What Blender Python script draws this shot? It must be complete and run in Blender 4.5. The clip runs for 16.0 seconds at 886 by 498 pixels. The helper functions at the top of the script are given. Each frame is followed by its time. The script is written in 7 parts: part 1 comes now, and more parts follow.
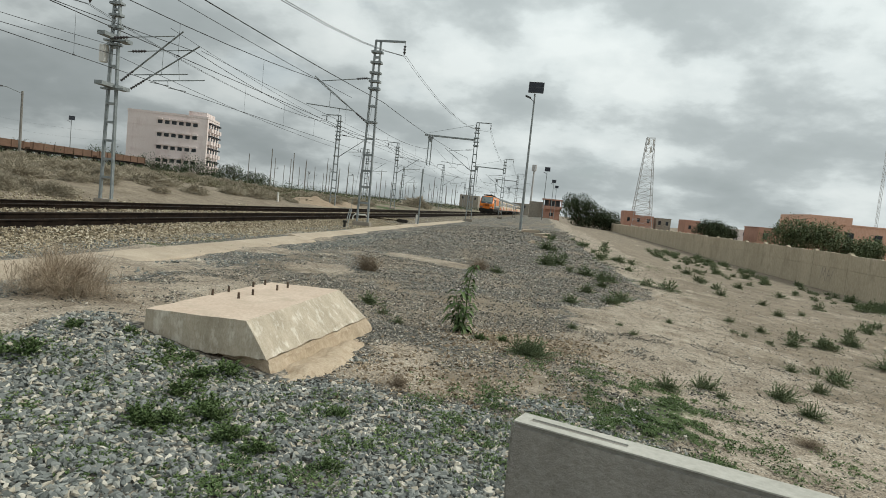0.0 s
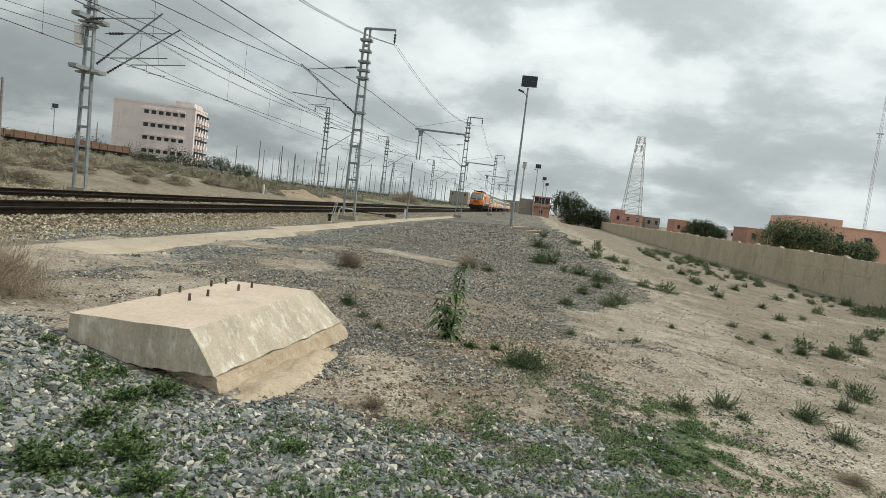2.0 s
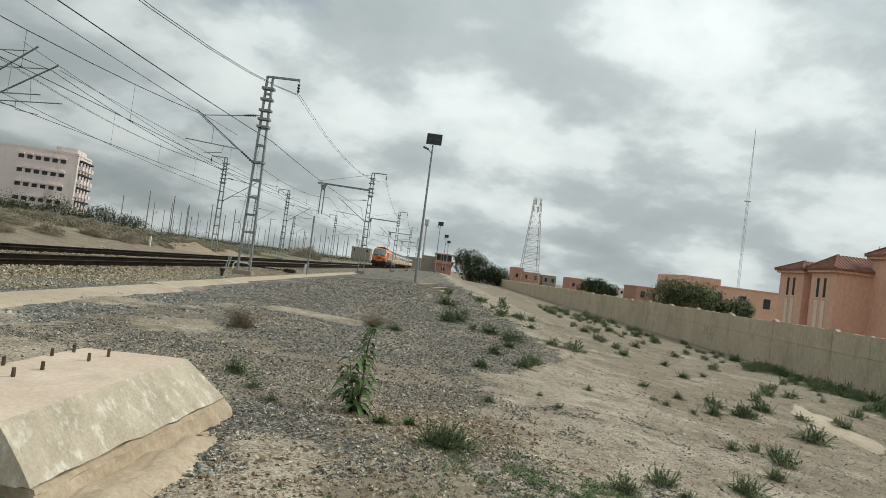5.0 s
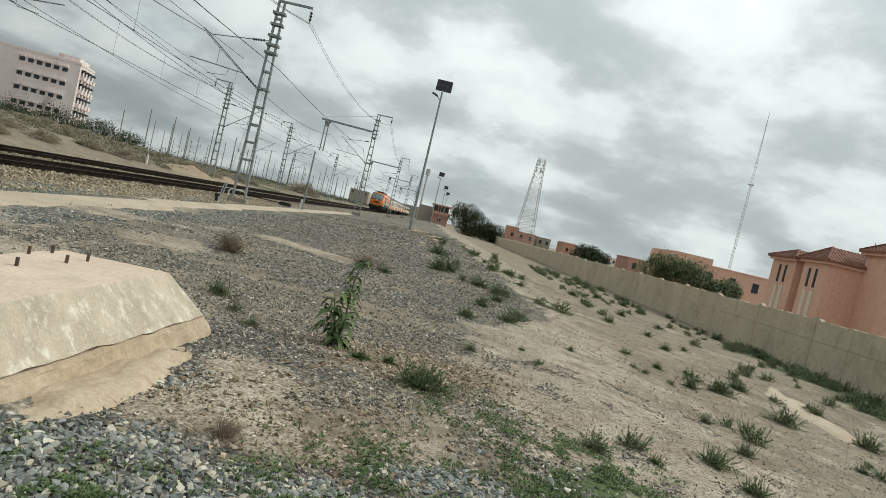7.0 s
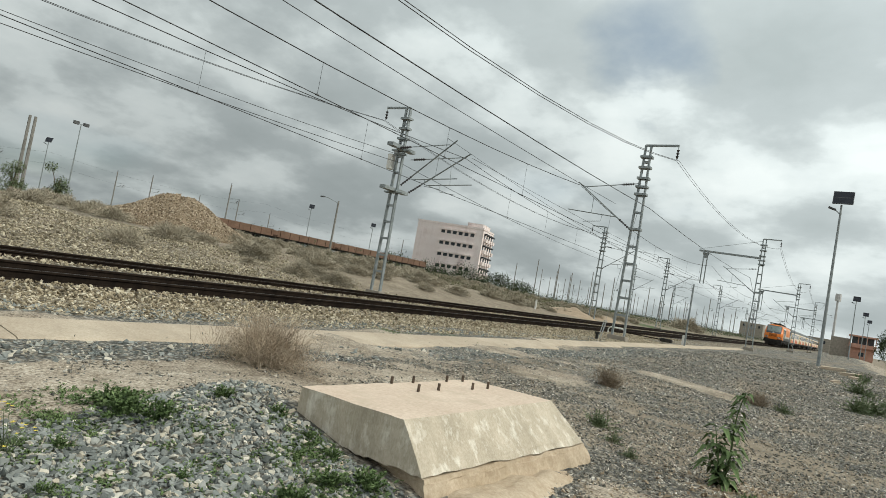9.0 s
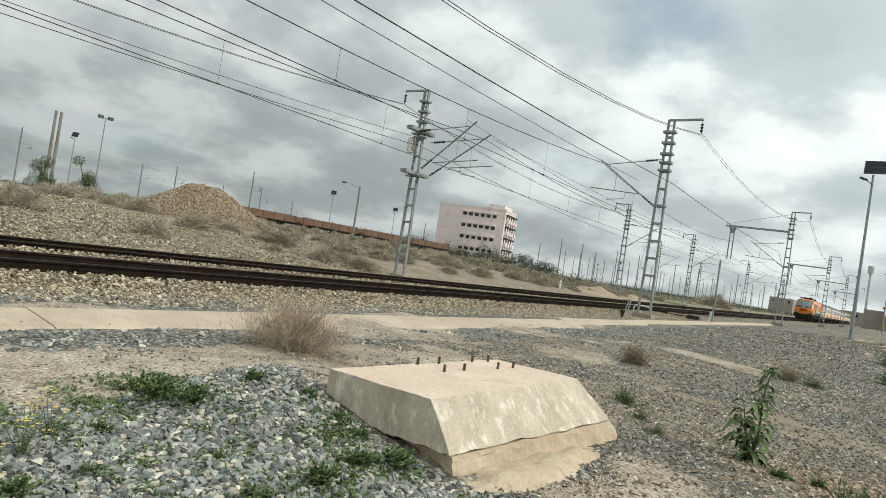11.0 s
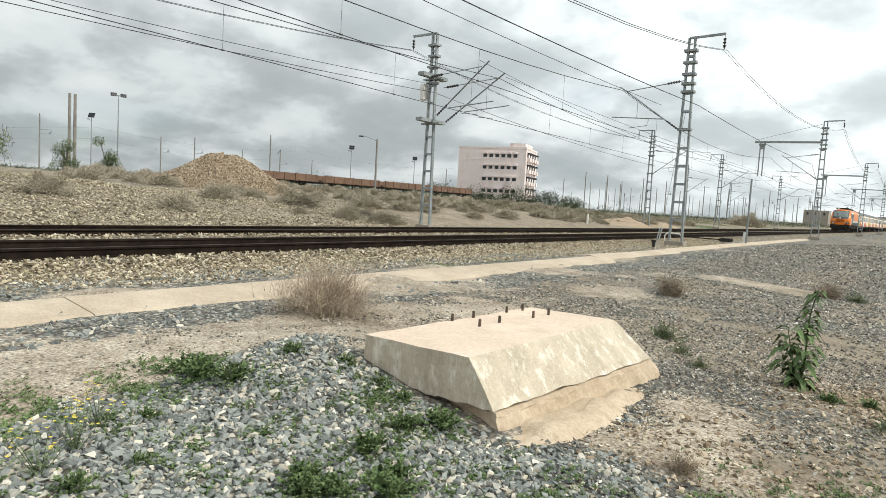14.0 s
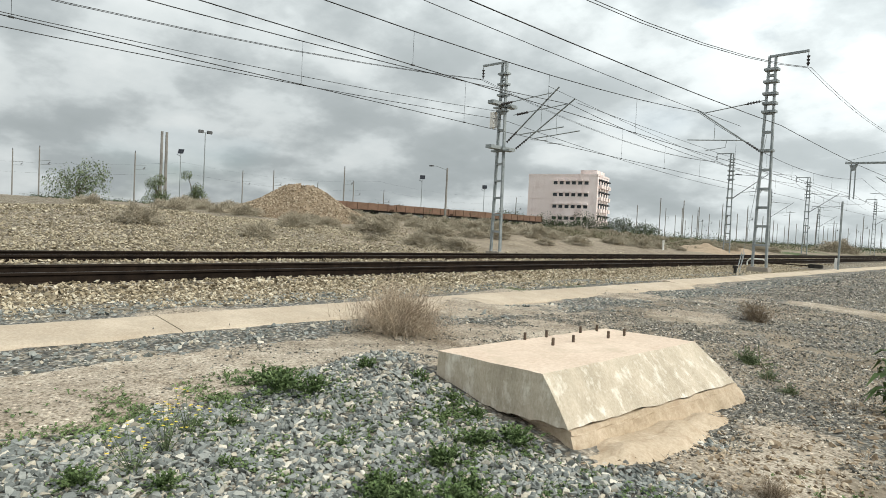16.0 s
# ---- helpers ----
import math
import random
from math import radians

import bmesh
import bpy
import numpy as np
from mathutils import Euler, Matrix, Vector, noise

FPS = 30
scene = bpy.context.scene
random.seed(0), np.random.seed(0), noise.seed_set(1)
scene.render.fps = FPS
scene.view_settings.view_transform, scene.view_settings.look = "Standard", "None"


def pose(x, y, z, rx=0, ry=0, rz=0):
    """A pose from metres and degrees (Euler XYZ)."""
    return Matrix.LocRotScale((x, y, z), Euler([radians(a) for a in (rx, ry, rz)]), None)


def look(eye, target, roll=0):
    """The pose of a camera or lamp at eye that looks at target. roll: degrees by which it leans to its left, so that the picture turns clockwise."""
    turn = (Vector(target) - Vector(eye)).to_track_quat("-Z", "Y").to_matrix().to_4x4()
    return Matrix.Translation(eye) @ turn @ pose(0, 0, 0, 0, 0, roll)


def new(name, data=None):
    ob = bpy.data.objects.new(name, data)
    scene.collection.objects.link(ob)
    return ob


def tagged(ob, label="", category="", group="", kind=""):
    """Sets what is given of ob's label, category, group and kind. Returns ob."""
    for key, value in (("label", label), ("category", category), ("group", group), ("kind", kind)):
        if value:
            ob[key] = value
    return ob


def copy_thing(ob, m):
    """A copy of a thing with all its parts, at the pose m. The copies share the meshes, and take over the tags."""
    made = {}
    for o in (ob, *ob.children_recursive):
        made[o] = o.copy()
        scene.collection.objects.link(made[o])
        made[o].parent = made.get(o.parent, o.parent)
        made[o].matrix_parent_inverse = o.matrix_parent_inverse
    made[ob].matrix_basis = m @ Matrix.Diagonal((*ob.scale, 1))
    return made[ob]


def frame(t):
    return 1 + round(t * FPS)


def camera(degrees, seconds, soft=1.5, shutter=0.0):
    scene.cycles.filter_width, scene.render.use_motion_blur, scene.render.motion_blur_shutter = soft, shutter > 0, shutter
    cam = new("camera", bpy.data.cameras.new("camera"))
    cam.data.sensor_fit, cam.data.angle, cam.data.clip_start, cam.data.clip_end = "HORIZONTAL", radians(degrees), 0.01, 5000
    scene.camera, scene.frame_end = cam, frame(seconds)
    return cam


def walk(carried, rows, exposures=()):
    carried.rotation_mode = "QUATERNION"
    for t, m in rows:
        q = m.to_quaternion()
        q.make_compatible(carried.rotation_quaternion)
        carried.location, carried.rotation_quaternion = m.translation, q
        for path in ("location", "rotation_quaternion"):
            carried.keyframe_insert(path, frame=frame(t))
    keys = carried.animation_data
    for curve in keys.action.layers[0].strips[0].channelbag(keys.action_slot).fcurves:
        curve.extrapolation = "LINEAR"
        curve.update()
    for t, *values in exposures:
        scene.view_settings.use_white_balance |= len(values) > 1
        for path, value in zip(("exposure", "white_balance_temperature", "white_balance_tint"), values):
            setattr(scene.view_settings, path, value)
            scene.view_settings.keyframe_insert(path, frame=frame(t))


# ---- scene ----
cam = camera(71.1, 16.0, soft=0.8)
PATH = [
    (0, (-0.843, -2.68, 1.14), (-1.148, -0.708, 0.995), 5.8),
    (0.5, (-0.802, -2.45, 1.124), (-1.137, -0.483, 0.977), 3.6),
    (1, (-0.822, -2.26, 1.108), (-0.937, -0.267, 0.984), 6.1),
    (1.5, (-0.923, -1.982, 1.113), (-0.949, 0.013, 0.978), 8.8),
    (2, (-0.958, -1.765, 1.087), (-1.227, 0.211, 0.933), 6.7),
    (2.5, (-0.947, -1.53, 1.092), (-1.311, 0.429, 0.915), 2.9),
    (3, (-0.969, -1.434, 1.069), (-1.104, 0.542, 0.797), 3.8),
    (3.2, (-0.968, -1.382, 1.085), (-1.013, 0.611, 0.926), 6.6),
    (5.3, (-1.158, -0.862, 1.029), (-1.098, 1.135, 1.098), 7.6),
    (5.5, (-1.158, -0.884, 1.042), (-0.991, 1.109, 1.056), 8.5),
    (6, (-1.169, -0.878, 0.965), (-0.68, 1.049, 0.746), 8.9),
    (6.5, (-1.123, -0.834, 0.973), (-0.791, 1.134, 0.842), 8.6),
    (7, (-1.117, -0.722, 0.935), (-1.055, 1.276, 0.85), 13.5),
    (7.5, (-1.134, -0.867, 0.868), (-1.706, 1.05, 0.854), 17.5),
    (8, (-1.141, -0.896, 0.837), (-2.114, 0.849, 0.735), 19.6),
    (8.5, (-1.065, -0.935, 0.85), (-2.022, 0.82, 0.89), 13.9),
    (9, (-0.906, -1.035, 0.902), (-2.023, 0.621, 1.002), 10.2),
    (9.5, (-0.88, -1.053, 0.901), (-2.017, 0.592, 0.929), 9.6),
    (9.7, (-0.866, -1.088, 0.897), (-2.045, 0.526, 0.952), 10.5),
    (12, (-0.893, -1.043, 0.889), (-2.058, 0.583, 0.907), 7.5),
    (12.5, (-0.879, -1.055, 0.884), (-2.092, 0.533, 0.954), 8.1),
    (13, (-0.901, -1.036, 0.897), (-2.166, 0.51, 0.999), 7.7),
    (13.5, (-1.006, -0.944, 0.929), (-2.338, 0.537, 0.755), 3.8),
    (14, (-0.959, -0.975, 0.975), (-2.177, 0.604, 0.825), 3.3),
    (14.5, (-0.945, -0.955, 0.952), (-2.169, 0.627, 0.899), 2.7),
    (15, (-0.941, -1.029, 0.89), (-2.304, 0.433, 0.824), 1.9),
    (15.5, (-0.941, -1.021, 0.88), (-2.358, 0.39, 0.829), 1.8),
    (16, (-0.946, -1.012, 0.883), (-2.34, 0.42, 0.813), 2.8),
]
walk(cam, [(t, look(eye, target, roll)) for t, eye, target, roll in PATH],
     exposures=[(0, -0.20, 6500, 3), (0.5, -0.05, 6500, 3), (1.5, -0.09, 6500, 3), (3.2, 0.02, 6500, 3), (5.5, -0.22, 6500, 2), (6.0, -0.12, 6500, 2), (7.0, -0.12, 6500, 2), (9.7, 0.04, 6500, 2), (12.5, 0.20, 6500, 3), (13.5, 0.32, 6500, 5), (14.0, 0.42, 6500, 5), (15.0, 0.34, 6500, 5), (16.0, 0.32, 6500, 5)])

# ---- world and light ----
world = bpy.data.worlds.new("sky")
scene.world = world
world.use_nodes = True


def wire_world():
    nt = world.node_tree
    nt.nodes.clear()
    add = nt.nodes.new
    out, bg = add("ShaderNodeOutputWorld"), add("ShaderNodeBackground")
    sky = add("ShaderNodeTexSky")
    sky.sky_type, sky.sun_disc = "NISHITA", False
    sky.sun_elevation, sky.sun_rotation = radians(48), radians(75)
    dim = add("ShaderNodeVectorMath")
    dim.operation = "SCALE"
    dim.inputs["Scale"].default_value = 0.10
    nt.links.new(sky.outputs[0], dim.inputs[0])
    tc, mp = add("ShaderNodeTexCoord"), add("ShaderNodeMapping")
    # clouds lie in a flat layer: divide the direction by its height
    sep = add("ShaderNodeSeparateXYZ")
    nt.links.new(tc.outputs["Generated"], sep.inputs[0])
    up = add("ShaderNodeMath")
    up.operation = "MAXIMUM"
    up.inputs[1].default_value = 0.0
    nt.links.new(sep.outputs["Z"], up.inputs[0])
    lift = add("ShaderNodeMath")
    lift.operation = "ADD"
    lift.inputs[1].default_value = 0.36
    nt.links.new(up.outputs[0], lift.inputs[0])
    div = add("ShaderNodeVectorMath")
    div.operation = "DIVIDE"
    nt.links.new(tc.outputs["Generated"], div.inputs[0])
    comb = add("ShaderNodeCombineXYZ")
    for i in range(3):
        nt.links.new(lift.outputs[0], comb.inputs[i])
    nt.links.new(comb.outputs[0], div.inputs[1])
    mp.inputs["Scale"].default_value = (1.0, 1.0, 0.15)
    mp.inputs["Location"].default_value = (2.4, 6.2, 0.0)
    nt.links.new(div.outputs[0], mp.inputs[0])
    n1, n2, n3 = add("ShaderNodeTexNoise"), add("ShaderNodeTexNoise"), add("ShaderNodeTexNoise")
    for n, s, d, r in ((n1, 2.5, 9, 0.54), (n2, 1.1, 3, 0.5), (n3, 5.0, 6, 0.55)):
        n.inputs["Scale"].default_value, n.inputs["Detail"].default_value, n.inputs["Roughness"].default_value = s, d, r
        nt.links.new(mp.outputs[0], n.inputs["Vector"])
    n1.inputs["Distortion"].default_value = 0.0
    ramp = add("ShaderNodeValToRGB")
    e = ramp.color_ramp.elements
    e[0].position, e[0].color = 0.36, (0.88, 0.905, 0.925, 1)
    e[1].position, e[1].color = 0.70, (0.41, 0.445, 0.465, 1)
    for at, c in ((0.45, (0.77, 0.805, 0.83, 1)), (0.50, (0.63, 0.665, 0.69, 1)), (0.56, (0.51, 0.545, 0.57, 1))):
        e.new(at).color = c
    nt.links.new(n1.outputs["Fac"], ramp.inputs[0])
    fine = add("ShaderNodeMixRGB")
    fine.blend_type = "SOFT_LIGHT"
    fine.inputs[0].default_value = 0.3
    nt.links.new(ramp.outputs[0], fine.inputs[1])
    nt.links.new(n3.outputs["Fac"], fine.inputs[2])
    gap = add("ShaderNodeMapRange")
    gap.inputs[1].default_value, gap.inputs[2].default_value = 0.60, 0.76
    gap.inputs[4].default_value = 0.55
    rift = add("ShaderNodeVectorMath")
    rift.operation = "DOT_PRODUCT"
    rift.inputs[1].default_value = (-0.320, 0.880, 0.351)
    nt.links.new(tc.outputs["Generated"], rift.inputs[0])
    rent = add("ShaderNodeMapRange")
    rent.interpolation_type = "SMOOTHSTEP"
    rent.inputs[1].default_value, rent.inputs[2].default_value = 0.984, 1.0
    rent.inputs[4].default_value = 0.17
    nt.links.new(rift.outputs["Value"], rent.inputs[0])
    torn = add("ShaderNodeMath")
    torn.operation = "ADD"
    nt.links.new(n2.outputs["Fac"], torn.inputs[0])
    frayed = add("ShaderNodeMapRange")
    frayed.inputs[1].default_value, frayed.inputs[2].default_value = 0.40, 0.66
    nt.links.new(n1.outputs["Fac"], frayed.inputs[0])
    partly = add("ShaderNodeMath")
    partly.operation = "MULTIPLY"
    nt.links.new(rent.outputs[0], partly.inputs[0])
    nt.links.new(frayed.outputs[0], partly.inputs[1])
    nt.links.new(partly.outputs[0], torn.inputs[1])
    nt.links.new(torn.outputs[0], gap.inputs[0])
    mix = add("ShaderNodeMixRGB")
    nt.links.new(gap.outputs[0], mix.inputs[0])
    nt.links.new(fine.outputs[0], mix.inputs[1])
    nt.links.new(dim.outputs[0], mix.inputs[2])
    # thicker, darker cloud towards the far side of the railway
    west = add("ShaderNodeVectorMath")
    west.operation = "DOT_PRODUCT"
    west.inputs[1].default_value = (-0.93, 0.34, -0.45)
    nt.links.new(tc.outputs["Generated"], west.inputs[0])
    thick = add("ShaderNodeMapRange")
    thick.interpolation_type = "SMOOTHSTEP"
    thick.inputs[1].default_value, thick.inputs[2].default_value = 0.22, 1.0
    thick.inputs[3].default_value, thick.inputs[4].default_value = 1.06, 0.66
    nt.links.new(west.outputs["Value"], thick.inputs[0])
    shade = add("ShaderNodeVectorMath")
    shade.operation = "SCALE"
    nt.links.new(mix.outputs[0], shade.inputs[0])
    low = add("ShaderNodeMapRange")
    low.inputs[1].default_value, low.inputs[2].default_value = 0.0, 0.45
    low.inputs[3].default_value, low.inputs[4].default_value = 0.90, 1.22
    nt.links.new(up.outputs[0], low.inputs[0])
    both = add("ShaderNodeMath")
    both.operation = "MULTIPLY"
    nt.links.new(thick.outputs[0], both.inputs[0])
    nt.links.new(low.outputs[0], both.inputs[1])
    nt.links.new(both.outputs[0], shade.inputs["Scale"])
    nt.links.new(shade.outputs[0], bg.inputs[0])
    bg.inputs[1].default_value = 1.0
    nt.links.new(bg.outputs[0], out.inputs[0])


wire_world()

sun_light = bpy.data.lights.new("sun", "SUN")
sun_light.energy, sun_light.angle, sun_light.color = 2.6, radians(10), (1.0, 0.965, 0.90)
sun = new("sun", sun_light)
sun.matrix_world = look((60, 10, 60), (0, -6, 0))

# ---- materials ----
def material(name, rough=0.9, metal=0.0):
    m = bpy.data.materials.new(name)
    m.use_nodes = True
    b = m.node_tree.nodes["Principled BSDF"]
    b.inputs["Roughness"].default_value, b.inputs["Metallic"].default_value = rough, metal
    b.inputs["Specular IOR Level"].default_value = 0.3
    return m, m.node_tree, b


def noise_node(nt, scale, detail=4, rough=0.6, coord="Object", stretch=None):
    tc, n = nt.nodes.new("ShaderNodeTexCoord"), nt.nodes.new("ShaderNodeTexNoise")
    n.inputs["Scale"].default_value, n.inputs["Detail"].default_value, n.inputs["Roughness"].default_value = scale, detail, rough
    if stretch:
        mp = nt.nodes.new("ShaderNodeMapping")
        mp.inputs["Scale"].default_value = stretch
        nt.links.new(tc.outputs[coord], mp.inputs[0])
        nt.links.new(mp.outputs[0], n.inputs["Vector"])
    else:
        nt.links.new(tc.outputs[coord], n.inputs["Vector"])
    return n


def ramp_node(nt, src, stops):
    r = nt.nodes.new("ShaderNodeValToRGB")
    e = r.color_ramp.elements
    while len(e) < len(stops):
        e.new(0.5)
    for el, (p, c) in zip(e, stops):
        el.position, el.color = p, (*c, 1)
    nt.links.new(src, r.inputs[0])
    return r


def mix_node(nt, fac, a, b, mode="MIX"):
    m = nt.nodes.new("ShaderNodeMixRGB")
    m.blend_type = mode
    for i, v in enumerate((fac, a, b)):
        if isinstance(v, (int, float)):
            m.inputs[i].default_value = v
        elif isinstance(v, tuple):
            m.inputs[i].default_value = (*v, 1)
        else:
            nt.links.new(v, m.inputs[i])
    return m.outputs[0]


def bump_node(nt, b, src, strength=0.4, dist=0.02):
    n = nt.nodes.new("ShaderNodeBump")
    n.inputs["Strength"].default_value, n.inputs["Distance"].default_value = strength, dist
    nt.links.new(src, n.inputs["Height"])
    nt.links.new(n.outputs[0], b.inputs["Normal"])


def worn(name, dark, light, big=0.8, fine=25, rough=0.9, metal=0.0, bump=0.3, dist=0.01, stretch=None, island=0.0, stain=None):
    """A surface that varies at two scales between dark and light, with optional variation per piece and a stain colour."""
    m, nt, b = material(name, rough, metal)
    n1, n2 = noise_node(nt, big, 5, 0.65, stretch=stretch), noise_node(nt, fine, 5, 0.7, stretch=stretch)
    c = ramp_node(nt, n1.outputs["Fac"], ((0.32, dark), (0.68, light))).outputs[0]
    c = mix_node(nt, 0.55, c, ramp_node(nt, n2.outputs["Fac"], ((0.3, (0.25, 0.25, 0.25)), (0.7, (0.75, 0.75, 0.75)))).outputs[0], "SOFT_LIGHT")
    if stain:
        n3 = noise_node(nt, big * 2.3, 6, 0.7, stretch=stretch)
        c = mix_node(nt, ramp_node(nt, n3.outputs["Fac"], ((0.52, (0, 0, 0)), (0.68, (0.8, 0.8, 0.8)))).outputs[0], c, stain)
    if island:
        g = nt.nodes.new("ShaderNodeNewGeometry")
        c = mix_node(nt, island, c, ramp_node(nt, g.outputs["Random Per Island"], ((0.0, (0.08, 0.08, 0.08)), (0.5, (0.5, 0.5, 0.5)), (1.0, (0.95, 0.95, 0.95)))).outputs[0], "OVERLAY")
    nt.links.new(c, b.inputs["Base Color"])
    if bump:
        bump_node(nt, b, n2.outputs["Fac"], bump, dist)
    return m


def ground_material():
    """Sand, grey ballast gravel and tan rubble, mixed by vertex weights and broken up by noise."""
    m, nt, b = material("ground", 0.95)
    sand = ramp_node(nt, noise_node(nt, 0.6, 8, 0.7).outputs["Fac"], ((0.3, (0.252, 0.21, 0.162)), (0.7, (0.385, 0.327, 0.259)))).outputs[0]
    grit = noise_node(nt, 38, 3, 0.7)
    blot = noise_node(nt, 2.6, 9, 0.78)
    sand = mix_node(nt, 0.8, sand, ramp_node(nt, blot.outputs["Fac"], ((0.36, (0.22, 0.21, 0.2)), (0.5, (0.5, 0.5, 0.5)), (0.66, (0.72, 0.72, 0.72)))).outputs[0], "SOFT_LIGHT")
    sand = mix_node(nt, 0.85, sand, ramp_node(nt, grit.outputs["Fac"], ((0.36, (0.12, 0.12, 0.12)), (0.62, (0.78, 0.78, 0.78)))).outputs[0], "SOFT_LIGHT")

    tcs, vs = nt.nodes.new("ShaderNodeTexCoord"), nt.nodes.new("ShaderNodeTexVoronoi")
    vs.inputs["Scale"].default_value = 34
    nt.links.new(tcs.outputs["Object"], vs.inputs["Vector"])
    pick = nt.nodes.new("ShaderNodeSeparateColor")
    nt.links.new(vs.outputs["Color"], pick.inputs[0])
    speck = ramp_node(nt, pick.outputs[0], ((0.0, (0.07, 0.07, 0.07)), (0.22, (0.30, 0.28, 0.25)), (0.5, (0.5, 0.5, 0.5)), (0.8, (0.5, 0.5, 0.5)), (1.0, (0.92, 0.92, 0.92)))).outputs[0]
    near = ramp_node(nt, vs.outputs["Distance"], ((0.30, (1, 1, 1)), (0.48, (0, 0, 0)))).outputs[0]
    sand = mix_node(nt, near, sand, mix_node(nt, 1.0, sand, speck, "OVERLAY"))

    def pebbles(scale, stops):
        tc, v = nt.nodes.new("ShaderNodeTexCoord"), nt.nodes.new("ShaderNodeTexVoronoi")
        v.inputs["Scale"].default_value = scale
        nt.links.new(tc.outputs["Object"], v.inputs["Vector"])
        s = nt.nodes.new("ShaderNodeSeparateColor")
        nt.links.new(v.outputs["Color"], s.inputs[0])
        c = ramp_node(nt, s.outputs[0], stops).outputs[0]
        # contact shade painted into the colour: each pebble darkens towards its rim and gaps
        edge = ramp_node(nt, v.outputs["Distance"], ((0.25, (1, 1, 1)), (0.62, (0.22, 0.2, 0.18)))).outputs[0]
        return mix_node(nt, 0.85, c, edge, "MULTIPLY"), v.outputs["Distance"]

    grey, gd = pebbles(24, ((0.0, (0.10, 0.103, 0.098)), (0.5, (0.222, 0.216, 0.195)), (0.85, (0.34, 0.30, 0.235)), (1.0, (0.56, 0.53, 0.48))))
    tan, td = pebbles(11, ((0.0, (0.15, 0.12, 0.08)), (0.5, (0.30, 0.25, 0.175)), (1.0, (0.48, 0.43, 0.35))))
    grass = ramp_node(nt, noise_node(nt, 30, 4, 0.7).outputs["Fac"], ((0.3, (0.035, 0.06, 0.018)), (0.7, (0.10, 0.13, 0.05)))).outputs[0]
    brown = ramp_node(nt, noise_node(nt, 5, 6, 0.7).outputs["Fac"], ((0.3, (0.15, 0.12, 0.087)), (0.7, (0.285, 0.235, 0.175)))).outputs[0]
    at = nt.nodes.new("ShaderNodeAttribute")
    at.attribute_name = "cover"
    s = nt.nodes.new("ShaderNodeSeparateColor")
    nt.links.new(at.outputs["Color"], s.inputs[0])
    breakup = noise_node(nt, 2.2, 8, 0.75)

    def mask(w):
        a = nt.nodes.new("ShaderNodeMath")
        a.operation = "ADD"
        nt.links.new(w, a.inputs[0])
        nt.links.new(breakup.outputs["Fac"], a.inputs[1])
        return ramp_node(nt, a.outputs[0], ((0.88, (0, 0, 0)), (1.10, (1, 1, 1)))).outputs[0]

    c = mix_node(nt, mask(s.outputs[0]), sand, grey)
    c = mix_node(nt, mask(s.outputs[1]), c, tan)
    c = mix_node(nt, mask(at.outputs["Alpha"]), c, brown)
    c = mix_node(nt, mask(s.outputs[2]), c, grass)
    wide = noise_node(nt, 0.9, 9, 0.75)
    c = mix_node(nt, 0.75, c, ramp_node(nt, wide.outputs["Fac"], ((0.34, (0.27, 0.26, 0.25)), (0.5, (0.5, 0.5, 0.5)), (0.66, (0.70, 0.70, 0.69)))).outputs[0], "SOFT_LIGHT")
    nt.links.new(c, b.inputs["Base Color"])
    h = mix_node(nt, 0.5, gd, grit.outputs["Fac"])
    bump_node(nt, b, h, 0.5, 0.03)
    return m


M_GROUND = ground_material()


def stone_material(name, stops):
    """Crushed stone whose colour is picked stone by stone."""
    m, nt, b = material(name, 0.85)
    g = nt.nodes.new("ShaderNodeNewGeometry")
    c = ramp_node(nt, g.outputs["Random Per Island"], stops).outputs[0]
    n = noise_node(nt, 55, 5, 0.7)
    c = mix_node(nt, 0.5, c, ramp_node(nt, n.outputs["Fac"], ((0.3, (0.28, 0.28, 0.28)), (0.7, (0.72, 0.72, 0.72)))).outputs[0], "SOFT_LIGHT")
    nt.links.new(c, b.inputs["Base Color"])
    bump_node(nt, b, n.outputs["Fac"], 0.4, 0.004)
    return m


M_STONE_GREY = stone_material("grey_ballast", ((0.0, (0.10, 0.107, 0.10)), (0.40, (0.195, 0.206, 0.194)), (0.74, (0.285, 0.290, 0.268)), (0.90, (0.42, 0.37, 0.29)), (1.0, (0.60, 0.56, 0.485))))
M_STONE_FINE = stone_material("mixed_gravel", ((0.0, (0.078, 0.074, 0.065)), (0.36, (0.17, 0.162, 0.144)), (0.64, (0.24, 0.222, 0.188)), (0.86, (0.35, 0.30, 0.23)), (1.0, (0.62, 0.58, 0.52))))
M_STONE_TAN = stone_material("tan_ballast", ((0.0, (0.12, 0.094, 0.06)), (0.4, (0.29, 0.237, 0.16)), (0.75, (0.42, 0.352, 0.247)), (1.0, (0.58, 0.52, 0.41))))
M_RUBBLE = stone_material("pale_rubble", ((0.0, (0.125, 0.103, 0.068)), (0.4, (0.27, 0.228, 0.158)), (0.75, (0.38, 0.325, 0.23)), (1.0, (0.52, 0.46, 0.35))))
M_HEAP = stone_material("orange_tan_stone", ((0.0, (0.13, 0.095, 0.063)), (0.4, (0.27, 0.205, 0.138)), (0.75, (0.38, 0.302, 0.214)), (1.0, (0.52, 0.44, 0.335))))
# one concrete in two tones: sunlight painted into the top, shade into the streaked sides
M_CONCRETE_LIT = worn("sunlit_pale_concrete", (0.52, 0.405, 0.315), (0.62, 0.50, 0.40), 1.3, 30, 0.9, bump=0.2, dist=0.003, stain=(0.47, 0.38, 0.29))
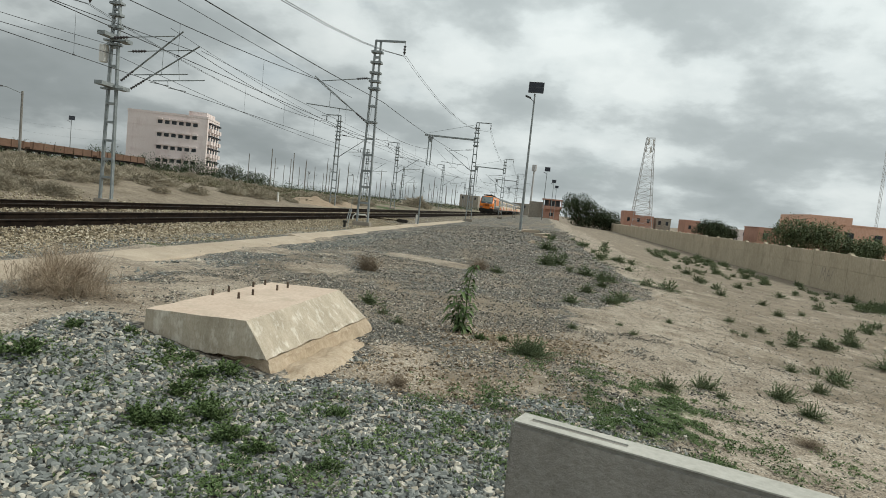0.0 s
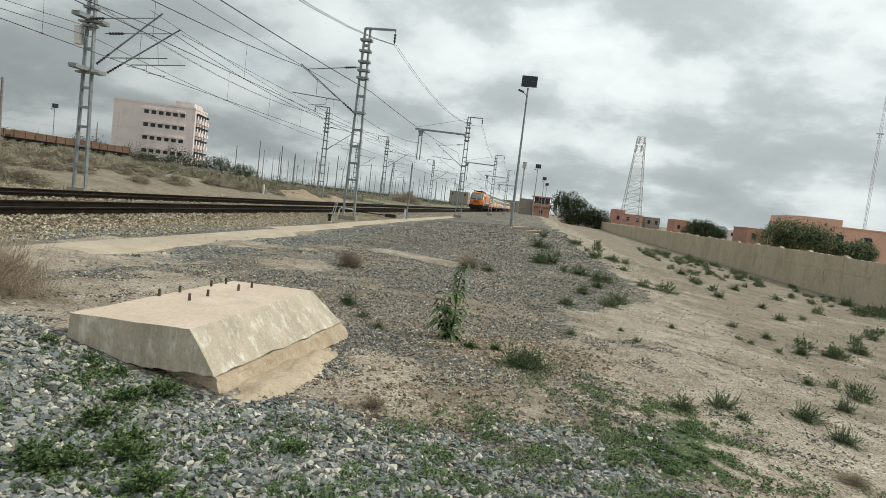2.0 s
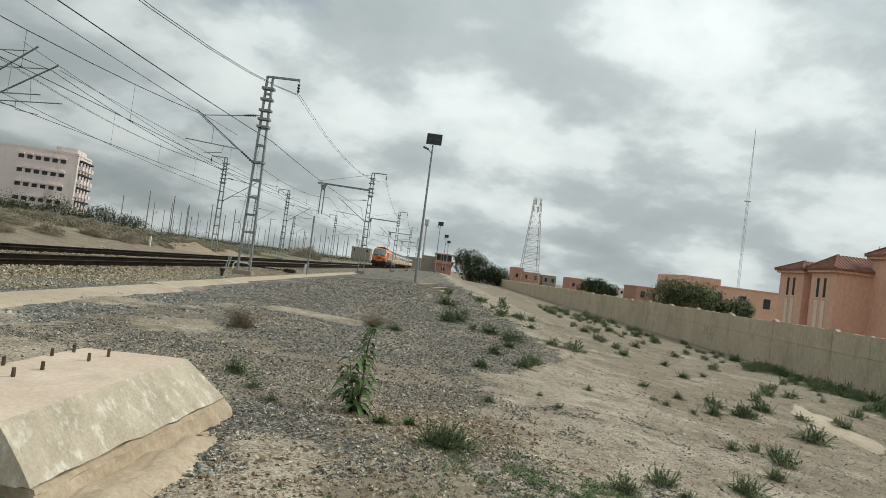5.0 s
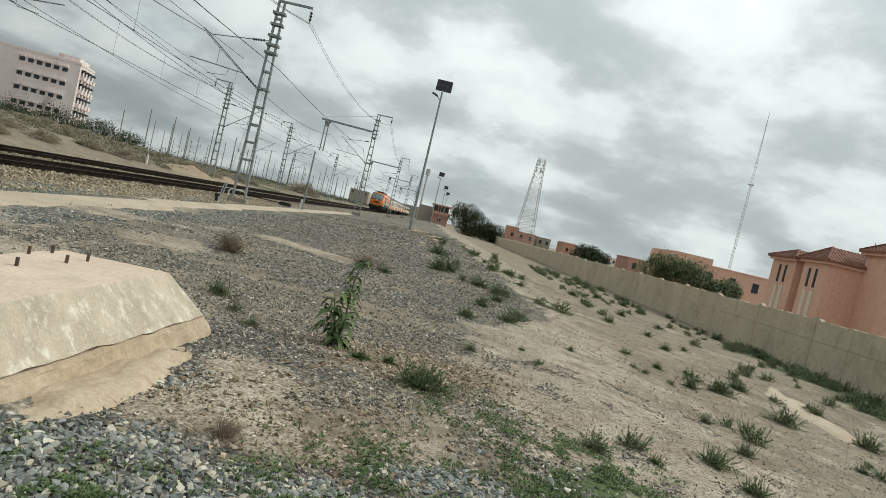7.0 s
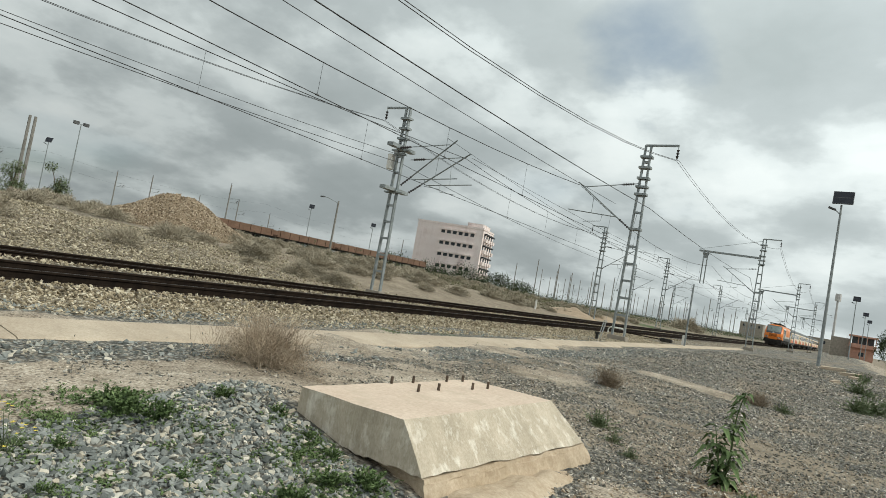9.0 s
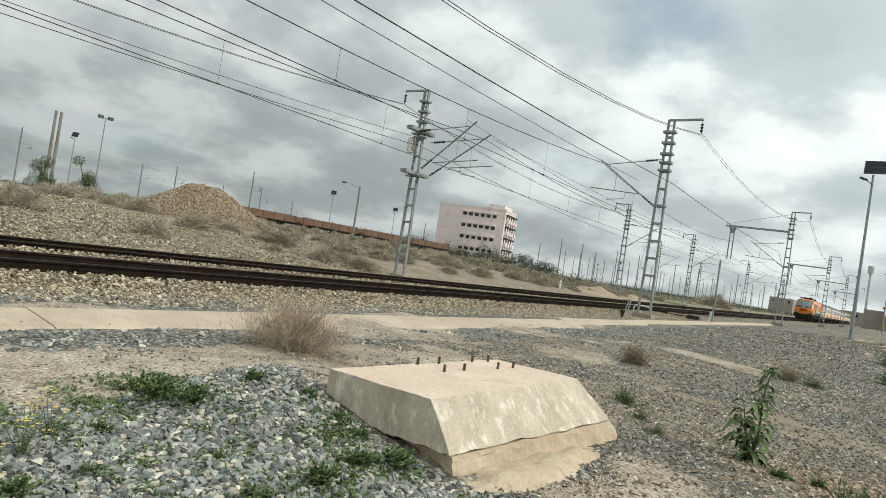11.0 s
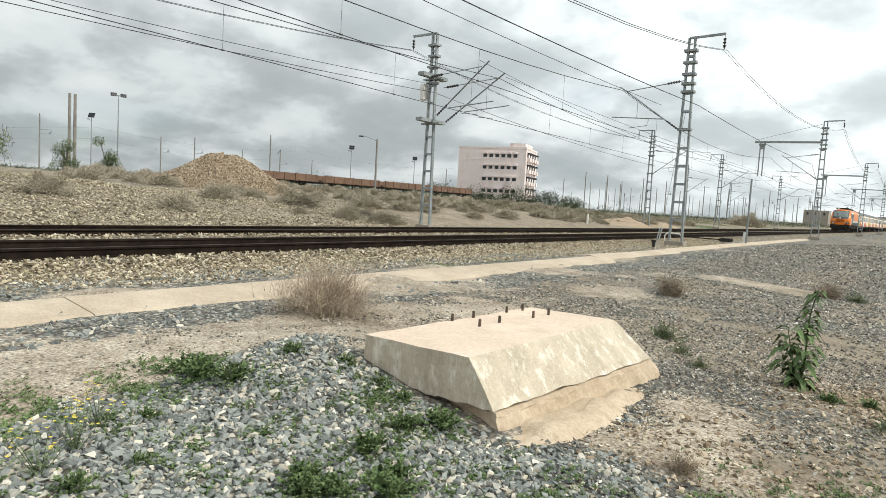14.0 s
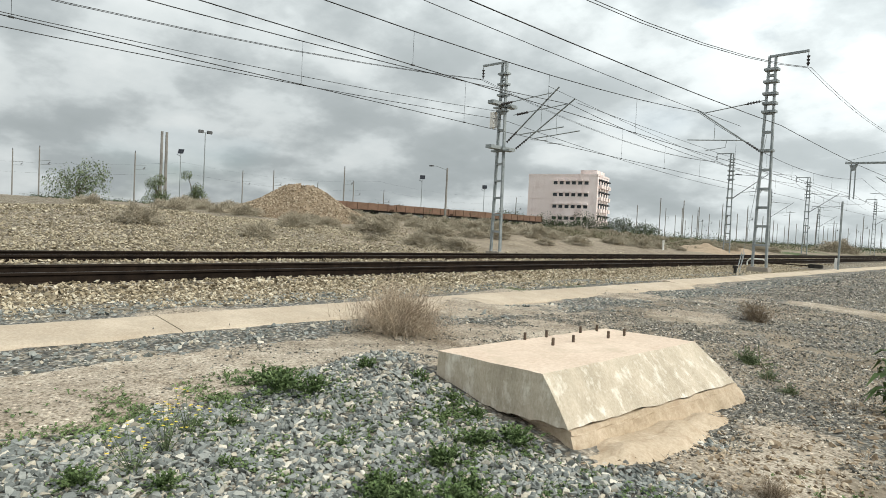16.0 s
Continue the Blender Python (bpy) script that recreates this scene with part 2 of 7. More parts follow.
M_CONCRETE_SIDE = worn("shaded_stained_concrete", (0.37, 0.315, 0.24), (0.53, 0.455, 0.36), 2.2, 34, 0.92, bump=0.4, dist=0.006, stain=(0.74, 0.69, 0.60), stretch=(1.9, 1.9, 0.8))
M_PLINTH = worn("sandy_cement", (0.385, 0.298, 0.205), (0.51, 0.41, 0.305), 2.5, 30, 0.95, bump=0.6, dist=0.015, stain=(0.36, 0.265, 0.18))
M_STRIP = worn("kerb_cement", (0.36, 0.29, 0.215), (0.475, 0.395, 0.305), 1.2, 35, 0.92, bump=0.3, dist=0.005, stain=(0.36, 0.30, 0.23))
M_WALL = worn("boundary_render", (0.39, 0.33, 0.24), (0.49, 0.42, 0.315), 0.4, 9, 0.94, bump=0.2, dist=0.008, stain=(0.32, 0.27, 0.195), stretch=(1, 1, 0.5))
M_STEEL = worn("galvanised_steel", (0.19, 0.21, 0.215), (0.33, 0.35, 0.35), 3, 45, 0.6, 0.4, bump=0.1, dist=0.002)
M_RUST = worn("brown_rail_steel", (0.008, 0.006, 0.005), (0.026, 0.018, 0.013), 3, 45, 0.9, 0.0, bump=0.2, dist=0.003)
M_BOLT = worn("rusty_bolt_steel", (0.075, 0.055, 0.042), (0.17, 0.125, 0.09), 8, 60, 0.8, 0.2, bump=0.2, dist=0.002)
# dark glass made pale: the sky's reflection is put into the base colour
M_SCREEN = worn("painted_sky_windscreen", (0.16, 0.19, 0.185), (0.25, 0.28, 0.27), 0.6, 4, 0.1, bump=0)
M_RAILTOP = worn("worn_rail_head", (0.035, 0.03, 0.026), (0.085, 0.075, 0.066), 2, 30, 0.6, 0.3, bump=0.05, dist=0.002)
M_SLEEPER = worn("sleeper_concrete", (0.22, 0.19, 0.155), (0.36, 0.32, 0.27), 2, 30, 0.9, bump=0.3, dist=0.004)
M_WIRE = worn("dark_copper_wire", (0.05, 0.052, 0.055), (0.10, 0.10, 0.10), 2, 20, 0.6, 0.4, bump=0)
M_INSUL = worn("brown_insulator", (0.03, 0.028, 0.03), (0.08, 0.07, 0.07), 5, 40, 0.3, bump=0)
M_PINK = worn("salmon_render", (0.63, 0.385, 0.285), (0.70, 0.44, 0.335), 0.15, 5, 0.92, bump=0.08, dist=0.006, stain=(0.585, 0.35, 0.255), stretch=(1, 1, 0.5))
M_LOUVRE = worn("brown_louvre", (0.10, 0.055, 0.035), (0.17, 0.095, 0.06), 2, 20, 0.7, bump=0)
M_PINK_PALE = worn("pale_pink_render", (0.69, 0.585, 0.555), (0.80, 0.70, 0.67), 0.1, 6, 0.92, bump=0.1, dist=0.01, stain=(0.55, 0.43, 0.405), stretch=(1, 1, 0.4))
M_CREAM = worn("cream_render", (0.62, 0.52, 0.42), (0.72, 0.62, 0.52), 0.6, 16, 0.9, bump=0.1, dist=0.004)
M_TILE = worn("red_roof_tile", (0.15, 0.07, 0.052), (0.24, 0.115, 0.085), 1.2, 20, 0.85, bump=0.3, dist=0.01, island=0.3)
M_CLAD = worn("yellow_stone_cladding", (0.36, 0.28, 0.14), (0.54, 0.45, 0.26), 3, 22, 0.9, bump=0.5, dist=0.01, island=0.4)
M_DARK = worn("dark_opening", (0.012, 0.013, 0.015), (0.03, 0.03, 0.034), 1, 10, 0.5, bump=0)
M_GLASS = worn("dark_window_glass", (0.02, 0.022, 0.026), (0.045, 0.05, 0.055), 0.6, 4, 0.08, bump=0)
M_WHITE = worn("white_paint", (0.62, 0.60, 0.56), (0.76, 0.74, 0.70), 2, 30, 0.6, bump=0.05, dist=0.002)
M_ORANGE = worn("orange_loco_paint", (0.66, 0.17, 0.022), (0.78, 0.235, 0.045), 0.9, 18, 0.38, bump=0.05, dist=0.002)
M_ORANGE2 = worn("faded_orange_paint", (0.60, 0.20, 0.07), (0.70, 0.27, 0.11), 0.9, 18, 0.5, bump=0.05, dist=0.002)
M_LGREY = worn("light_grey_loco_paint", (0.42, 0.42, 0.39), (0.56, 0.55, 0.51), 0.7, 14, 0.45, bump=0.05, dist=0.002)
M_UNDER = worn("dirty_black_running_gear", (0.016, 0.015, 0.014), (0.05, 0.046, 0.042), 2, 25, 0.75, bump=0.3, dist=0.01)
M_DGREY = worn("dark_grey_loco_paint", (0.05, 0.052, 0.055), (0.10, 0.10, 0.10), 1, 16, 0.55, bump=0.05, dist=0.002)
M_ROOF = worn("coach_roof_grey", (0.10, 0.11, 0.11), (0.17, 0.18, 0.18), 0.6, 14, 0.7, bump=0.1, dist=0.004)
M_YELLOW = worn("yellow_door_paint", (0.58, 0.40, 0.05), (0.68, 0.50, 0.10), 1, 14, 0.5, bump=0)
M_RED = worn("coach_red_paint", (0.50, 0.10, 0.045), (0.60, 0.17, 0.08), 1, 14, 0.5, bump=0)
M_LAMP = worn("headlight_lens", (0.6, 0.6, 0.58), (0.8, 0.8, 0.78), 4, 20, 0.15, bump=0)
M_PANEL = worn("solar_cells", (0.008, 0.009, 0.014), (0.02, 0.022, 0.03), 3, 20, 0.25, bump=0)
M_WAGON = worn("rusty_wagon_red", (0.115, 0.068, 0.046), (0.19, 0.115, 0.08), 0.5, 10, 0.9, bump=0.2, dist=0.01)
M_BARK = worn("bark", (0.09, 0.07, 0.05), (0.19, 0.155, 0.115), 4, 30, 0.95, bump=0.5, dist=0.01)
M_LEAF = worn("weed_leaf", (0.058, 0.098, 0.031), (0.145, 0.195, 0.078), 1.5, 20, 0.75, bump=0, island=0.35)
M_LEAF2 = worn("grey_green_leaf", (0.09, 0.12, 0.056), (0.19, 0.225, 0.122), 1.5, 20, 0.8, bump=0, island=0.35)
M_TREE = worn("dark_tree_leaf", (0.032, 0.047, 0.022), (0.082, 0.102, 0.05), 0.6, 10, 0.8, bump=0, island=0.4)
M_DRY = worn("dry_twigs", (0.30, 0.235, 0.17), (0.50, 0.41, 0.31), 3, 30, 0.95, bump=0, island=0.3)
for dull in (M_RUST, M_RAILTOP, M_UNDER):
    dull.node_tree.nodes["Principled BSDF"].inputs["Specular IOR Level"].default_value = 0.08
M_FLOWER = worn("yellow_petal", (0.55, 0.42, 0.05), (0.68, 0.55, 0.10), 5, 30, 0.8, bump=0)
M_BROWN_TWIG = worn("brown_twigs", (0.15, 0.115, 0.08), (0.29, 0.225, 0.16), 3, 30, 0.95, bump=0, island=0.3)
M_OLIVE = worn("olive_scrub_leaf", (0.075, 0.08, 0.038), (0.165, 0.155, 0.085), 0.4, 10, 0.9, bump=0, island=0.25)
M_POLE = worn("weathered_pole", (0.15, 0.14, 0.125), (0.26, 0.245, 0.225), 1, 20, 0.9, bump=0.2, dist=0.004)
M_TOWER = worn("pale_grey_tower_steel", (0.40, 0.39, 0.39), (0.52, 0.51, 0.50), 0.2, 6, 0.8, 0.1, bump=0)
# brick red paled towards pink, with the distance haze mixed into its colour
M_BRICK = worn("hazy_kiosk_brick", (0.40, 0.215, 0.155), (0.50, 0.285, 0.215), 1.0, 18, 0.93, bump=0.3, dist=0.006)
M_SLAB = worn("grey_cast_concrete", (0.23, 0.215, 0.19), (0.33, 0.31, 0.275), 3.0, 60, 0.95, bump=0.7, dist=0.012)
M_SLAB_TOP = worn("paler_cast_concrete", (0.40, 0.385, 0.34), (0.50, 0.48, 0.43), 3.0, 50, 0.9, bump=0.15, dist=0.003)
M_MOUND = worn("orange_sand", (0.25, 0.185, 0.125), (0.36, 0.28, 0.20), 1.5, 20, 0.95, bump=0.4, dist=0.02)

# ---- building blocks ----
def part(name, bm, mat, parent=None, label="", smooth=False):
    me = bpy.data.meshes.new(name)
    bm.normal_update()
    bm.to_mesh(me)
    bm.free()
    for p in me.polygons:
        p.use_smooth = smooth
    me.materials.append(mat)
    ob = new(name, me)
    if parent is not None:
        ob.parent = parent
    if label:
        tagged(ob, label)
    return ob


def thing(name, m=None, label="", category="", group="", kind=""):
    ob = new(name)
    if m is not None:
        ob.matrix_basis = m
    return tagged(ob, label, category, group, kind)


def mesh_of(name, verts, faces, mat, parent=None, smooth=False):
    me = bpy.data.meshes.new(name)
    me.from_pydata([tuple(map(float, v)) for v in verts], [], [tuple(f) for f in faces])
    me.materials.append(mat)
    for p in me.polygons:
        p.use_smooth = smooth
    ob = new(name, me)
    if parent is not None:
        ob.parent = parent
    return ob


def box(bm, lo, hi, bevel=0.0):
    r = bmesh.ops.create_cube(bm, size=1.0)
    v = r["verts"]
    for p in v:
        p.co = Vector([lo[i] + (p.co[i] + 0.5) * (hi[i] - lo[i]) for i in range(3)])
    if bevel:
        es = list({e for p in v for e in p.link_edges})
        bmesh.ops.bevel(bm, geom=es, offset=bevel, segments=2, affect="EDGES")
    return v


def boxes(*spans, bevel=0.0):
    bm = bmesh.new()
    for lo, hi in spans:
        box(bm, lo, hi, bevel)
    return bm


def beam(bm, a, b, w, d=None, n=4, r2=None):
    """A bar from a to b: rectangular (n = 4) or round, radius w / 2, tapering to r2."""
    a, b = Vector(a), Vector(b)
    ax = (b - a).normalized()
    side = ax.cross(Vector((0, 0, 1)) if abs(ax.z) < 0.9 else Vector((0, 1, 0))).normalized()
    top = side.cross(ax)
    d = d or w
    r2 = 1.0 if r2 is None else r2
    rings = []
    for p, k in ((a, 1.0), (b, r2)):
        if n == 4:
            offs = [(-w / 2, -d / 2), (w / 2, -d / 2), (w / 2, d / 2), (-w / 2, d / 2)]
        else:
            offs = [(w / 2 * math.cos(2 * math.pi * i / n), d / 2 * math.sin(2 * math.pi * i / n)) for i in range(n)]
        rings.append([bm.verts.new(p + side * x * k + top * y * k) for x, y in offs])
    for i in range(n):
        j = (i + 1) % n
        bm.faces.new((rings[0][i], rings[0][j], rings[1][j], rings[1][i]))
    bm.faces.new(rings[0][::-1])
    bm.faces.new(rings[1])


def tube(bm, pts, w, n=5, taper=1.0):
    """A round bar along a run of points."""
    rings, last = [], None
    for k, p in enumerate(pts):
        p = Vector(p)
        a, b = Vector(pts[max(k - 1, 0)]), Vector(pts[min(k + 1, len(pts) - 1)])
        ax = (b - a).normalized()
        side = ax.cross(Vector((0, 0, 1)) if abs(ax.z) < 0.95 else Vector((0, 1, 0))).normalized()
        top = side.cross(ax)
        r = w / 2 * (1 + (taper - 1) * k / max(len(pts) - 1, 1))
        rings.append([bm.verts.new(p + side * r * math.cos(2 * math.pi * i / n) + top * r * math.sin(2 * math.pi * i / n)) for i in range(n)])
    for q, r in zip(rings, rings[1:]):
        for i in range(n):
            j = (i + 1) % n
            bm.faces.new((q[i], q[j], r[j], r[i]))
    bm.faces.new(rings[0][::-1])
    bm.faces.new(rings[-1])


def prism(bm, outline, axis, lo, hi):
    """An outline of 2D points, pushed along an axis from lo to hi."""
    def at(p, h):
        q = list(p)
        q.insert("xyz".index(axis), h)
        return Vector(q)
    a, b = [bm.verts.new(at(p, lo)) for p in outline], [bm.verts.new(at(p, hi)) for p in outline]
    n = len(outline)
    for i in range(n):
        j = (i + 1) % n
        bm.faces.new((a[i], a[j], b[j], b[i]))
    bm.faces.new(a[::-1])
    bm.faces.new(b)
    bmesh.ops.recalc_face_normals(bm, faces=bm.faces[:])


# ---- the ground ----
def smooth_step(a, b, v):
    t = min(max((v - a) / (b - a), 0.0), 1.0)
    return t * t * (3 - 2 * t)


def profile(stops, v):
    return float(np.interp(v, [s[0] for s in stops], [s[1] for s in stops]))


NEAR = ((-400, 3.6), (-140, 3.0), (-60, 1.6), (-40, 1.15), (-30, 0.55), (-24, 0.0), (-20.5, -0.34), (-19, -0.33), (-15.1, -0.33), (-14.75, -0.13), (-14.2, -0.13), (-13.85, -0.33), (-10.6, -0.33), (-9.4, -0.35), (-8.6, -0.36), (-7.75, -0.43), (-7.2, -0.42), (-6, -0.42),
        (-3, -0.57), (0, -0.66), (3, -0.93), (6, -1.2), (10, -1.45), (15, -1.55), (60, -1.6))
FAR = ((-400, 0.3), (-140, 0.8), (-60, 0.5), (-40, 0.2), (-30, 0.1), (-24, -0.1), (-20.5, -0.34), (-19, -0.33), (-15.1, -0.33), (-14.75, -0.20), (-14.2, -0.20), (-13.85, -0.33), (-10.6, -0.33), (-9, -0.36), (-8, -0.43), (-6.6, -0.34), (-2, -0.08), (1, -0.05), (4, -0.5), (8, -1.2), (15, -1.6), (60, -1.6))


def lump(x, y, cx, cy, r, h):
    return h * math.exp(-((x - cx) ** 2 + (y - cy) ** 2) / (r * r))


def ground_z(x, y):
    s = smooth_step(8, 36, y)
    w = smooth_step(45, 110, y)
    near, far = profile(NEAR, x), profile(FAR, x)
    z = near + (far - near) * (w if x < -20.5 else s)
    rough = 0.0
    if x > -8.4 or x < -20.5:
        k = 1.0 if x > -8.4 else 2.2
        rough = k * (0.05 * noise.noise(Vector((x * 0.35, y * 0.35, 0))) + 0.02 * noise.noise(Vector((x * 1.3, y * 1.3, 5))))
        if abs(x) < 12 and -6 < y < 14:
            rough += 0.012 * noise.noise(Vector((x * 6, y * 6, 2)))
    z += rough
    z += lump(x, y, -1.5, 7.6, 1.6, -0.16) + lump(x, y, -4.7, 2.45, 0.95, 0.27)
    z += lump(x, y, -7.65, 6.6, 0.8, 0.045) + lump(x, y, -7.7, 11.5, 0.7, 0.03) + lump(x, y, -8.7, 2.4, 0.4, 0.045) + lump(x, y, -8.8, 9.0, 0.5, 0.04) + lump(x, y, -8.7, 17.0, 0.9, 0.03)
    if x < -20:
        z += lump(x, y, -30, 9, 4.5, 0.55) + lump(x, y, -27, 32, 5.5, 0.5) + lump(x, y, -26, 42, 4, 0.35)
    return z


def spread(lo, hi, near_lo, near_hi, step, grow):
    vals = list(np.arange(near_lo, near_hi + 1e-6, step))
    s, v = step, near_hi
    while v < hi:
        s *= grow
        v += s
        vals.append(min(v, hi))
    s, v = step, near_lo
    while v > lo:
        s *= grow
        v -= s
        vals.insert(0, max(v, lo))
    return vals


PATCHES = [  # green weed patches: x, y, radius, strength
    (-2.0, 1.5, 0.6, 0.40), (-1.0, 1.7, 0.5, 0.36), (-0.5, 2.2, 0.5, 0.36), (-2.7, 2.0, 0.4, 0.4), (-1.5, 2.4, 0.4, 0.25), (-0.3, 1.2, 0.5, 0.3),
    (-1.0, 3.1, 0.6, 0.40), (0.38, 3.5, 0.5, 0.95), (0.3, 3.05, 0.36, 0.9), (0.55, 4.1, 0.4, 0.6), (0.7, 3.5, 0.9, 0.3), (1.0, 4.4, 0.6, 0.15), (-4.4, 1.6, 0.5, 0.55), (-5.3, 1.5, 0.3, 0.35), (-3.9, 2.15, 0.35, 0.7), (-3.45, 1.9, 0.3, 0.7),
    (-2.9, 1.3, 0.5, 0.5), (-3.1, 0.8, 0.5, 0.55), (-5.0, 1.0, 0.5, 0.5), (13.2, 17, 1.7, 0.8), (13.6, 21, 1.7, 0.8), (12.8, 13.0, 1.9, 0.8), (13.8, 24.5, 1.3, 0.7), (-9.0, 11.5, 0.7, 0.4),
    (0.2, 2.6, 0.5, 0.4), (0.9, 2.3, 0.7, 0.36), (1.9, 3.2, 0.5, 0.12), (-0.3, 4.6, 0.6, 0.34), (-3.9, 0.9, 0.5, 0.45), (-4.9, 0.3, 0.6, 0.42), (-2.4, 0.6, 0.5, 0.42), (2.6, 17.5, 1.3, 0.32), (1.6, 21.5, 1.5, 0.4), (3.4, 25, 1.8, 0.4), (-8.9, 9.3, 0.5, 0.45), (14.2, 27, 1.2, 0.5), (14.5, 9, 2, 0.5)]


def cover_at(x, y):
    """Weights of grey gravel, tan rubble, green and brown soil."""
    w1 = noise.noise(Vector((x * 0.55, y * 0.55, 9)))
    w2 = noise.noise(Vector((x * 0.16, y * 0.16, 3)))
    w3 = noise.noise(Vector((x * 1.7, y * 1.7, 21)))
    grey = tan = green = brown = 0.0
    if -9.0 < x < -6.6:
        grey = 0.62 + 0.32 * w1 - 0.55 * (lump(x, y, -7.65, 6.6, 1.0, 1) + lump(x, y, -7.7, 11.5, 0.9, 1) + lump(x, y, -8.55, 2.4, 0.7, 1) + lump(x, y, -8.6, 9.0, 0.9, 1) + lump(x, y, -8.7, 17.0, 1.1, 1))
    if x >= -6.6:
        # coarse patch before the footing
        coarse = smooth_step(-5.5, -4.9, x) * smooth_step(2.0, -0.7, x + 0.7 * w1) * smooth_step(3.7 if x < -4.3 else 3.4, 1.7, y + 0.05 * (x + 3) + 0.5 * w1)
        # bank of finer gravel
        right = profile(((4, -0.9), (5.5, -0.7), (7, -0.3), (9.6, -0.2), (11.5, 0.7), (14, 2.2), (18, 2.4), (24, 1.4), (45, 0.6)), y) + 0.4 * w2 + 0.5 * w1 + 0.25 * w3
        bank = smooth_step(right + 0.7, right - 0.6, x) * smooth_step(4.8, 6.6, y + 0.25 * (x + 2))
        left = smooth_step(-5.9, -4.4, x + 0.05 * (y - 6) + 0.9 * w1) if y < 14 else 1.0
        middle = 0.52 * smooth_step(1.5 if y < 4 else 0.5, -0.4, x + 0.6 * w1 + 0.3 * w3) * smooth_step(-4.0, -2.6, x) * smooth_step(7.4, 5.4, y)
        grey = max(0.85 * coarse, 0.80 * bank * left, middle) + 0.24 * w1 + 0.12 * w3
        if y > 5.5 and x < -4.6:
            grey = max(grey, 0.52 + 0.4 * w1 + 0.15 * w3)
        grey -= 0.55 * lump(x, y, -6.3, 2.6, 1.3, 1) + 0.6 * lump(x, y, -5.6, 5.9, 1.1, 1) + 0.5 * lump(x, y, -5.0, 9.4, 0.8, 1)
        grey -= 0.5 * lump(x, y, -0.9, 6.0, 0.75, 1) + 0.6 * lump(x, y, -2.35, 3.3, 0.45, 1) + 0.7 * lump(x, y, -2.3, 4.35, 0.38, 1) + 0.38 * lump(x, y, -1.7, 3.4, 0.5, 1) + 0.2 * lump(x, y, -0.9, 3.6, 0.4, 1) + 0.55 * lump(x, y, -6.3, 1.0, 1.2, 1)
        grey -= 0.9 * smooth_step(0.75, 0.3, abs(y - 14.4 + 0.15 * (x + 3.9))) * smooth_step(1.5, 0.8, abs(x + 3.9)) + 0.25 * smooth_step(0.15, 0.5, w2) * smooth_step(10, 14, y)
        tan = 0.55 * lump(x, y, -1.3, 6.0, 0.9, 1) + 0.3 * w3 + 0.1
        brown = 0.37 * bank + 0.34 * w1 * bank + 0.55 * lump(x, y, -2.5, 7.6, 1.6, 1) + 0.4 * lump(x, y, -0.2, 6.2, 1.1, 1) + 0.25 * lump(x, y, -1.4, 3.0, 1.0, 1) + 0.40 * lump(x, y, -0.9, 4.2, 1.5, 1) + 0.25 * w3
        if x > 1.5:
            brown += (0.60 + 0.30 * w1 + 0.15 * w3) * smooth_step(1.5, 4.5, x)
    if -10.9 < x <= -9.0:
        tan = 0.5 + 0.35 * w1 + 0.4 * smooth_step(-9.4, -10.6, x)
        grey = 0.5 - 0.25 * w1 + 0.3 * smooth_step(-9.9, -9.4, x) * smooth_step(14, 5, y)
    if x <= -10.9:
        tan = 0.85
    if x < -19.5:
        tan = 0.8 + 0.5 * w2 + smooth_step(-22, -19.5, x) * 0.3 - 0.6 * smooth_step(15, 30, y)
        brown = 0.22 + 0.85 * smooth_step(13, 28, y) + 0.4 * w1
        green = 0.34 * smooth_step(30, 60, y) + 0.5 * w2 * smooth_step(28, 50, y)
    for px, py, r, k in PATCHES:
        if abs(x - px) < 3 * r and abs(y - py) < 3 * r:
            green += lump(x, y, px, py, r, k * (0.42 if py < 8 else 1.0))
    return [min(max(v, 0), 1) for v in (grey, tan, green, brown)]


def build_ground():
    xs = spread(-2200, 2200, -8.6, 5.0, 0.12, 1.07)
    ys = spread(-1500, 2600, -2.0, 12.0, 0.12, 1.06)
    verts = [(x, y, ground_z(x, y)) for y in ys for x in xs]
    nx = len(xs)
    faces = [(j * nx + i, j * nx + i + 1, (j + 1) * nx + i + 1, (j + 1) * nx + i) for j in range(len(ys) - 1) for i in range(nx - 1)]
    ob = mesh_of("ground", verts, faces, M_GROUND, smooth=True)
    col = ob.data.color_attributes.new("cover", "FLOAT_COLOR", "POINT")
    col.data.foreach_set("color", np.array([cover_at(v[0], v[1]) for v in verts], dtype=np.float32).ravel())
    tagged(ob, "sandy ground with grey gravel, rubble and weed patches", "ground", kind="structure")


build_ground()



def crushed_shapes(count, corners, seed):
    """Angular crushed stones: hulls of a few points on a squashed ball."""
    out = []
    for k in range(count):
        b = bmesh.new()
        pick = random.Random(k + seed)
        for _ in range(corners):
            d = Vector((pick.gauss(0, 1), pick.gauss(0, 1), pick.gauss(0, 1))).normalized()
            b.verts.new(d * pick.uniform(0.75, 1.15))
        bmesh.ops.convex_hull(b, input=b.verts[:])
        bmesh.ops.delete(b, geom=[v for v in b.verts if not v.link_faces], context="VERTS")
        b.verts.index_update()
        out.append((np.array([v.co[:] for v in b.verts]), [[v.index for v in f.verts] for f in b.faces]))
        b.free()
    return out


ROCK_SHAPES = crushed_shapes(20, 11, 100)
PEBBLE_SHAPES = crushed_shapes(20, 7, 300)


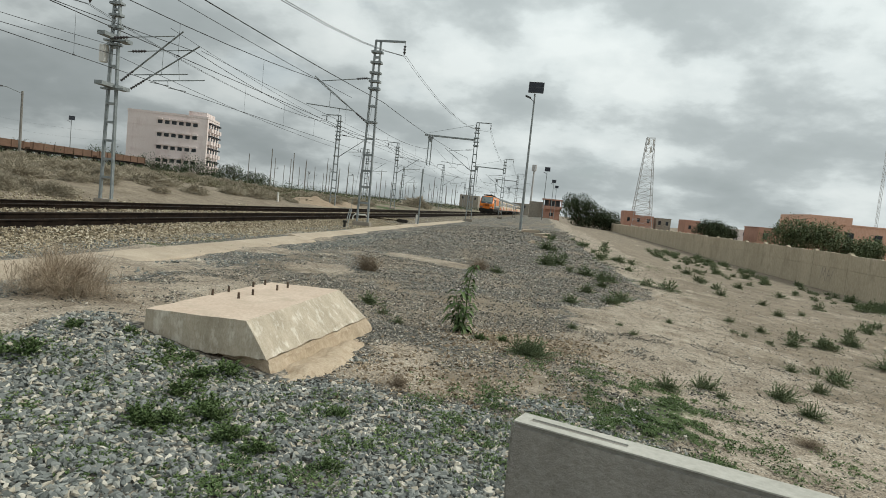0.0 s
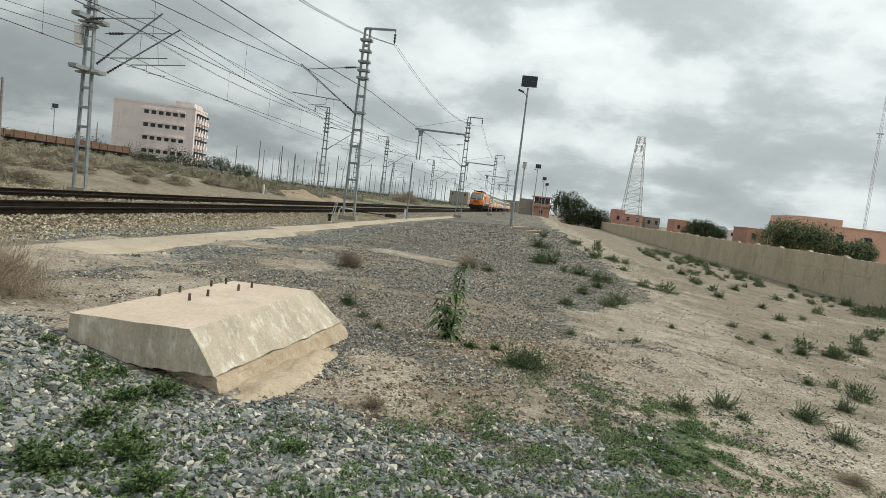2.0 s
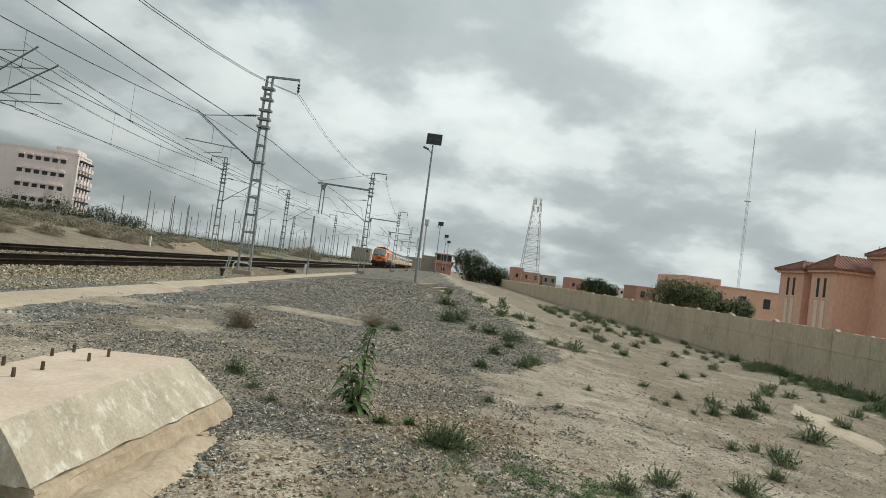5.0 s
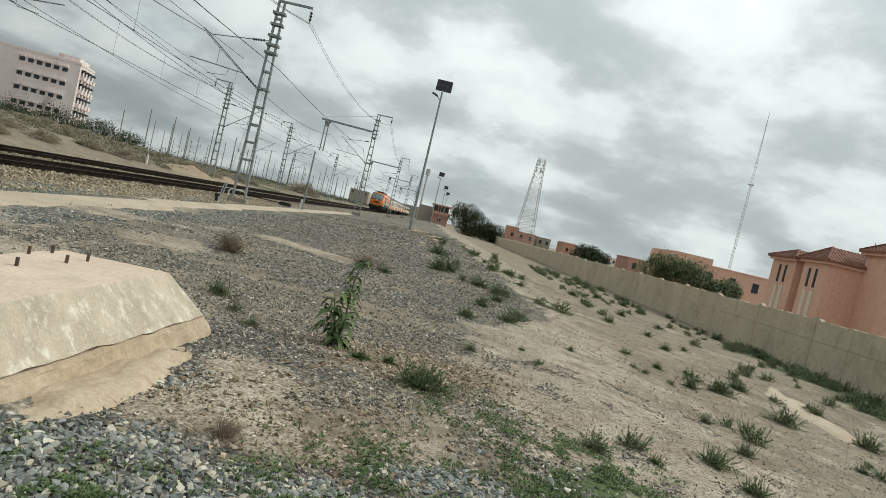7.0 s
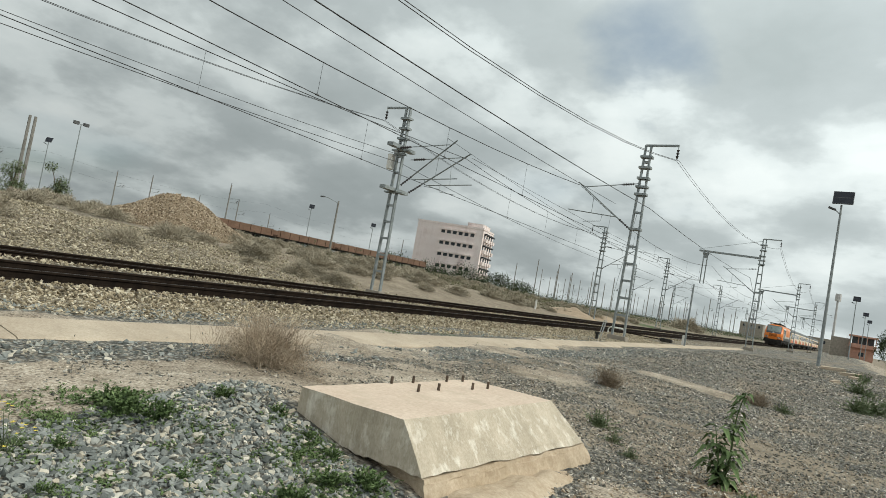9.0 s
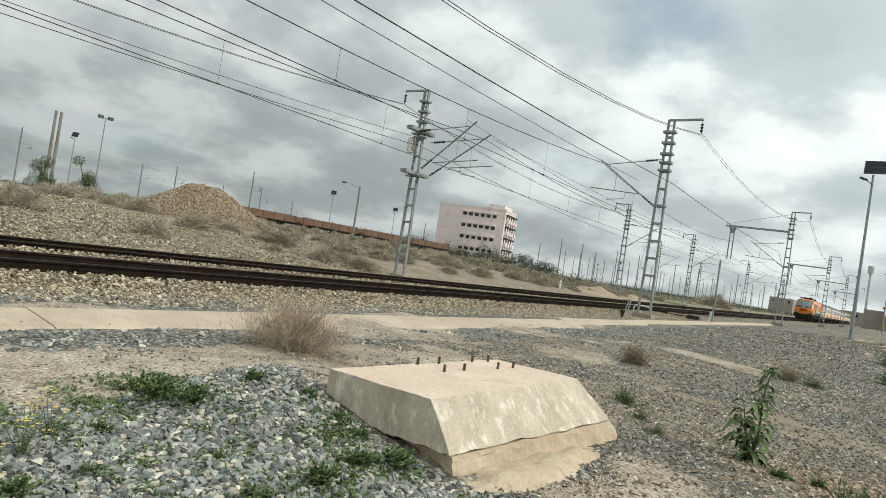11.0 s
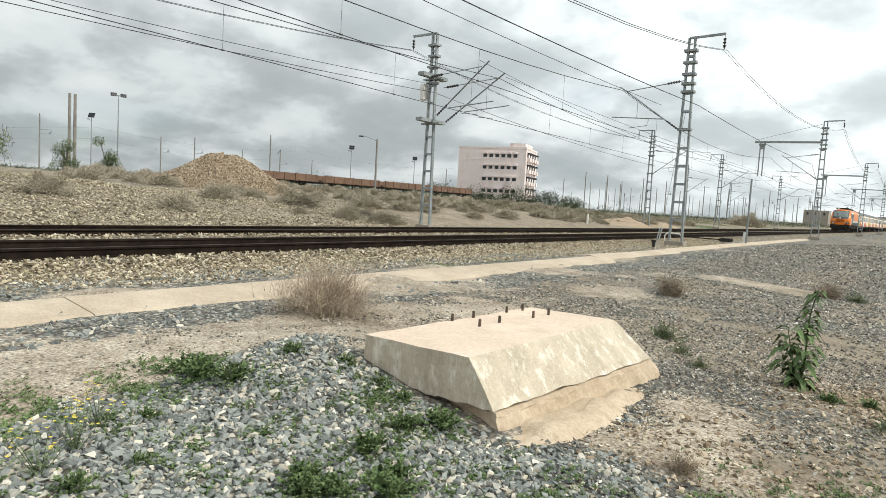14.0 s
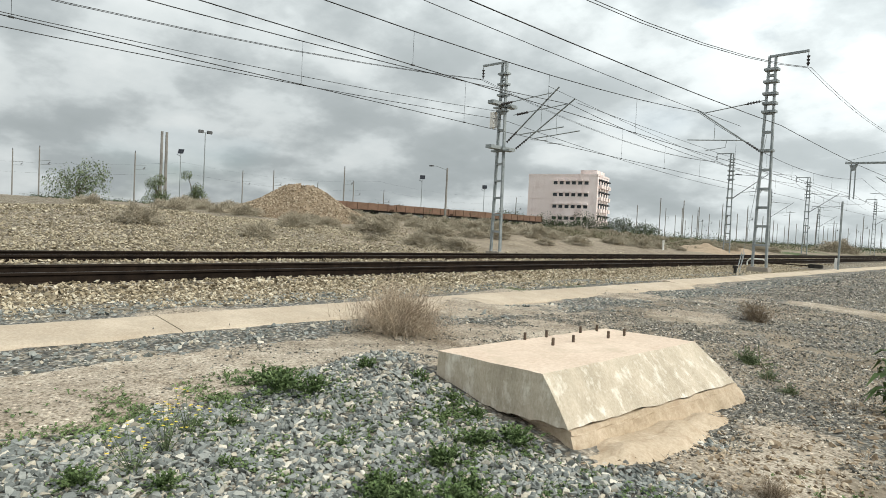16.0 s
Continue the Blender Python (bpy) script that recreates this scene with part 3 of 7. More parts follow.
def scatter(name, spots, mat, label, category="gravel", shapes=PEBBLE_SHAPES):
    """Many loose stones in one mesh, most of them lying flat. spots: x, y, z, size."""
    pick = random.Random(len(spots))
    verts, faces, base = [], [], 0
    for x, y, z, s in spots:
        shape, fs = shapes[pick.randrange(len(shapes))]
        m = np.array(Euler((pick.gauss(0, 0.45), pick.gauss(0, 0.45), pick.uniform(0, 6.28))).to_matrix())
        p = (shape * (s * pick.uniform(0.95, 1.35), s * pick.uniform(0.6, 0.95), s * pick.uniform(0.38, 0.75))) @ m.T + (x, y, z)
        verts.append(p)
        faces += [(a + base, b + base, c + base) for a, b, c in fs]
        base += len(shape)
    vs = np.concatenate(verts)
    me = bpy.data.meshes.new(name)
    me.from_pydata(vs.tolist(), [], faces)
    me.materials.append(mat)
    return tagged(new(name, me), label, category, kind="stuff")


def gravel_spots(n, x0, x1, y0, y1, size, channel, seed, floor=0.30):
    pick, out = random.Random(seed), []
    for _ in range(n):
        x, y = pick.uniform(x0, x1), pick.uniform(y0, y1)
        cov = cover_at(x, y)
        w = cov[channel]
        if channel == 0 and y > 2.6:
            w -= 0.30 * cov[3] + 0.55 * max(0.0, noise.noise(Vector((x * 0.8, y * 0.8, 60))))
        w += 0.5 * noise.noise(Vector((x * 2.1, y * 2.1, 40)))
        if w < floor + 0.25 * pick.random():
            continue
        s = size * (0.4 + 1.1 * pick.random() ** 1.6)
        out.append((x, y, ground_z(x, y) + s * 0.15, s))
    return out


def inside_block(x, y):
    return -4.6 < x < -2.88 and 2.42 < y < 5.2


near_spots = [p for p in gravel_spots(78000, -5.9, 2.2, -0.9, 3.7, 0.0265, 0, 1, 0.36) if not inside_block(p[0], p[1])]
scatter("grey_gravel", near_spots, M_STONE_GREY, "loose grey crushed railway ballast stones on sandy ground", shapes=ROCK_SHAPES)
mid_spots = [p for p in gravel_spots(92000, -6.6, 3.2, 1.6, 8.5, 0.0185, 0, 6, 0.06) if not inside_block(p[0], p[1])]
scatter("mixed_gravel", mid_spots, M_STONE_FINE, "small mixed grey and tan gravel on sandy ground")
bank_spots = gravel_spots(60000, -6.6, 4.2, 7.5, 20, 0.025, 0, 2, 0.24) + gravel_spots(30000, -7.4, 5.0, 20, 44, 0.040, 0, 12, 0.20)
scatter("mixed_gravel", bank_spots, M_STONE_FINE, "grey gravel spread over the low bank")
edge_spots = [p for p in gravel_spots(20000, -9.9, -6.2, -1, 26, 0.034, 0, 3, 0.3) if not -8.85 < p[0] < -7.62]
scatter("grey_gravel", edge_spots, M_STONE_GREY, "grey gravel along the concrete kerb")
shoulder_spots = [p for p in gravel_spots(32000, -10.9, -8.75, -2, 34, 0.033, 1, 4, 0.22) if p[0] < -9.45 or p[1] > 5 + 3 * math.sin(p[0] * 9)]
scatter("tan_ballast", shoulder_spots, M_STONE_TAN, "tan ballast stones on the track shoulder")
pick = random.Random(5)
sand_spots = [(x, y, ground_z(x, y), 0.005 + 0.022 * pick.random() ** 2.5) for x, y in ((pick.uniform(-7, 9), pick.uniform(0.5, 14)) for _ in range(22000)) if not inside_block(x, y)]
sand_spots += [(x, y, ground_z(x, y), 0.008 + 0.03 * pick.random() ** 2.5) for x, y in ((pick.uniform(2, 14), pick.uniform(4, 26)) for _ in range(9000))]
sand_spots += [(x, y, -0.375 + 0.0875 * (-x - 7.7), 0.010 + 0.02 * pick.random()) for x, y in ((-7.72 - abs(pick.gauss(0, 0.12)), pick.uniform(-2, 24)) for _ in range(30))]
sand_spots += [(x, y, ground_z(x, y), 0.004 + 0.012 * pick.random() ** 2) for x, y in ((pick.uniform(-1, 7.5), pick.uniform(1.2, 8.5)) for _ in range(26000))]
scatter("pale_pebbles", sand_spots, M_STONE_FINE, "small pale and grey pebbles scattered over the sand")
rub = [(x, y, ground_z(x, y) + 0.004, 0.012 + 0.036 * pick.random() ** 2) for x, y in ((pick.gauss(-0.95, 0.6), pick.gauss(6.0, 0.65)) for _ in range(2300))]
rub += [(x, y, ground_z(x, y) + 0.004, 0.010 + 0.03 * pick.random() ** 2) for x, y in ((pick.gauss(-1.6, 0.9), pick.gauss(3.4, 0.7)) for _ in range(1800)) if not inside_block(x, y)]
scatter("tan_rubble", rub, M_HEAP, "broken tan rubble stones round the tall weed")
bed = [(pick.uniform(-19.2, -10.6), pick.uniform(-4, 45), -0.31 + pick.uniform(0, 0.05), pick.uniform(0.03, 0.055)) for _ in range(22000)]
bed += [(x, y, ground_z(x, y) + 0.01, pick.uniform(0.03, 0.055)) for x, y in ((pick.uniform(-15.0, -13.95), pick.uniform(-4, 60)) for _ in range(6000))]
bed += [(x, y, -0.275 + pick.uniform(0, 0.05) - 0.12 * max(0.0, x + 11.1), pick.uniform(0.03, 0.055)) for x, y in ((pick.uniform(-11.6, -10.5), pick.uniform(-4, 40)) for _ in range(7000))]
scatter("tan_ballast", bed, M_STONE_TAN, "tan ballast stones between the sleepers")
mound = []
for _ in range(38000):
    x, y = pick.uniform(-34, -19.4), pick.uniform(0, 36)
    if cover_at(x, y)[1] > 0.3 + 0.5 * pick.random():
        mound.append((x, y, ground_z(x, y) + 0.02, pick.uniform(0.035, 0.085)))
scatter("rubble_stones", mound, M_RUBBLE, "pale rubble stones heaped beyond the tracks")

# ---- the heap of tan stones beyond the tracks ----
def stone_heap(cx, cy, r, h):
    z0 = ground_z(cx, cy) - 0.45
    heap = thing("stone_heap", pose(cx, cy, z0), "large conical heap of tan crushed stone beyond the tracks", "stone heap")

    def top(a, q):
        return max(0, (1 - q) ** 1.0) * h * (1 + 0.12 * noise.noise(Vector((math.cos(a) * 2, math.sin(a) * 2, q * 3)))) - 0.12 * h * math.exp(-(q / 0.12) ** 2)

    verts, faces, n, m = [], [], 64, 22
    for j in range(m + 1):
        q = j / m
        for i in range(n):
            a = 2 * math.pi * i / n
            rr = r * q * (1 + 0.08 * math.sin(3 * a + 1))
            verts.append((rr * math.cos(a), rr * math.sin(a), top(a, q)))
    for j in range(m):
        for i in range(n):
            k = (i + 1) % n
            faces.append((j * n + i, (j + 1) * n + i, (j + 1) * n + k, j * n + k))
    mesh_of("core", verts, faces, M_HEAP, heap, True)
    vs, fs, base, pk = [], [], 0, random.Random(8)
    for _ in range(13000):
        a, q = pk.uniform(0, 2 * math.pi), math.sqrt(pk.random())
        rr = r * q * (1 + 0.08 * math.sin(3 * a + 1)) * 1.03
        s = pk.uniform(0.035, 0.085)
        shape, f = ROCK_SHAPES[pk.randrange(14)]
        rot = np.array(Euler((pk.uniform(0, 6), pk.uniform(0, 6), 0)).to_matrix())
        vs.append((shape * (s, s * 0.8, s * 0.65)) @ rot + (rr * math.cos(a), rr * math.sin(a), top(a, q) + 0.02))
        fs += [(p + base, t + base, u + base) for p, t, u in f]
        base += len(shape)
    st = mesh_of("loose_stone", np.concatenate(vs), fs, M_HEAP, heap)
    tagged(st, "loose tan stones", kind="stuff")


stone_heap(-39.2, 23.5, 5.6, 3.0)

# ---- the railway ----
RAIL_Z = -0.09
TRACKS = (-12.45, -16.5)


def rail_profile(cx):
    h = 0.172
    return [(cx - 0.075, RAIL_Z - h), (cx + 0.075, RAIL_Z - h), (cx + 0.075, RAIL_Z - h + 0.012), (cx + 0.012, RAIL_Z - h + 0.03), (cx + 0.010, RAIL_Z - 0.045),
            (cx + 0.036, RAIL_Z - 0.035), (cx + 0.036, RAIL_Z - 0.008), (cx + 0.026, RAIL_Z), (cx - 0.026, RAIL_Z), (cx - 0.036, RAIL_Z - 0.008), (cx - 0.036, RAIL_Z - 0.035),
            (cx - 0.010, RAIL_Z - 0.045), (cx - 0.012, RAIL_Z - h + 0.03), (cx - 0.075, RAIL_Z - h + 0.012)]


def railway_track(cx, name):
    track = thing(name, None, "railway track with rust-brown rails on concrete sleepers", "railway track", kind="structure")
    for side in (-0.7525, 0.7525):
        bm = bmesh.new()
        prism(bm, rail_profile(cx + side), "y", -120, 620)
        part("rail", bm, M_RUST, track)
        part("running_surface", boxes(((cx + side - 0.024, -120, RAIL_Z + 0.001), (cx + side + 0.024, 620, RAIL_Z + 0.004))), M_RAILTOP, track, "worn greyish rail head")
    sl = bpy.data.meshes.new("sleeper")
    b = boxes(((-1.2, -0.13, -0.40), (1.2, 0.13, -0.266)), bevel=0.015)
    b.to_mesh(sl)
    b.free()
    sl.materials.append(M_SLEEPER)
    for k in range(120):
        o = new("sleeper", sl)
        o.location, o.parent = (cx, -4 + 0.6 * k, 0), track
    return track


tracks = [railway_track(c, "railway_track") for c in TRACKS]


# ---- concrete drain kerb beside the ballast ----
def kerb():
    k = thing("kerb", None, "long sloping pale concrete drain kerb beside the ballast", "kerb", kind="structure")
    pk = random.Random(4)
    y = -12.1
    while y < 52.0:
        n = 7.0
        b = bmesh.new()
        dz = pk.uniform(-0.012, 0.012)
        a, c = y + 0.004, y + n - 0.004
        sh = 0.22 * smooth_step(6, 26, y)
        if y > 15:
            dz += 0.03
        nar = sh + 0.38 * smooth_step(5, 22, y)
        out = [(-7.70 - nar, -0.62), (-7.70 - nar, -0.425 + dz), (-7.76 - nar, -0.395 + dz), (-8.50 - sh, -0.325 + dz), (-8.58 - sh, -0.335 + dz), (-8.60 - sh, -0.62)]
        prism(b, out, "y", a, c)
        bmesh.ops.bevel(b, geom=[e for e in b.edges if abs(e.verts[0].co.y - e.verts[1].co.y) > 1], offset=0.012, segments=1, affect="EDGES")
        part("kerb_stone", b, M_STRIP, k)
        y += n


kerb()


# ---- lattice masts and overhead line ----
def insulator(parent, a, b, n=5, r=0.12):
    a, b = Vector(a), Vector(b)
    bm = bmesh.new()
    for q in range(n):
        p0, p1 = a.lerp(b, q / n), a.lerp(b, (q + 0.6) / n)
        beam(bm, p0, p1, r, n=8, r2=0.45)
    beam(bm, a, b, r * 0.35, n=5)
    part("insulator", bm, M_INSUL, parent, "dark ribbed insulator")


def lattice_mast(x, y, h, side, arms=1, top_arm=1.35, z0=0.0, boom=0.0):
    """side: +1 or -1, the way to the track along x."""
    mast = thing("catenary_mast", pose(x, y, z0), "galvanised ladder-type catenary mast with insulators and cantilever arms" if not boom else
                 "galvanised catenary mast with a horizontal boom and hanging drop post", "catenary mast", "catenary masts")
    w0, w1 = 0.56, 0.24
    for s in (-1, 1):
        b = bmesh.new()
        beam(b, (s * w0 / 2, 0, -0.4), (s * w1 / 2, 0, h), 0.075, 0.15)
        part("leg", b, M_STEEL, mast)
    n = int(h / 0.78)
    for k in range(1, n):
        zz = h * k / n
        w = w0 + (w1 - w0) * zz / h
        b = bmesh.new()
        beam(b, (-w / 2, 0, zz), (w / 2, 0, zz), 0.13, 0.10)
        part("batten", b, M_STEEL, mast)
    part("mast_base", boxes(((-0.42, -0.26, -0.6), (0.42, 0.26, -0.14)), bevel=0.03), M_SLEEPER, mast, "worn concrete mast base")
    for zz in (h - 0.55, h - 1.05, h - 1.55, h - 1.95, h - 2.3, 4.74):
        part("collar", boxes(((-0.27, -0.17, zz - 0.05), (0.27, 0.17, zz + 0.05))), M_STEEL, mast)
    if top_arm:
        e = -side * top_arm
        b = bmesh.new()
        beam(b, (side * 0.12, 0, h), (e, 0, h + 0.02), 0.09, 0.09)
        beam(b, (e * 0.985, 0, h), (e * 0.985, 0, h - 0.2), 0.03, n=6)
        part("top_arm", b, M_STEEL, mast)
        insulator(mast, (e * 0.985, 0, h - 0.18), (e * 0.985, 0, h - 0.6), 3, 0.15)
    for i in range(arms):
        if arms == 1:
            dy, tip, zt, xl, zl = 0, 2.95, 6.68, 0.28, 4.74
        else:
            dy, tip, zt, xl, zl = ((-0.6, 3.45, 7.05, 0.85, 4.95), (0.6, 3.5, 6.78, 0.45, 4.82))[i]
        a, c = Vector((side * xl, dy, zl)), Vector((side * tip, dy, zt))
        b = bmesh.new()
        tube(b, [a.lerp(c, 0.2), c + (c - a).normalized() * 0.15], 0.065, 6)
        part("slanting_tube", b, M_STEEL, mast)
        insulator(mast, a, a.lerp(c, 0.22), 6)
        r0 = Vector((side * 0.2, dy, zt + (0.18 if arms == 1 else -0.35)))
        r1 = c + Vector((-side * 0.25, 0, -0.12))
        b = bmesh.new()
        tube(b, [r0, r1], 0.045, 5)
        part("tie_rod", b, M_STEEL, mast)
        insulator(mast, r0.lerp(r1, 0.08), r0.lerp(r1, 0.3), 5, 0.14)
        zs = 5.35
        b = bmesh.new()
        tube(b, [(side * (tip - 2.0), dy, zs - 0.12), (side * (tip + 0.45), dy, zs + 0.06)], 0.05, 5)
        part("steady_arm", b, M_STEEL, mast)
        b = bmesh.new()
        tube(b, [(side * (tip - 0.75), dy, zs), a.lerp(c, 0.72)], 0.025, 4)
        part("hanger_rod", b, M_STEEL, mast)
        b = bmesh.new()
        tube(b, [(side * (tip - 1.3), dy, zs - 0.06), (side * (tip - 1.25), dy, zs - 0.38), (side * (tip - 0.4), dy, zs - 0.47)], 0.03, 4)
        part("registration_arm", b, M_STEEL, mast)
    if arms > 1:
        for zz in (4.78, 6.85):
            part("cross_arm", boxes(((-0.18, -0.9, zz - 0.08), (0.18, 0.9, zz + 0.08))), M_STEEL, mast)
            part("channel", boxes(((-0.5, -0.12, zz - 0.16), (0.6, 0.12, zz - 0.085))), M_STEEL, mast)
        part("switch_box", boxes(((-0.52, -0.3, 5.75), (-0.26, 0.0, 6.5)), bevel=0.02), M_WHITE, mast, "pale weathered equipment box")
    if boom:
        b = bmesh.new()
        beam(b, (side * 0.1, 0, h - 1.75), (side * boom, 0, h - 1.65), 0.22, 0.16)
        part("boom", b, M_STEEL, mast)
        for d in (-0.16, 0.16):
            b = bmesh.new()
            beam(b, (side * (boom - 0.6) + d, 0, h - 1.7), (side * (boom - 0.6) + d, 0, h - 4.7), 0.09, 0.09)
            part("drop_post", b, M_STEEL, mast)
        b = bmesh.new()
        beam(b, (side * (boom - 0.6), 0, h - 1.8), (side * (boom - 0.6), 0, h - 2.3), 0.6, 0.2, 4, 0.4)
        part("gusset", b, M_STEEL, mast)
        b = bmesh.new()
        tube(b, [(side * 0.1, 0, h - 0.2), (side * boom, 0, h - 1.5)], 0.03, 4)
        part("stay_rod", b, M_STEEL, mast)
    return mast


lattice_mast(-9.6, 27.0, 8.66, -1, 1)
lattice_mast(-19.9, 22.06, 8.85, 1, 2)
far_mast = lattice_mast(-21.5, 56.4, 8.7, 1, 1)
for x, y in ((-21.2, 80.0), (-21.0, 118.0), (-21, 165), (-30, 96), (-34, 140), (-27, 200)):
    copy_thing(far_mast, pose(x, y, 0))
boom_mast = lattice_mast(-8.3, 60.2, 9.6, -1, 1, 1.35, 0.0, 5.3)
for x, y in ((-8.0, 102.0), (-7.4, 140.0), (-7.0, 185.0)):
    copy_thing(boom_mast, pose(x, y, 0))


def guy_stay():
    """The tightening stay of the nearer mast, with its anchor."""
    st = thing("mast_stay", None, "thin steel guy stay with turnbuckle anchored beside the track", "guy stay")
    b = bmesh.new()
    tube(b, [(-9.7, 25.0, -0.35), (-9.65, 26.2, 3.2), (-9.6, 26.95, 5.6)], 0.022, 5)
    part("stay_wire", b, M_STEEL, st)
    b = bmesh.new()
    for d in (-0.05, 0.05):
        tube(b, [(-9.72 + d, 24.86, -0.38), (-9.7 + d, 25.3, 0.45)], 0.035, 5)
    part("turnbuckle", b, M_STEEL, st)


guy_stay()


def sag_line(a, b, sag, n=14):
    return [Vector(a).lerp(Vector(b), i / n) - Vector((0, 0, 4 * sag * (i / n) * (1 - i / n))) for i in range(n + 1)]


def overhead_line(x, ys, zc, zm, sag, label):
    line = thing("overhead_line", None, label, "overhead wire", "overhead lines")
    for i, (a, b) in enumerate(zip(ys, ys[1:])):
        s = 0.12 if i % 2 else -0.12
        c = bmesh.new()
        tube(c, [(x + s, a, zc), (x - s, b, zc)], 0.024, 4)
        part("contact_wire", c, M_WIRE, line)
        run = sag_line((x + s, a, zm), (x - s, b, zm), sag)
        c = bmesh.new()
        tube(c, run, 0.028, 4)
        part("messenger_wire", c, M_WIRE, line)
        if b < 110:
            for k in range(2, 13, 2):
                p = run[k]
                d = bmesh.new()
                tube(d, [p, (p.x, p.y, zc)], 0.011, 3)
                part("dropper", d, M_WIRE, line)
                d = bmesh.new()
                tube(d, [(p.x, p.y - 0.05, zc), (p.x, p.y + 0.05, zc)], 0.05, 5)
                part("clamp", d, M_WIRE, line)


overhead_line(TRACKS[0], (-68, -14, 27, 60.2, 102, 140, 185, 260), 4.86, 6.62, 0.95, "dark copper overhead wires above the nearer track")
overhead_line(TRACKS[1], (-70, -26, 22.8, 56.4, 80, 118, 165, 240), 4.78, 6.66, 0.8, "dark copper overhead wires above the farther track")


def single_wire(pts, sag, w, label):
    b = bmesh.new()
    for i, (p, q) in enumerate(zip(pts, pts[1:])):
        tube(b, sag_line(p, q, sag * ((Vector(q) - Vector(p)).length / 48) ** 2), w, 4)
    ob = part("line_wire", b, M_WIRE)
    tagged(ob, label, "overhead wire", "line wires")


single_wire([(-19.75, -30, 5.6), (-19.75, 22, 6.1), (-20.9, 56, 5.4)], 0.55, 0.024, "thin dark line wire slung between the far masts")
single_wire([(-19.6, -30, 6.9), (-19.6, 21.5, 6.4)], 0.9, 0.02, "thin dark line wire slung between the far masts")
for d in (-0.06, 0.06):
    single_wire([(-21.35 + d, -28, 8.25), (-21.25 + d, 22, 8.2), (-22.8 + d, 56.4, 8.0), (-22.5 + d, 80, 8.0), (-22.3 + d, 118, 8)], 1.5, 0.02, "earth wire slung between the tops of the far masts")
    single_wire([(-8.25 + d, -22, 8.0), (-8.22 + d, 27, 8.0), (-6.95 + d, 60.2, 8.9), (-6.7 + d, 102, 8.9), (-6.1 + d, 140, 8.9)], 2.3, 0.02, "earth wire slung between the tops of the near masts")
single_wire([(-9.12, -30, 5.9), (-9.1, 27, 5.75), (-9.0, 60, 6.0), (-13.0, 102, 5.8)], 0.45, 0.03, "thick dark feeder wire beside the near masts")
single_wire([(-10.7, -25, 6.6), (-10.7, 27, 5.85)], 0.42, 0.02, "thin dark line wire running down to a cantilever")
single_wire([(-16.3, 22.8, 6.7), (-13.0, 60, 5.3)], 0.3, 0.02, "thin dark line wire crossing between the masts")
single_wire([(-16.8, 21.3, 7.2), (-17.5, 80, 6.5), (-18, 160, 6.5)], 0.6, 0.02, "thin dark line wire crossing between the masts")

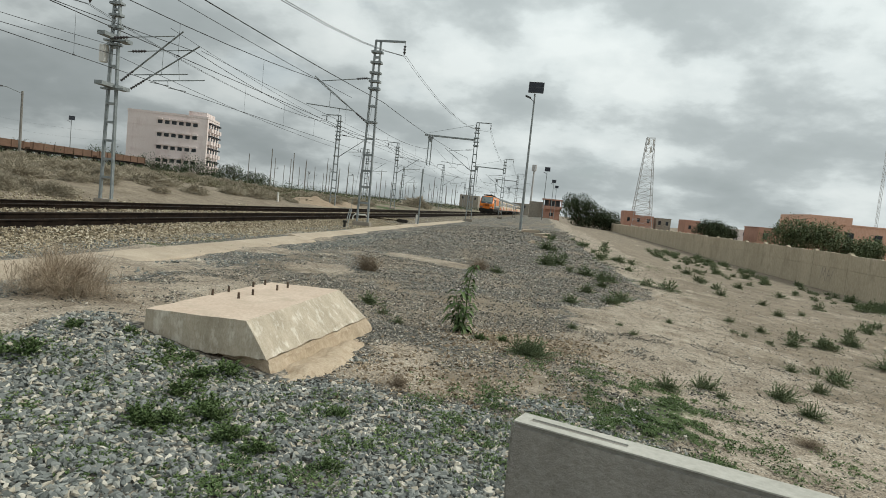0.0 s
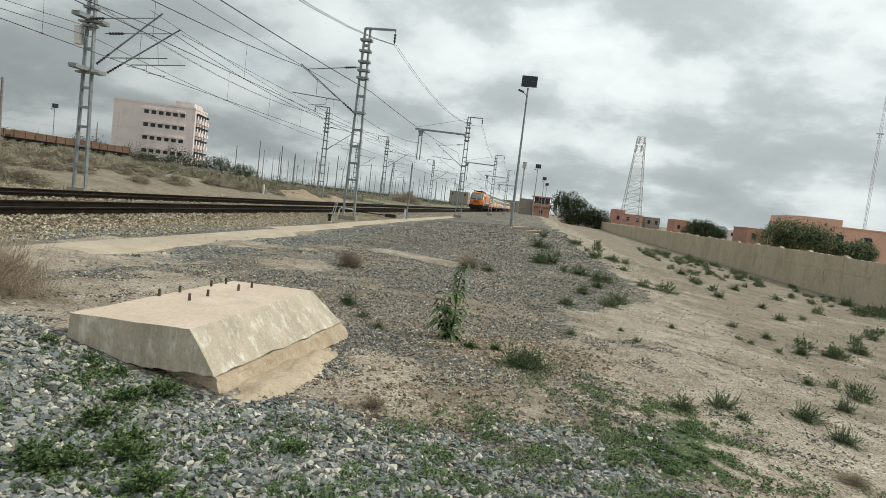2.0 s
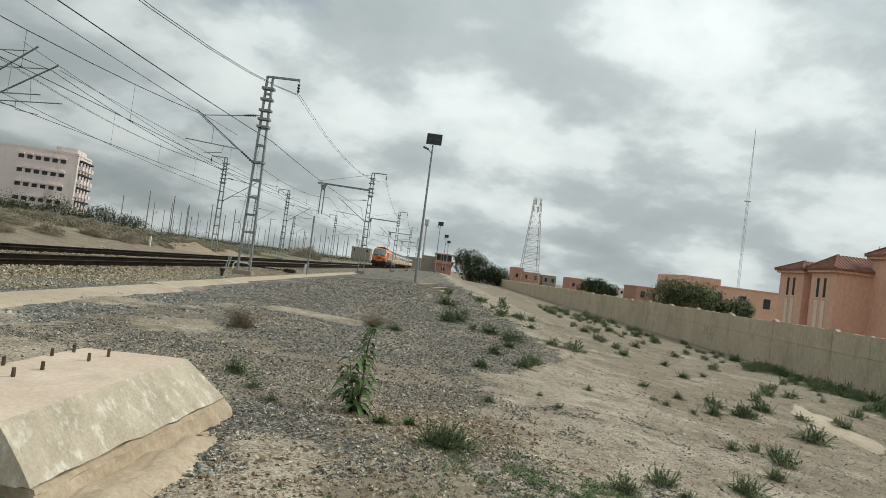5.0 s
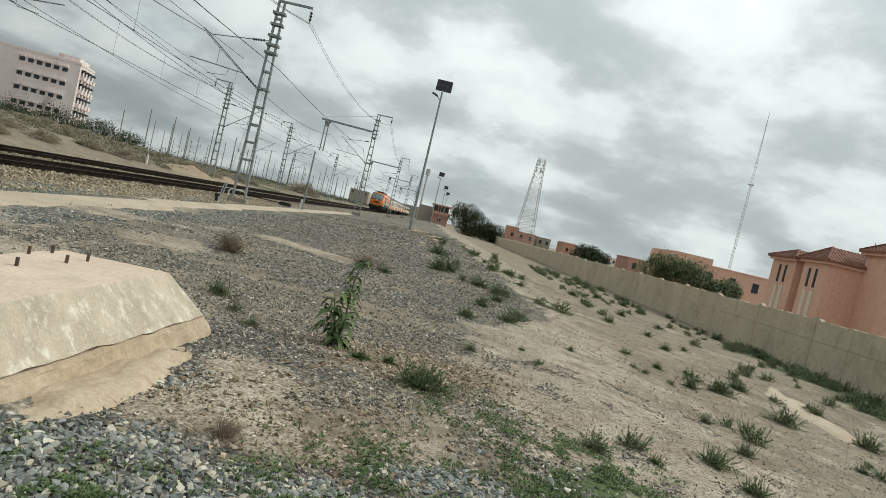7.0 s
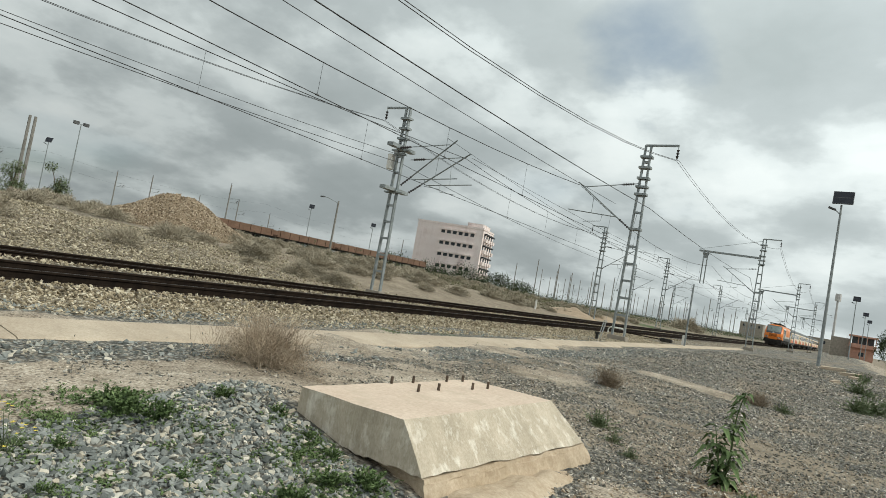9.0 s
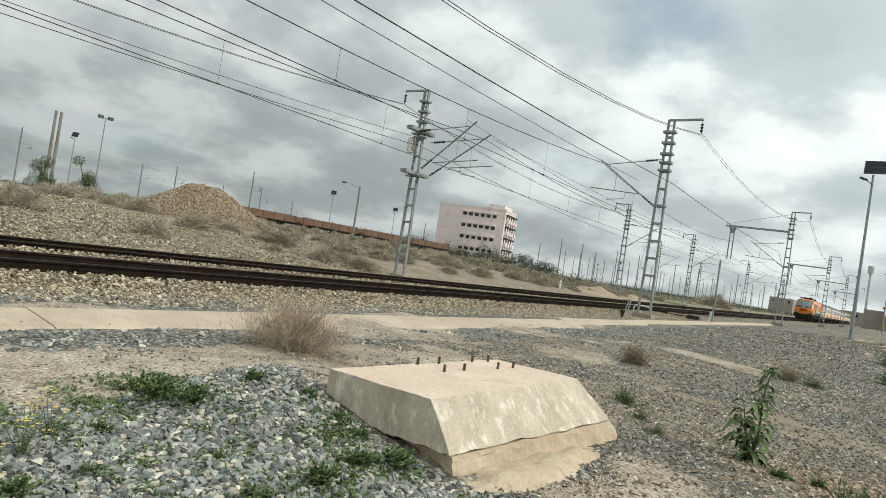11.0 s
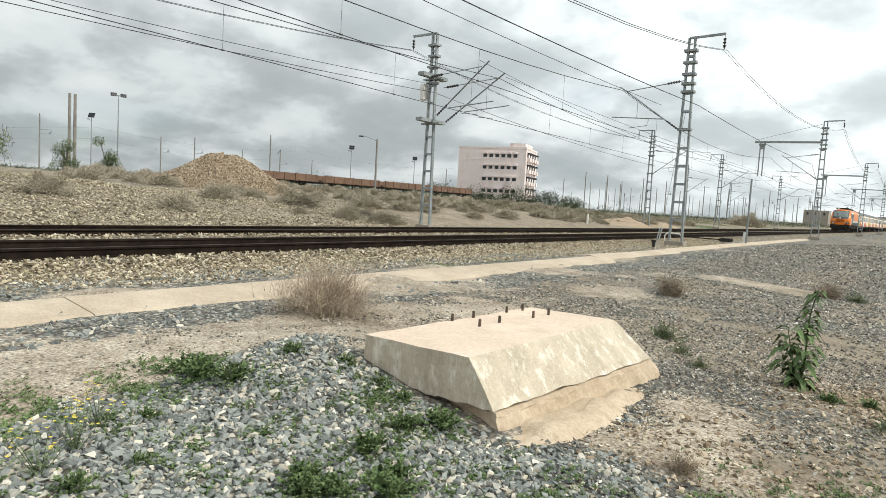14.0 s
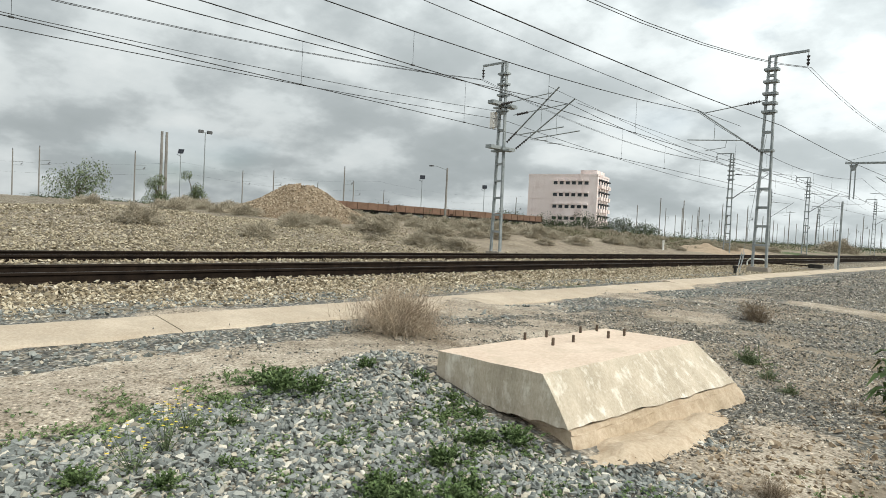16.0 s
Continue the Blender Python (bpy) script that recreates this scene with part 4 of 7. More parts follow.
# ---- concrete mast footing with anchor bolts ----
def footing_block():
    blk = thing("concrete_footing", pose(0, 0, 0), "pale concrete mast footing block with anchor bolts and cracked base", "concrete block")
    top = [(-4.33, 2.47), (-3.37, 2.52), (-3.30, 4.90), (-4.20, 4.84)]
    low = [(-4.34, 2.47), (-3.15, 2.53), (-2.95, 5.02), (-4.26, 4.98)]

    def slab(lo, zl, hi, zh, wob=0.0, bevel=0.012, cuts=5):
        bm = bmesh.new()
        a = [bm.verts.new((*p, zl)) for p in lo]
        b = [bm.verts.new((*p, zh)) for p in hi]
        for i in range(4):
            j = (i + 1) % 4
            bm.faces.new((a[i], a[j], b[j], b[i]))
        bm.faces.new(b)
        bm.faces.new(a[::-1])
        if bevel:
            bmesh.ops.bevel(bm, geom=bm.edges[:], offset=bevel, segments=2, affect="EDGES")
        if wob:
            bmesh.ops.subdivide_edges(bm, edges=[e for e in bm.edges if e.calc_length() > 0.1], cuts=cuts, use_grid_fill=True)
            for v in bm.verts:
                d = noise.noise_vector(v.co * 4.0) * wob + noise.noise_vector(v.co * 13) * wob * 0.4
                v.co += Vector((d.x, d.y, d.z))
        return bm

    def crack(x, y):
        return 0.020 * noise.noise(Vector((x * 2.6, y * 2.6, 7))) + 0.016 * noise.noise(Vector((x * 9, y * 9, 7))) + 0.012 * noise.noise(Vector((x * 23, y * 23, 7)))

    bm = slab(low, -0.42, top, -0.0885, 0.006, 0.0, 30)
    for v in bm.verts:
        if v.co.z < -0.38:
            v.co.z += crack(v.co.x, v.co.y)
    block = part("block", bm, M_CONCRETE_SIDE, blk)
    # upward faces take the lighter colour, with the sunlight painted in
    block.data.materials.append(M_CONCRETE_LIT)
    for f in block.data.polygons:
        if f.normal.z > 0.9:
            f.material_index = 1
    foot = [(-4.1, 2.75), (-3.02, 2.55), (-2.80, 5.10), (-4.0, 5.05)]
    foot_top = [(-4.1, 2.70), (-3.138, 2.545), (-2.938, 5.025), (-4.0, 4.95)]
    bm = slab(foot, -0.72, foot_top, -0.427, 0.010, 0.0, 30)
    for v in bm.verts:
        if v.co.z > -0.46:
            v.co.z += crack(v.co.x, v.co.y) - 0.004
        else:
            d = noise.noise_vector(v.co * 6.0) * 0.03
            v.co += Vector((d.x, d.y, 0))
    part("crumbled_base", bm, M_PLINTH, blk, "crumbling sandy cement base below a crack")
    pts = ((-4.25, 3.49), (-4.22, 3.78), (-3.95, 3.49), (-3.93, 3.78), (-4.18, 4.30), (-4.15, 4.56), (-3.87, 4.29), (-3.86, 4.58))
    for x, y in pts:
        bm = bmesh.new()
        beam(bm, (x, y, -0.12), (x, y, -0.022), 0.026, n=8)
        for q in range(4):
            beam(bm, (x, y, -0.08 + 0.016 * q), (x, y, -0.072 + 0.013 * q), 0.030, n=8)
        part("anchor_bolt", bm, M_BOLT, blk, "rusty threaded anchor bolt")


footing_block()

mud = bmesh.new()
bmesh.ops.create_grid(mud, x_segments=34, y_segments=60, size=0.5)
for v in mud.verts:
    q = Vector((v.co.x * 2, v.co.y * 2))
    r = max(0.0, 1 - q.length ** 2 + 0.35 * noise.noise(Vector((v.co.x * 3, v.co.y * 7, 3))) + 0.12 * noise.noise(Vector((v.co.x * 14, v.co.y * 30, 3))))
    x, y = -2.90 + v.co.x * 0.70, 3.45 + v.co.y * 2.7
    v.co = Vector((x, y, ground_z(x, y) - 0.06 + 0.12 * r * (1.0 + 0.4 * noise.noise(Vector((x * 4, y * 4, 0))))))
tagged(part("mud_apron", mud, M_PLINTH, smooth=True), "smooth dried mud washed out beside the concrete footing", "dried mud", kind="stuff")


# ---- cast concrete channel piece at the start ----
def channel_piece():
    c = thing("concrete_channel_piece", pose(-0.862, -1.416, 0, 0, 0, -20.4), "precast pale concrete slab on edge with a slot in its top", "concrete slab")
    zt, zb = 0.708, -0.75
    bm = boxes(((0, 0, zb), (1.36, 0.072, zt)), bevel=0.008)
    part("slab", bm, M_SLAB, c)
    # top pieces are paler and less bumpy than the slab, left open at the slot
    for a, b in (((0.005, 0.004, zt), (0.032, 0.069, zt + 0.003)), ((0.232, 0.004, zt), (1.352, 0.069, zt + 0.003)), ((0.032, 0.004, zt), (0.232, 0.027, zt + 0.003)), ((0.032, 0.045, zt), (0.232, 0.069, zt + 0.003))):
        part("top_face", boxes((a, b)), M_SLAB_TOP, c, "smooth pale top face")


channel_piece()


# ---- boundary wall ----
def wall_x(y):
    return 15.05 + 0.0165 * y


def boundary_wall():
    w = thing("wall_east", None, "long grey-brown rendered boundary wall with chipped top and lumps at the joints", "boundary wall", kind="structure")
    pk = random.Random(11)
    y, bay, step = -30.7, 0, 0.0
    while y < 262:
        n = 2.3
        if bay % 2 == 0:
            step = pk.uniform(-0.04, 0.04)
        wide = 0.014 if bay % 2 else 0.005
        start = 0.005 if bay % 2 else 0.014
        zb, zt = -2.0, 0.64 - 0.0012 * y + step
        zm = -0.25 + pk.uniform(-0.02, 0.02)
        for a, c, t in ((zb, zm - 0.005, 0.22), (zm + 0.005, zt, 0.21)):
            b = bmesh.new()
            tops = [(0, 0)] + ([(f, h) for f, h in ((0.05, 0.11), (0.09, 0.04), (0.13, 0.0), (0.3, 0.0), (0.5, 0.0), (0.72, 0.0), (0.88, 0.0), (0.92, 0.05), (0.96, 0.10))] if c == zt else []) + [(1, 0)]
            lumpy = pk.random()
            lo, hi, back_lo, back_hi = [], [], [], []
            for f, h in tops:
                yy = y + start + (n - start - wide) * f
                top = c
                if c == zt:
                    side = (0.0 if f < 0.5 else 1.0) if bay % 2 else (1.0 if f < 0.5 else 0.0)
                    top += (0.10 if f in (0, 1) else 0.8 * h) * (1.0 if side else 0.35 * lumpy) + pk.uniform(-0.022, 0.016)
                o = 0.008 if c == zt else 0.0
                lo.append(b.verts.new((wall_x(yy) + o, yy, a)))
                hi.append(b.verts.new((wall_x(yy) + o, yy, top)))
                back_lo.append(b.verts.new((wall_x(yy) + t, yy, a)))
                back_hi.append(b.verts.new((wall_x(yy) + t, yy, top)))
            for k in range(len(tops) - 1):
                for q, r in ((lo, hi), (back_hi, back_lo), (hi, back_hi)):
                    b.faces.new((q[k], q[k + 1], r[k + 1], r[k]))
            b.faces.new((lo[0], hi[0], back_hi[0], back_lo[0]))
            b.faces.new((lo[-1], back_lo[-1], back_hi[-1], hi[-1]))
            bmesh.ops.recalc_face_normals(b, faces=b.faces[:])
            part("wall_panel", b, M_WALL, w)
        y += n
        bay += 1


boundary_wall()


def wall_scrawl(y0, z0):
    """Faded spray strokes that cannot be read."""
    b = bmesh.new()
    for u, v, du, dv in ((0.0, 0.0, 0.12, 0.75), (0.12, 0.75, 0.22, -0.5), (0.34, 0.25, 0.2, 0.5), (0.54, 0.75, 0.1, -0.8), (0.8, 0.0, 0.2, 0.7), (1.0, 0.7, 0.25, -0.75), (0.85, 0.3, 0.35, 0.02), (1.3, 0.1, 0.25, 0.55)):
        ya, yb = y0 - u, y0 - u - du
        beam(b, (wall_x(ya) - 0.004, ya, z0 + v), (wall_x(yb) - 0.004, yb, z0 + v + dv), 0.05, 0.05)
    for p in b.verts:
        p.co.x = wall_x(p.co.y) + (0.003 if p.co.x > wall_x(p.co.y) - 0.004 else -0.004)
    tagged(part("wall_marking", b, M_SLEEPER), "faded grey spray strokes on the wall", "graffiti")


wall_scrawl(36.9, -1.05)


# ---- flats far beyond the tracks ----
def apartment_building():
    tx, rx = Vector((0.86, 0.51, 0)), Vector((-0.51, 0.86, 0))
    c15, s15 = math.cos(radians(15)), math.sin(radians(15))
    u, v = tx * c15 - rx * s15, rx * c15 + tx * s15
    org = Vector((-106.0, 140.0, 0.0))
    m = Matrix(((u.x, v.x, 0, org.x), (u.y, v.y, 0, org.y), (0, 0, 1, 0.0), (0, 0, 0, 1)))
    house = thing("apartment_building", m, "pale pink five-storey apartment building with small dark windows", "building")
    L, D, H = 19.4, 12.0, 16.5
    part("wall", boxes(((0, 0, -1), (L, D, H))), M_PINK_PALE, house)
    part("parapet", boxes(((-0.1, -0.1, H), (L + 0.1, 0.15, H + 0.5)), ((L - 0.15, 0.15, H), (L + 0.1, D, H + 0.5))), M_PINK_PALE, house)
    part("stair_head", boxes(((L * 0.74, 1, H), (L - 0.6, D - 3, H + 1.6))), M_PINK_PALE, house)
    for r in range(5):
        z0 = 1.35 + r * 3.2
        part("string_course", boxes(((0.0, -0.06, z0 - 0.75), (L * 0.36, 0.0, z0 - 0.6))), M_PINK_PALE, house)
        for c in range(6):
            x0 = L * 0.375 + c * 1.72
            win = part("window", boxes(((x0, -0.03, z0), (x0 + 1.1, 0.1, z0 + 0.85))), M_GLASS, house)
            part("awning", boxes(((x0 - 0.1, -0.55, z0 + 0.95), (x0 + 1.2, 0, z0 + 1.35))), M_PINK_PALE, win)
        for c in range(4):
            y0 = 1.2 + c * 2.7
            part("balcony", boxes(((L, y0, z0 - 0.9), (L + 0.9, y0 + 1.7, z0 + 0.1))), M_PINK_PALE, house)
            part("window", boxes(((L - 0.1, y0 + 0.2, z0 + 0.1), (L + 0.03, y0 + 1.5, z0 + 1.5))), M_GLASS, house)
            part("shade", boxes(((L + 0.03, y0, z0 + 1.1), (L + 0.8, y0 + 1.7, z0 + 1.5))), M_DARK, house)


apartment_building()


# ---- villas behind the boundary wall ----
def hip_roof(bm, x0, x1, y0, y1, ze, zr, over=0.35, ridge=0.5):
    """A hipped roof over a rectangle; ridge: share of the longer side taken by the ridge, 0 for a pyramid."""
    x0, x1, y0, y1 = x0 - over, x1 + over, y0 - over, y1 + over
    cx, cy = (x0 + x1) / 2, (y0 + y1) / 2
    if x1 - x0 > y1 - y0:
        h = (x1 - x0) * ridge / 2
        r = [(cx - h, cy), (cx + h, cy)]
    else:
        h = (y1 - y0) * ridge / 2
        r = [(cx, cy - h), (cx, cy + h)]
    c = [bm.verts.new((*p, ze)) for p in ((x0, y0), (x1, y0), (x1, y1), (x0, y1))]
    d = [bm.verts.new((*p, ze - 0.12)) for p in ((x0, y0), (x1, y0), (x1, y1), (x0, y1))]
    t = [bm.verts.new((*p, zr)) for p in r]
    if x1 - x0 > y1 - y0:
        fs = ((c[0], c[1], t[1], t[0]), (c[2], c[3], t[0], t[1]), (c[1], c[2], t[1]), (c[3], c[0], t[0]))
    else:
        fs = ((c[1], c[2], t[1], t[0]), (c[3], c[0], t[0], t[1]), (c[0], c[1], t[0]), (c[2], c[3], t[1]))
    for f in fs:
        bm.faces.new(f)
    for i in range(4):
        j = (i + 1) % 4
        bm.faces.new((d[i], d[j], c[j], c[i]))
    bm.faces.new(d[::-1])
    bmesh.ops.remove_doubles(bm, verts=bm.verts[:], dist=0.02)
    bmesh.ops.recalc_face_normals(bm, faces=bm.faces[:])
    return [Vector((*p, ze)) for p in ((x0, y0), (x1, y0), (x1, y1), (x0, y1))], [Vector((*p, zr)) for p in r]


def tiled_roof(parent, x0, x1, y0, y1, ze, zr, over=0.35, ridge=0.5):
    bm = bmesh.new()
    c, t = hip_roof(bm, x0, x1, y0, y1, ze, zr, over, ridge)
    roof = part("roof", bm, M_TILE, parent, "red tiled hipped roof")
    # barrel tile ridges down the two faces that can be seen, and cappings along the hips
    b = bmesh.new()
    wide = x1 - x0 > y1 - y0
    south = (c[0], c[1], t[1] if wide else t[0], t[0])
    west = (c[3], c[0], t[0], t[0] if wide else t[1])
    for e0, e1, r1, r0 in (south, west):
        n = max(4, int((e1 - e0).length / 0.26))
        for k in range(n + 1):
            f = k / n
            foot = e0.lerp(e1, f)
            # the tile run goes straight up the slope until it meets ridge or hip
            up = (r0 + r1) / 2 - (e0 + e1) / 2
            along = (e1 - e0).normalized()
            up = up - along * up.dot(along)
            s0, s1 = (r0 - e0).dot(along), (e1 - r1).dot(along)
            d0, d1 = (foot - e0).length, (e1 - foot).length
            g = min(1.0, d0 / max(s0, 0.01), d1 / max(s1, 0.01))
            if g > 0.05:
                beam(b, foot + Vector((0, 0, 0.01)), foot + up * g + Vector((0, 0, 0.01)), 0.10, 0.035)
    for a, q in ((c[0], t[0]), (c[1], t[1] if wide else t[0]), (c[3], t[0] if wide else t[1])):
        beam(b, a + Vector((0, 0, 0.03)), q + Vector((0, 0, 0.03)), 0.16, 0.1)
    tagged(part("tiling", b, M_TILE, roof), kind="stuff")
    part("cornice", boxes(((x0 - over + 0.12, y0 - over + 0.12, ze - 0.3), (x1 + over - 0.12, y1 + over - 0.12, ze - 0.12))), M_PINK, parent)
    return roof


def slit(parent, face, x, y, z0, z1, w=0.28):
    """A narrow window slot on a west (x) or south (y) face."""
    d = 0.10
    if face == "w":
        win = part("slit_window", boxes(((x - 0.012, y - w / 2, z0), (x + d, y + w / 2, z1))), M_DARK, parent)
        part("surround", boxes(((x - 0.05, y - w / 2 - 0.06, z0 - 0.08), (x - 0.002, y + w / 2 + 0.06, z0 - 0.005))), M_CREAM, win)
    else:
        win = part("slit_window", boxes(((x - w / 2, y - 0.012, z0), (x + w / 2, y + d, z1))), M_DARK, parent)
        part("surround", boxes(((x - w / 2 - 0.06, y - 0.05, z0 - 0.08), (x + w / 2 + 0.06, y - 0.002, z0 - 0.005))), M_CREAM, win)
    return win


def villa():
    v = thing("villa", None, "salmon-pink rendered villa with red tiled hip roofs and slit windows", "house")
    zb = -1.8
    part("wall", boxes(((27.0, 46.2, zb), (31.5, 49.4, 4.45))), M_PINK, v)
    part("wall", boxes(((27.0, 42.4, zb), (31.3, 45.2, 4.5))), M_PINK, v)
    part("wall", boxes(((27.9, 45.2, zb), (31.5, 46.2, 4.3))), M_PINK, v)
    part("wall", boxes(((29.5, 38.95, zb), (33.2, 42.4, 5.75))), M_PINK, v)
    part("wall", boxes(((31.5, 42.4, zb), (40, 52, 4.5))), M_PINK, v)
    tiled_roof(v, 27.0, 31.5, 46.2, 49.4, 4.62, 5.35)
    tiled_roof(v, 27.0, 31.3, 42.4, 45.2, 4.68, 5.75)
    tiled_roof(v, 29.5, 33.2, 38.95, 42.4, 5.92, 7.35, 0.4, 0.0)
    for y in (48.2, 47.4, 44.35, 43.55):
        slit(v, "w", 27.0, y, 2.55, 3.95)
        part("cream_band", boxes(((26.96, y - 0.2, zb), (26.998, y + 0.2, 2.3))), M_CREAM, v)
    win = part("window", boxes(((30.75, 38.93, 2.55), (31.95, 39.05, 3.75))), M_GLASS, v)
    part("window_frame", boxes(((30.68, 38.9, 2.48), (32.02, 38.95, 2.55)), ((30.68, 38.9, 3.75), (32.02, 38.95, 3.82)), ((30.68, 38.9, 2.55), (30.75, 38.95, 3.75)),
                               ((31.95, 38.9, 2.55), (32.02, 38.95, 3.75)), ((31.32, 38.9, 2.55), (31.38, 38.95, 3.75))), M_WHITE, win)
    part("cream_band", boxes(((30.8, 38.91, zb), (31.75, 38.948, 2.48))), M_CREAM, v)
    clad = part("clad_wall", boxes(((33.2, 38.3, zb), (35.7, 40, 5.65))), M_CLAD, v, "yellow split-stone clad wall")
    pk = random.Random(3)
    b = bmesh.new()
    z = zb + 1.5
    while z < 5.6:
        x = 33.2
        while x < 35.65:
            w = min(pk.uniform(0.25, 0.6), 35.7 - x)
            box(b, (x + 0.01, 38.3 - pk.uniform(0.02, 0.06), z + 0.008), (x + w - 0.01, 38.32, z + 0.15))
            x += w
        z += 0.16
    tagged(part("cladding_stone", b, M_CLAD, clad), kind="stuff")
    part("window", boxes(((34.75, 38.2, 2.4), (35.35, 38.35, 3.6))), M_GLASS, v)
    for x, y, z0, h in ((31.35, 40.67, 7.35, 0.5), (31, 44, 5.2, 1.6), (36, 45, 4.5, 2.5)):
        b = bmesh.new()
        beam(b, (x, y, z0 - 0.1), (x, y, z0 + h), 0.05, n=6)
        part("rod_aerial", b, M_STEEL, v)


villa()


def flat_villa():
    v = thing("flat_roofed_house", None, "salmon-pink flat-roofed house with tall dark slit windows", "house")
    part("wall", boxes(((26.6, 6.0, -1.8), (36.0, 29.2, 5.7))), M_PINK, v)
    for y in (28.4, 27.45, 26.5, 25.0, 24.05, 23.1, 21.4, 20.4):
        win = slit(v, "w", 26.6, y, 2.75, 4.35, 0.42)
        for q in range(9):
            part("louvre", boxes(((26.578, y - 0.2, 2.80 + 0.17 * q), (26.592, y + 0.2, 2.92 + 0.17 * q))), M_LOUVRE, win)
    b = bmesh.new()
    tube(b, sag_line((26.55, 29.0, 2.2), (26.55, 18.0, 2.4), 0.2), 0.03, 4)
    part("wall_cable", b, M_WIRE, v)
    b = bmesh.new()
    beam(b, (27.2, 28.6, 5.7), (27.2, 28.6, 9.6), 0.05, n=6)
    part("rod_aerial", b, M_STEEL, v)


flat_villa()


def far_house(x0, x1, y0, y1, h, label, mat, tower=0.0):
    v = thing("house", None, label, "house", "houses behind the wall")
    part("wall", boxes(((x0, y0, -1.8), (x1, y1, h))), mat, v)
    part("coping", boxes(((x0 - 0.1, y0 - 0.1, h), (x1 + 0.1, y1 + 0.1, h + 0.14))), mat, v)
    if tower:
        part("upper_storey", boxes(((x0, y0 - 0.05, h), (x0 + (x1 - x0) * 0.38, y1, h + tower)), ), mat, v)
    n = max(2, int((x1 - x0) / 3))
    for k in range(n):
        x = x0 + (k + 0.5) * (x1 - x0) / n
        part("window", boxes(((x - 0.4, y0 - 0.08, h - 2.0), (x + 0.4, y0 + 0.02, h - 0.8))), M_GLASS, v)


far_house(29.5, 41.5, 75, 84, 3.3, "low salmon-pink house behind the boundary wall", M_PINK, 0.9)
far_house(38, 43, 118, 126, 2.6, "low brick-red house beyond the wall", M_BRICK)
far_house(24.0, 33.0, 198, 206, 3.6, "low brick-red house at the tower's foot", M_BRICK, 1.2)
far_house(34.5, 39.0, 202, 208, 3.4, "low grey block beyond the wall", M_SLEEPER)
far_house(44.0, 56.0, 205, 215, 3.0, "low brick-red house at the tower's foot", M_BRICK, 0.9)
far_house(62.0, 80.0, 240, 250, 2.6, "distant low pale house beyond the wall", M_PINK_PALE)
far_house(-16, -8, 300, 310, 5.0, "distant grey-brown house beside the line", M_SLEEPER)
far_house(-46, -36, 330, 340, 7.0, "distant grey-brown house beside the line", M_SLEEPER)


# ---- signal cabin ----
def signal_cabin():
    k = thing("signal_cabin", pose(1.5, 195, -0.2), "two-storey brick-red signal cabin with a flat overhanging roof", "signal cabin")
    part("ground_floor", boxes(((-2.5, 0, -0.5), (2.7, 4.5, 3.0))), M_BRICK, k)
    part("gallery", boxes(((-2.9, -0.9, 3.0), (3.1, 4.9, 3.2)), ((-2.9, -0.9, 3.2), (3.1, -0.8, 4.0)), ((-2.9, -0.8, 3.2), (-2.8, 4.9, 4.0))), M_BRICK, k)
    part("upper_room", boxes(((-2.3, 0.2, 3.2), (2.5, 4.4, 5.8))), M_DGREY, k)
    for x in (-2.7, -0.9, 1.0, 2.9):
        part("post", boxes(((x - 0.1, -0.7, 3.2), (x + 0.1, -0.5, 5.8))), M_BRICK, k)
    part("roof", boxes(((-3.1, -1.1, 5.8), (3.3, 5.0, 6.2))), M_BRICK, k)
    part("window", boxes(((-0.5, -0.05, 0.9), (0.6, 0.05, 1.9))), M_GLASS, k)
    part("annex", boxes(((-7.0, 1, -0.5), (-2.52, 5, 5.0))), M_SLEEPER, k)


signal_cabin()


# ---- solar street lamps ----
def solar_lamp(x, y, h, z0, turn=0, side=-1):
    lamp = thing("solar_lamp", pose(x, y, z0, 0, 0, turn), "tall grey solar street lamp with tilted panel", "street lamp", "solar lamps")
    b = bmesh.new()
    beam(b, (0, 0, -0.1), (0, 0, h - 0.6), 0.19, n=12, r2=0.55)
    part("pole", b, M_STEEL, lamp)
    b = boxes(((-0.48, -0.02, -0.42), (0.48, 0.02, 0.42)))
    bmesh.ops.transform(b, matrix=pose(0.05, -0.08, h - 0.2, -28, 0, 0), verts=b.verts)
    pan = part("solar_panel", b, M_PANEL, lamp, "dark solar panel")
    b = bmesh.new()
    for q in (-0.49, 0.49):
        box(b, (q - 0.015, -0.03, -0.43), (q + 0.015, 0.03, 0.43))
    for q in (-0.43, 0.0, 0.43):
        box(b, (-0.48, -0.026, q - 0.012), (0.48, 0.026, q + 0.012))
    bmesh.ops.transform(b, matrix=pose(0.05, -0.08, h - 0.2, -28, 0, 0), verts=b.verts)
    part("panel_frame", b, M_DGREY, pan)
    b = bmesh.new()
    tube(b, [(0, 0, h - 1.15), (side * 0.22, -0.05, h - 0.95), (side * 0.3, -0.08, h - 0.92)], 0.05, 6)
    part("bracket", b, M_STEEL, lamp)
    b = boxes(((-0.2, -0.12, -0.05), (0.2, 0.12, 0.05)), bevel=0.02)
    bmesh.ops.transform(b, matrix=pose(side * 0.42, -0.1, h - 0.85, 0, 20, 0), verts=b.verts)
    part("lamp_head", b, M_DGREY, lamp)
    return lamp


lamp = solar_lamp(-2.27, 39.74, 9.75, -0.1)
for x, y in ((-1.0, 115.0), (0.9, 155.0), (2.2, 185.0)):
    copy_thing(lamp, pose(x, y, -0.1))
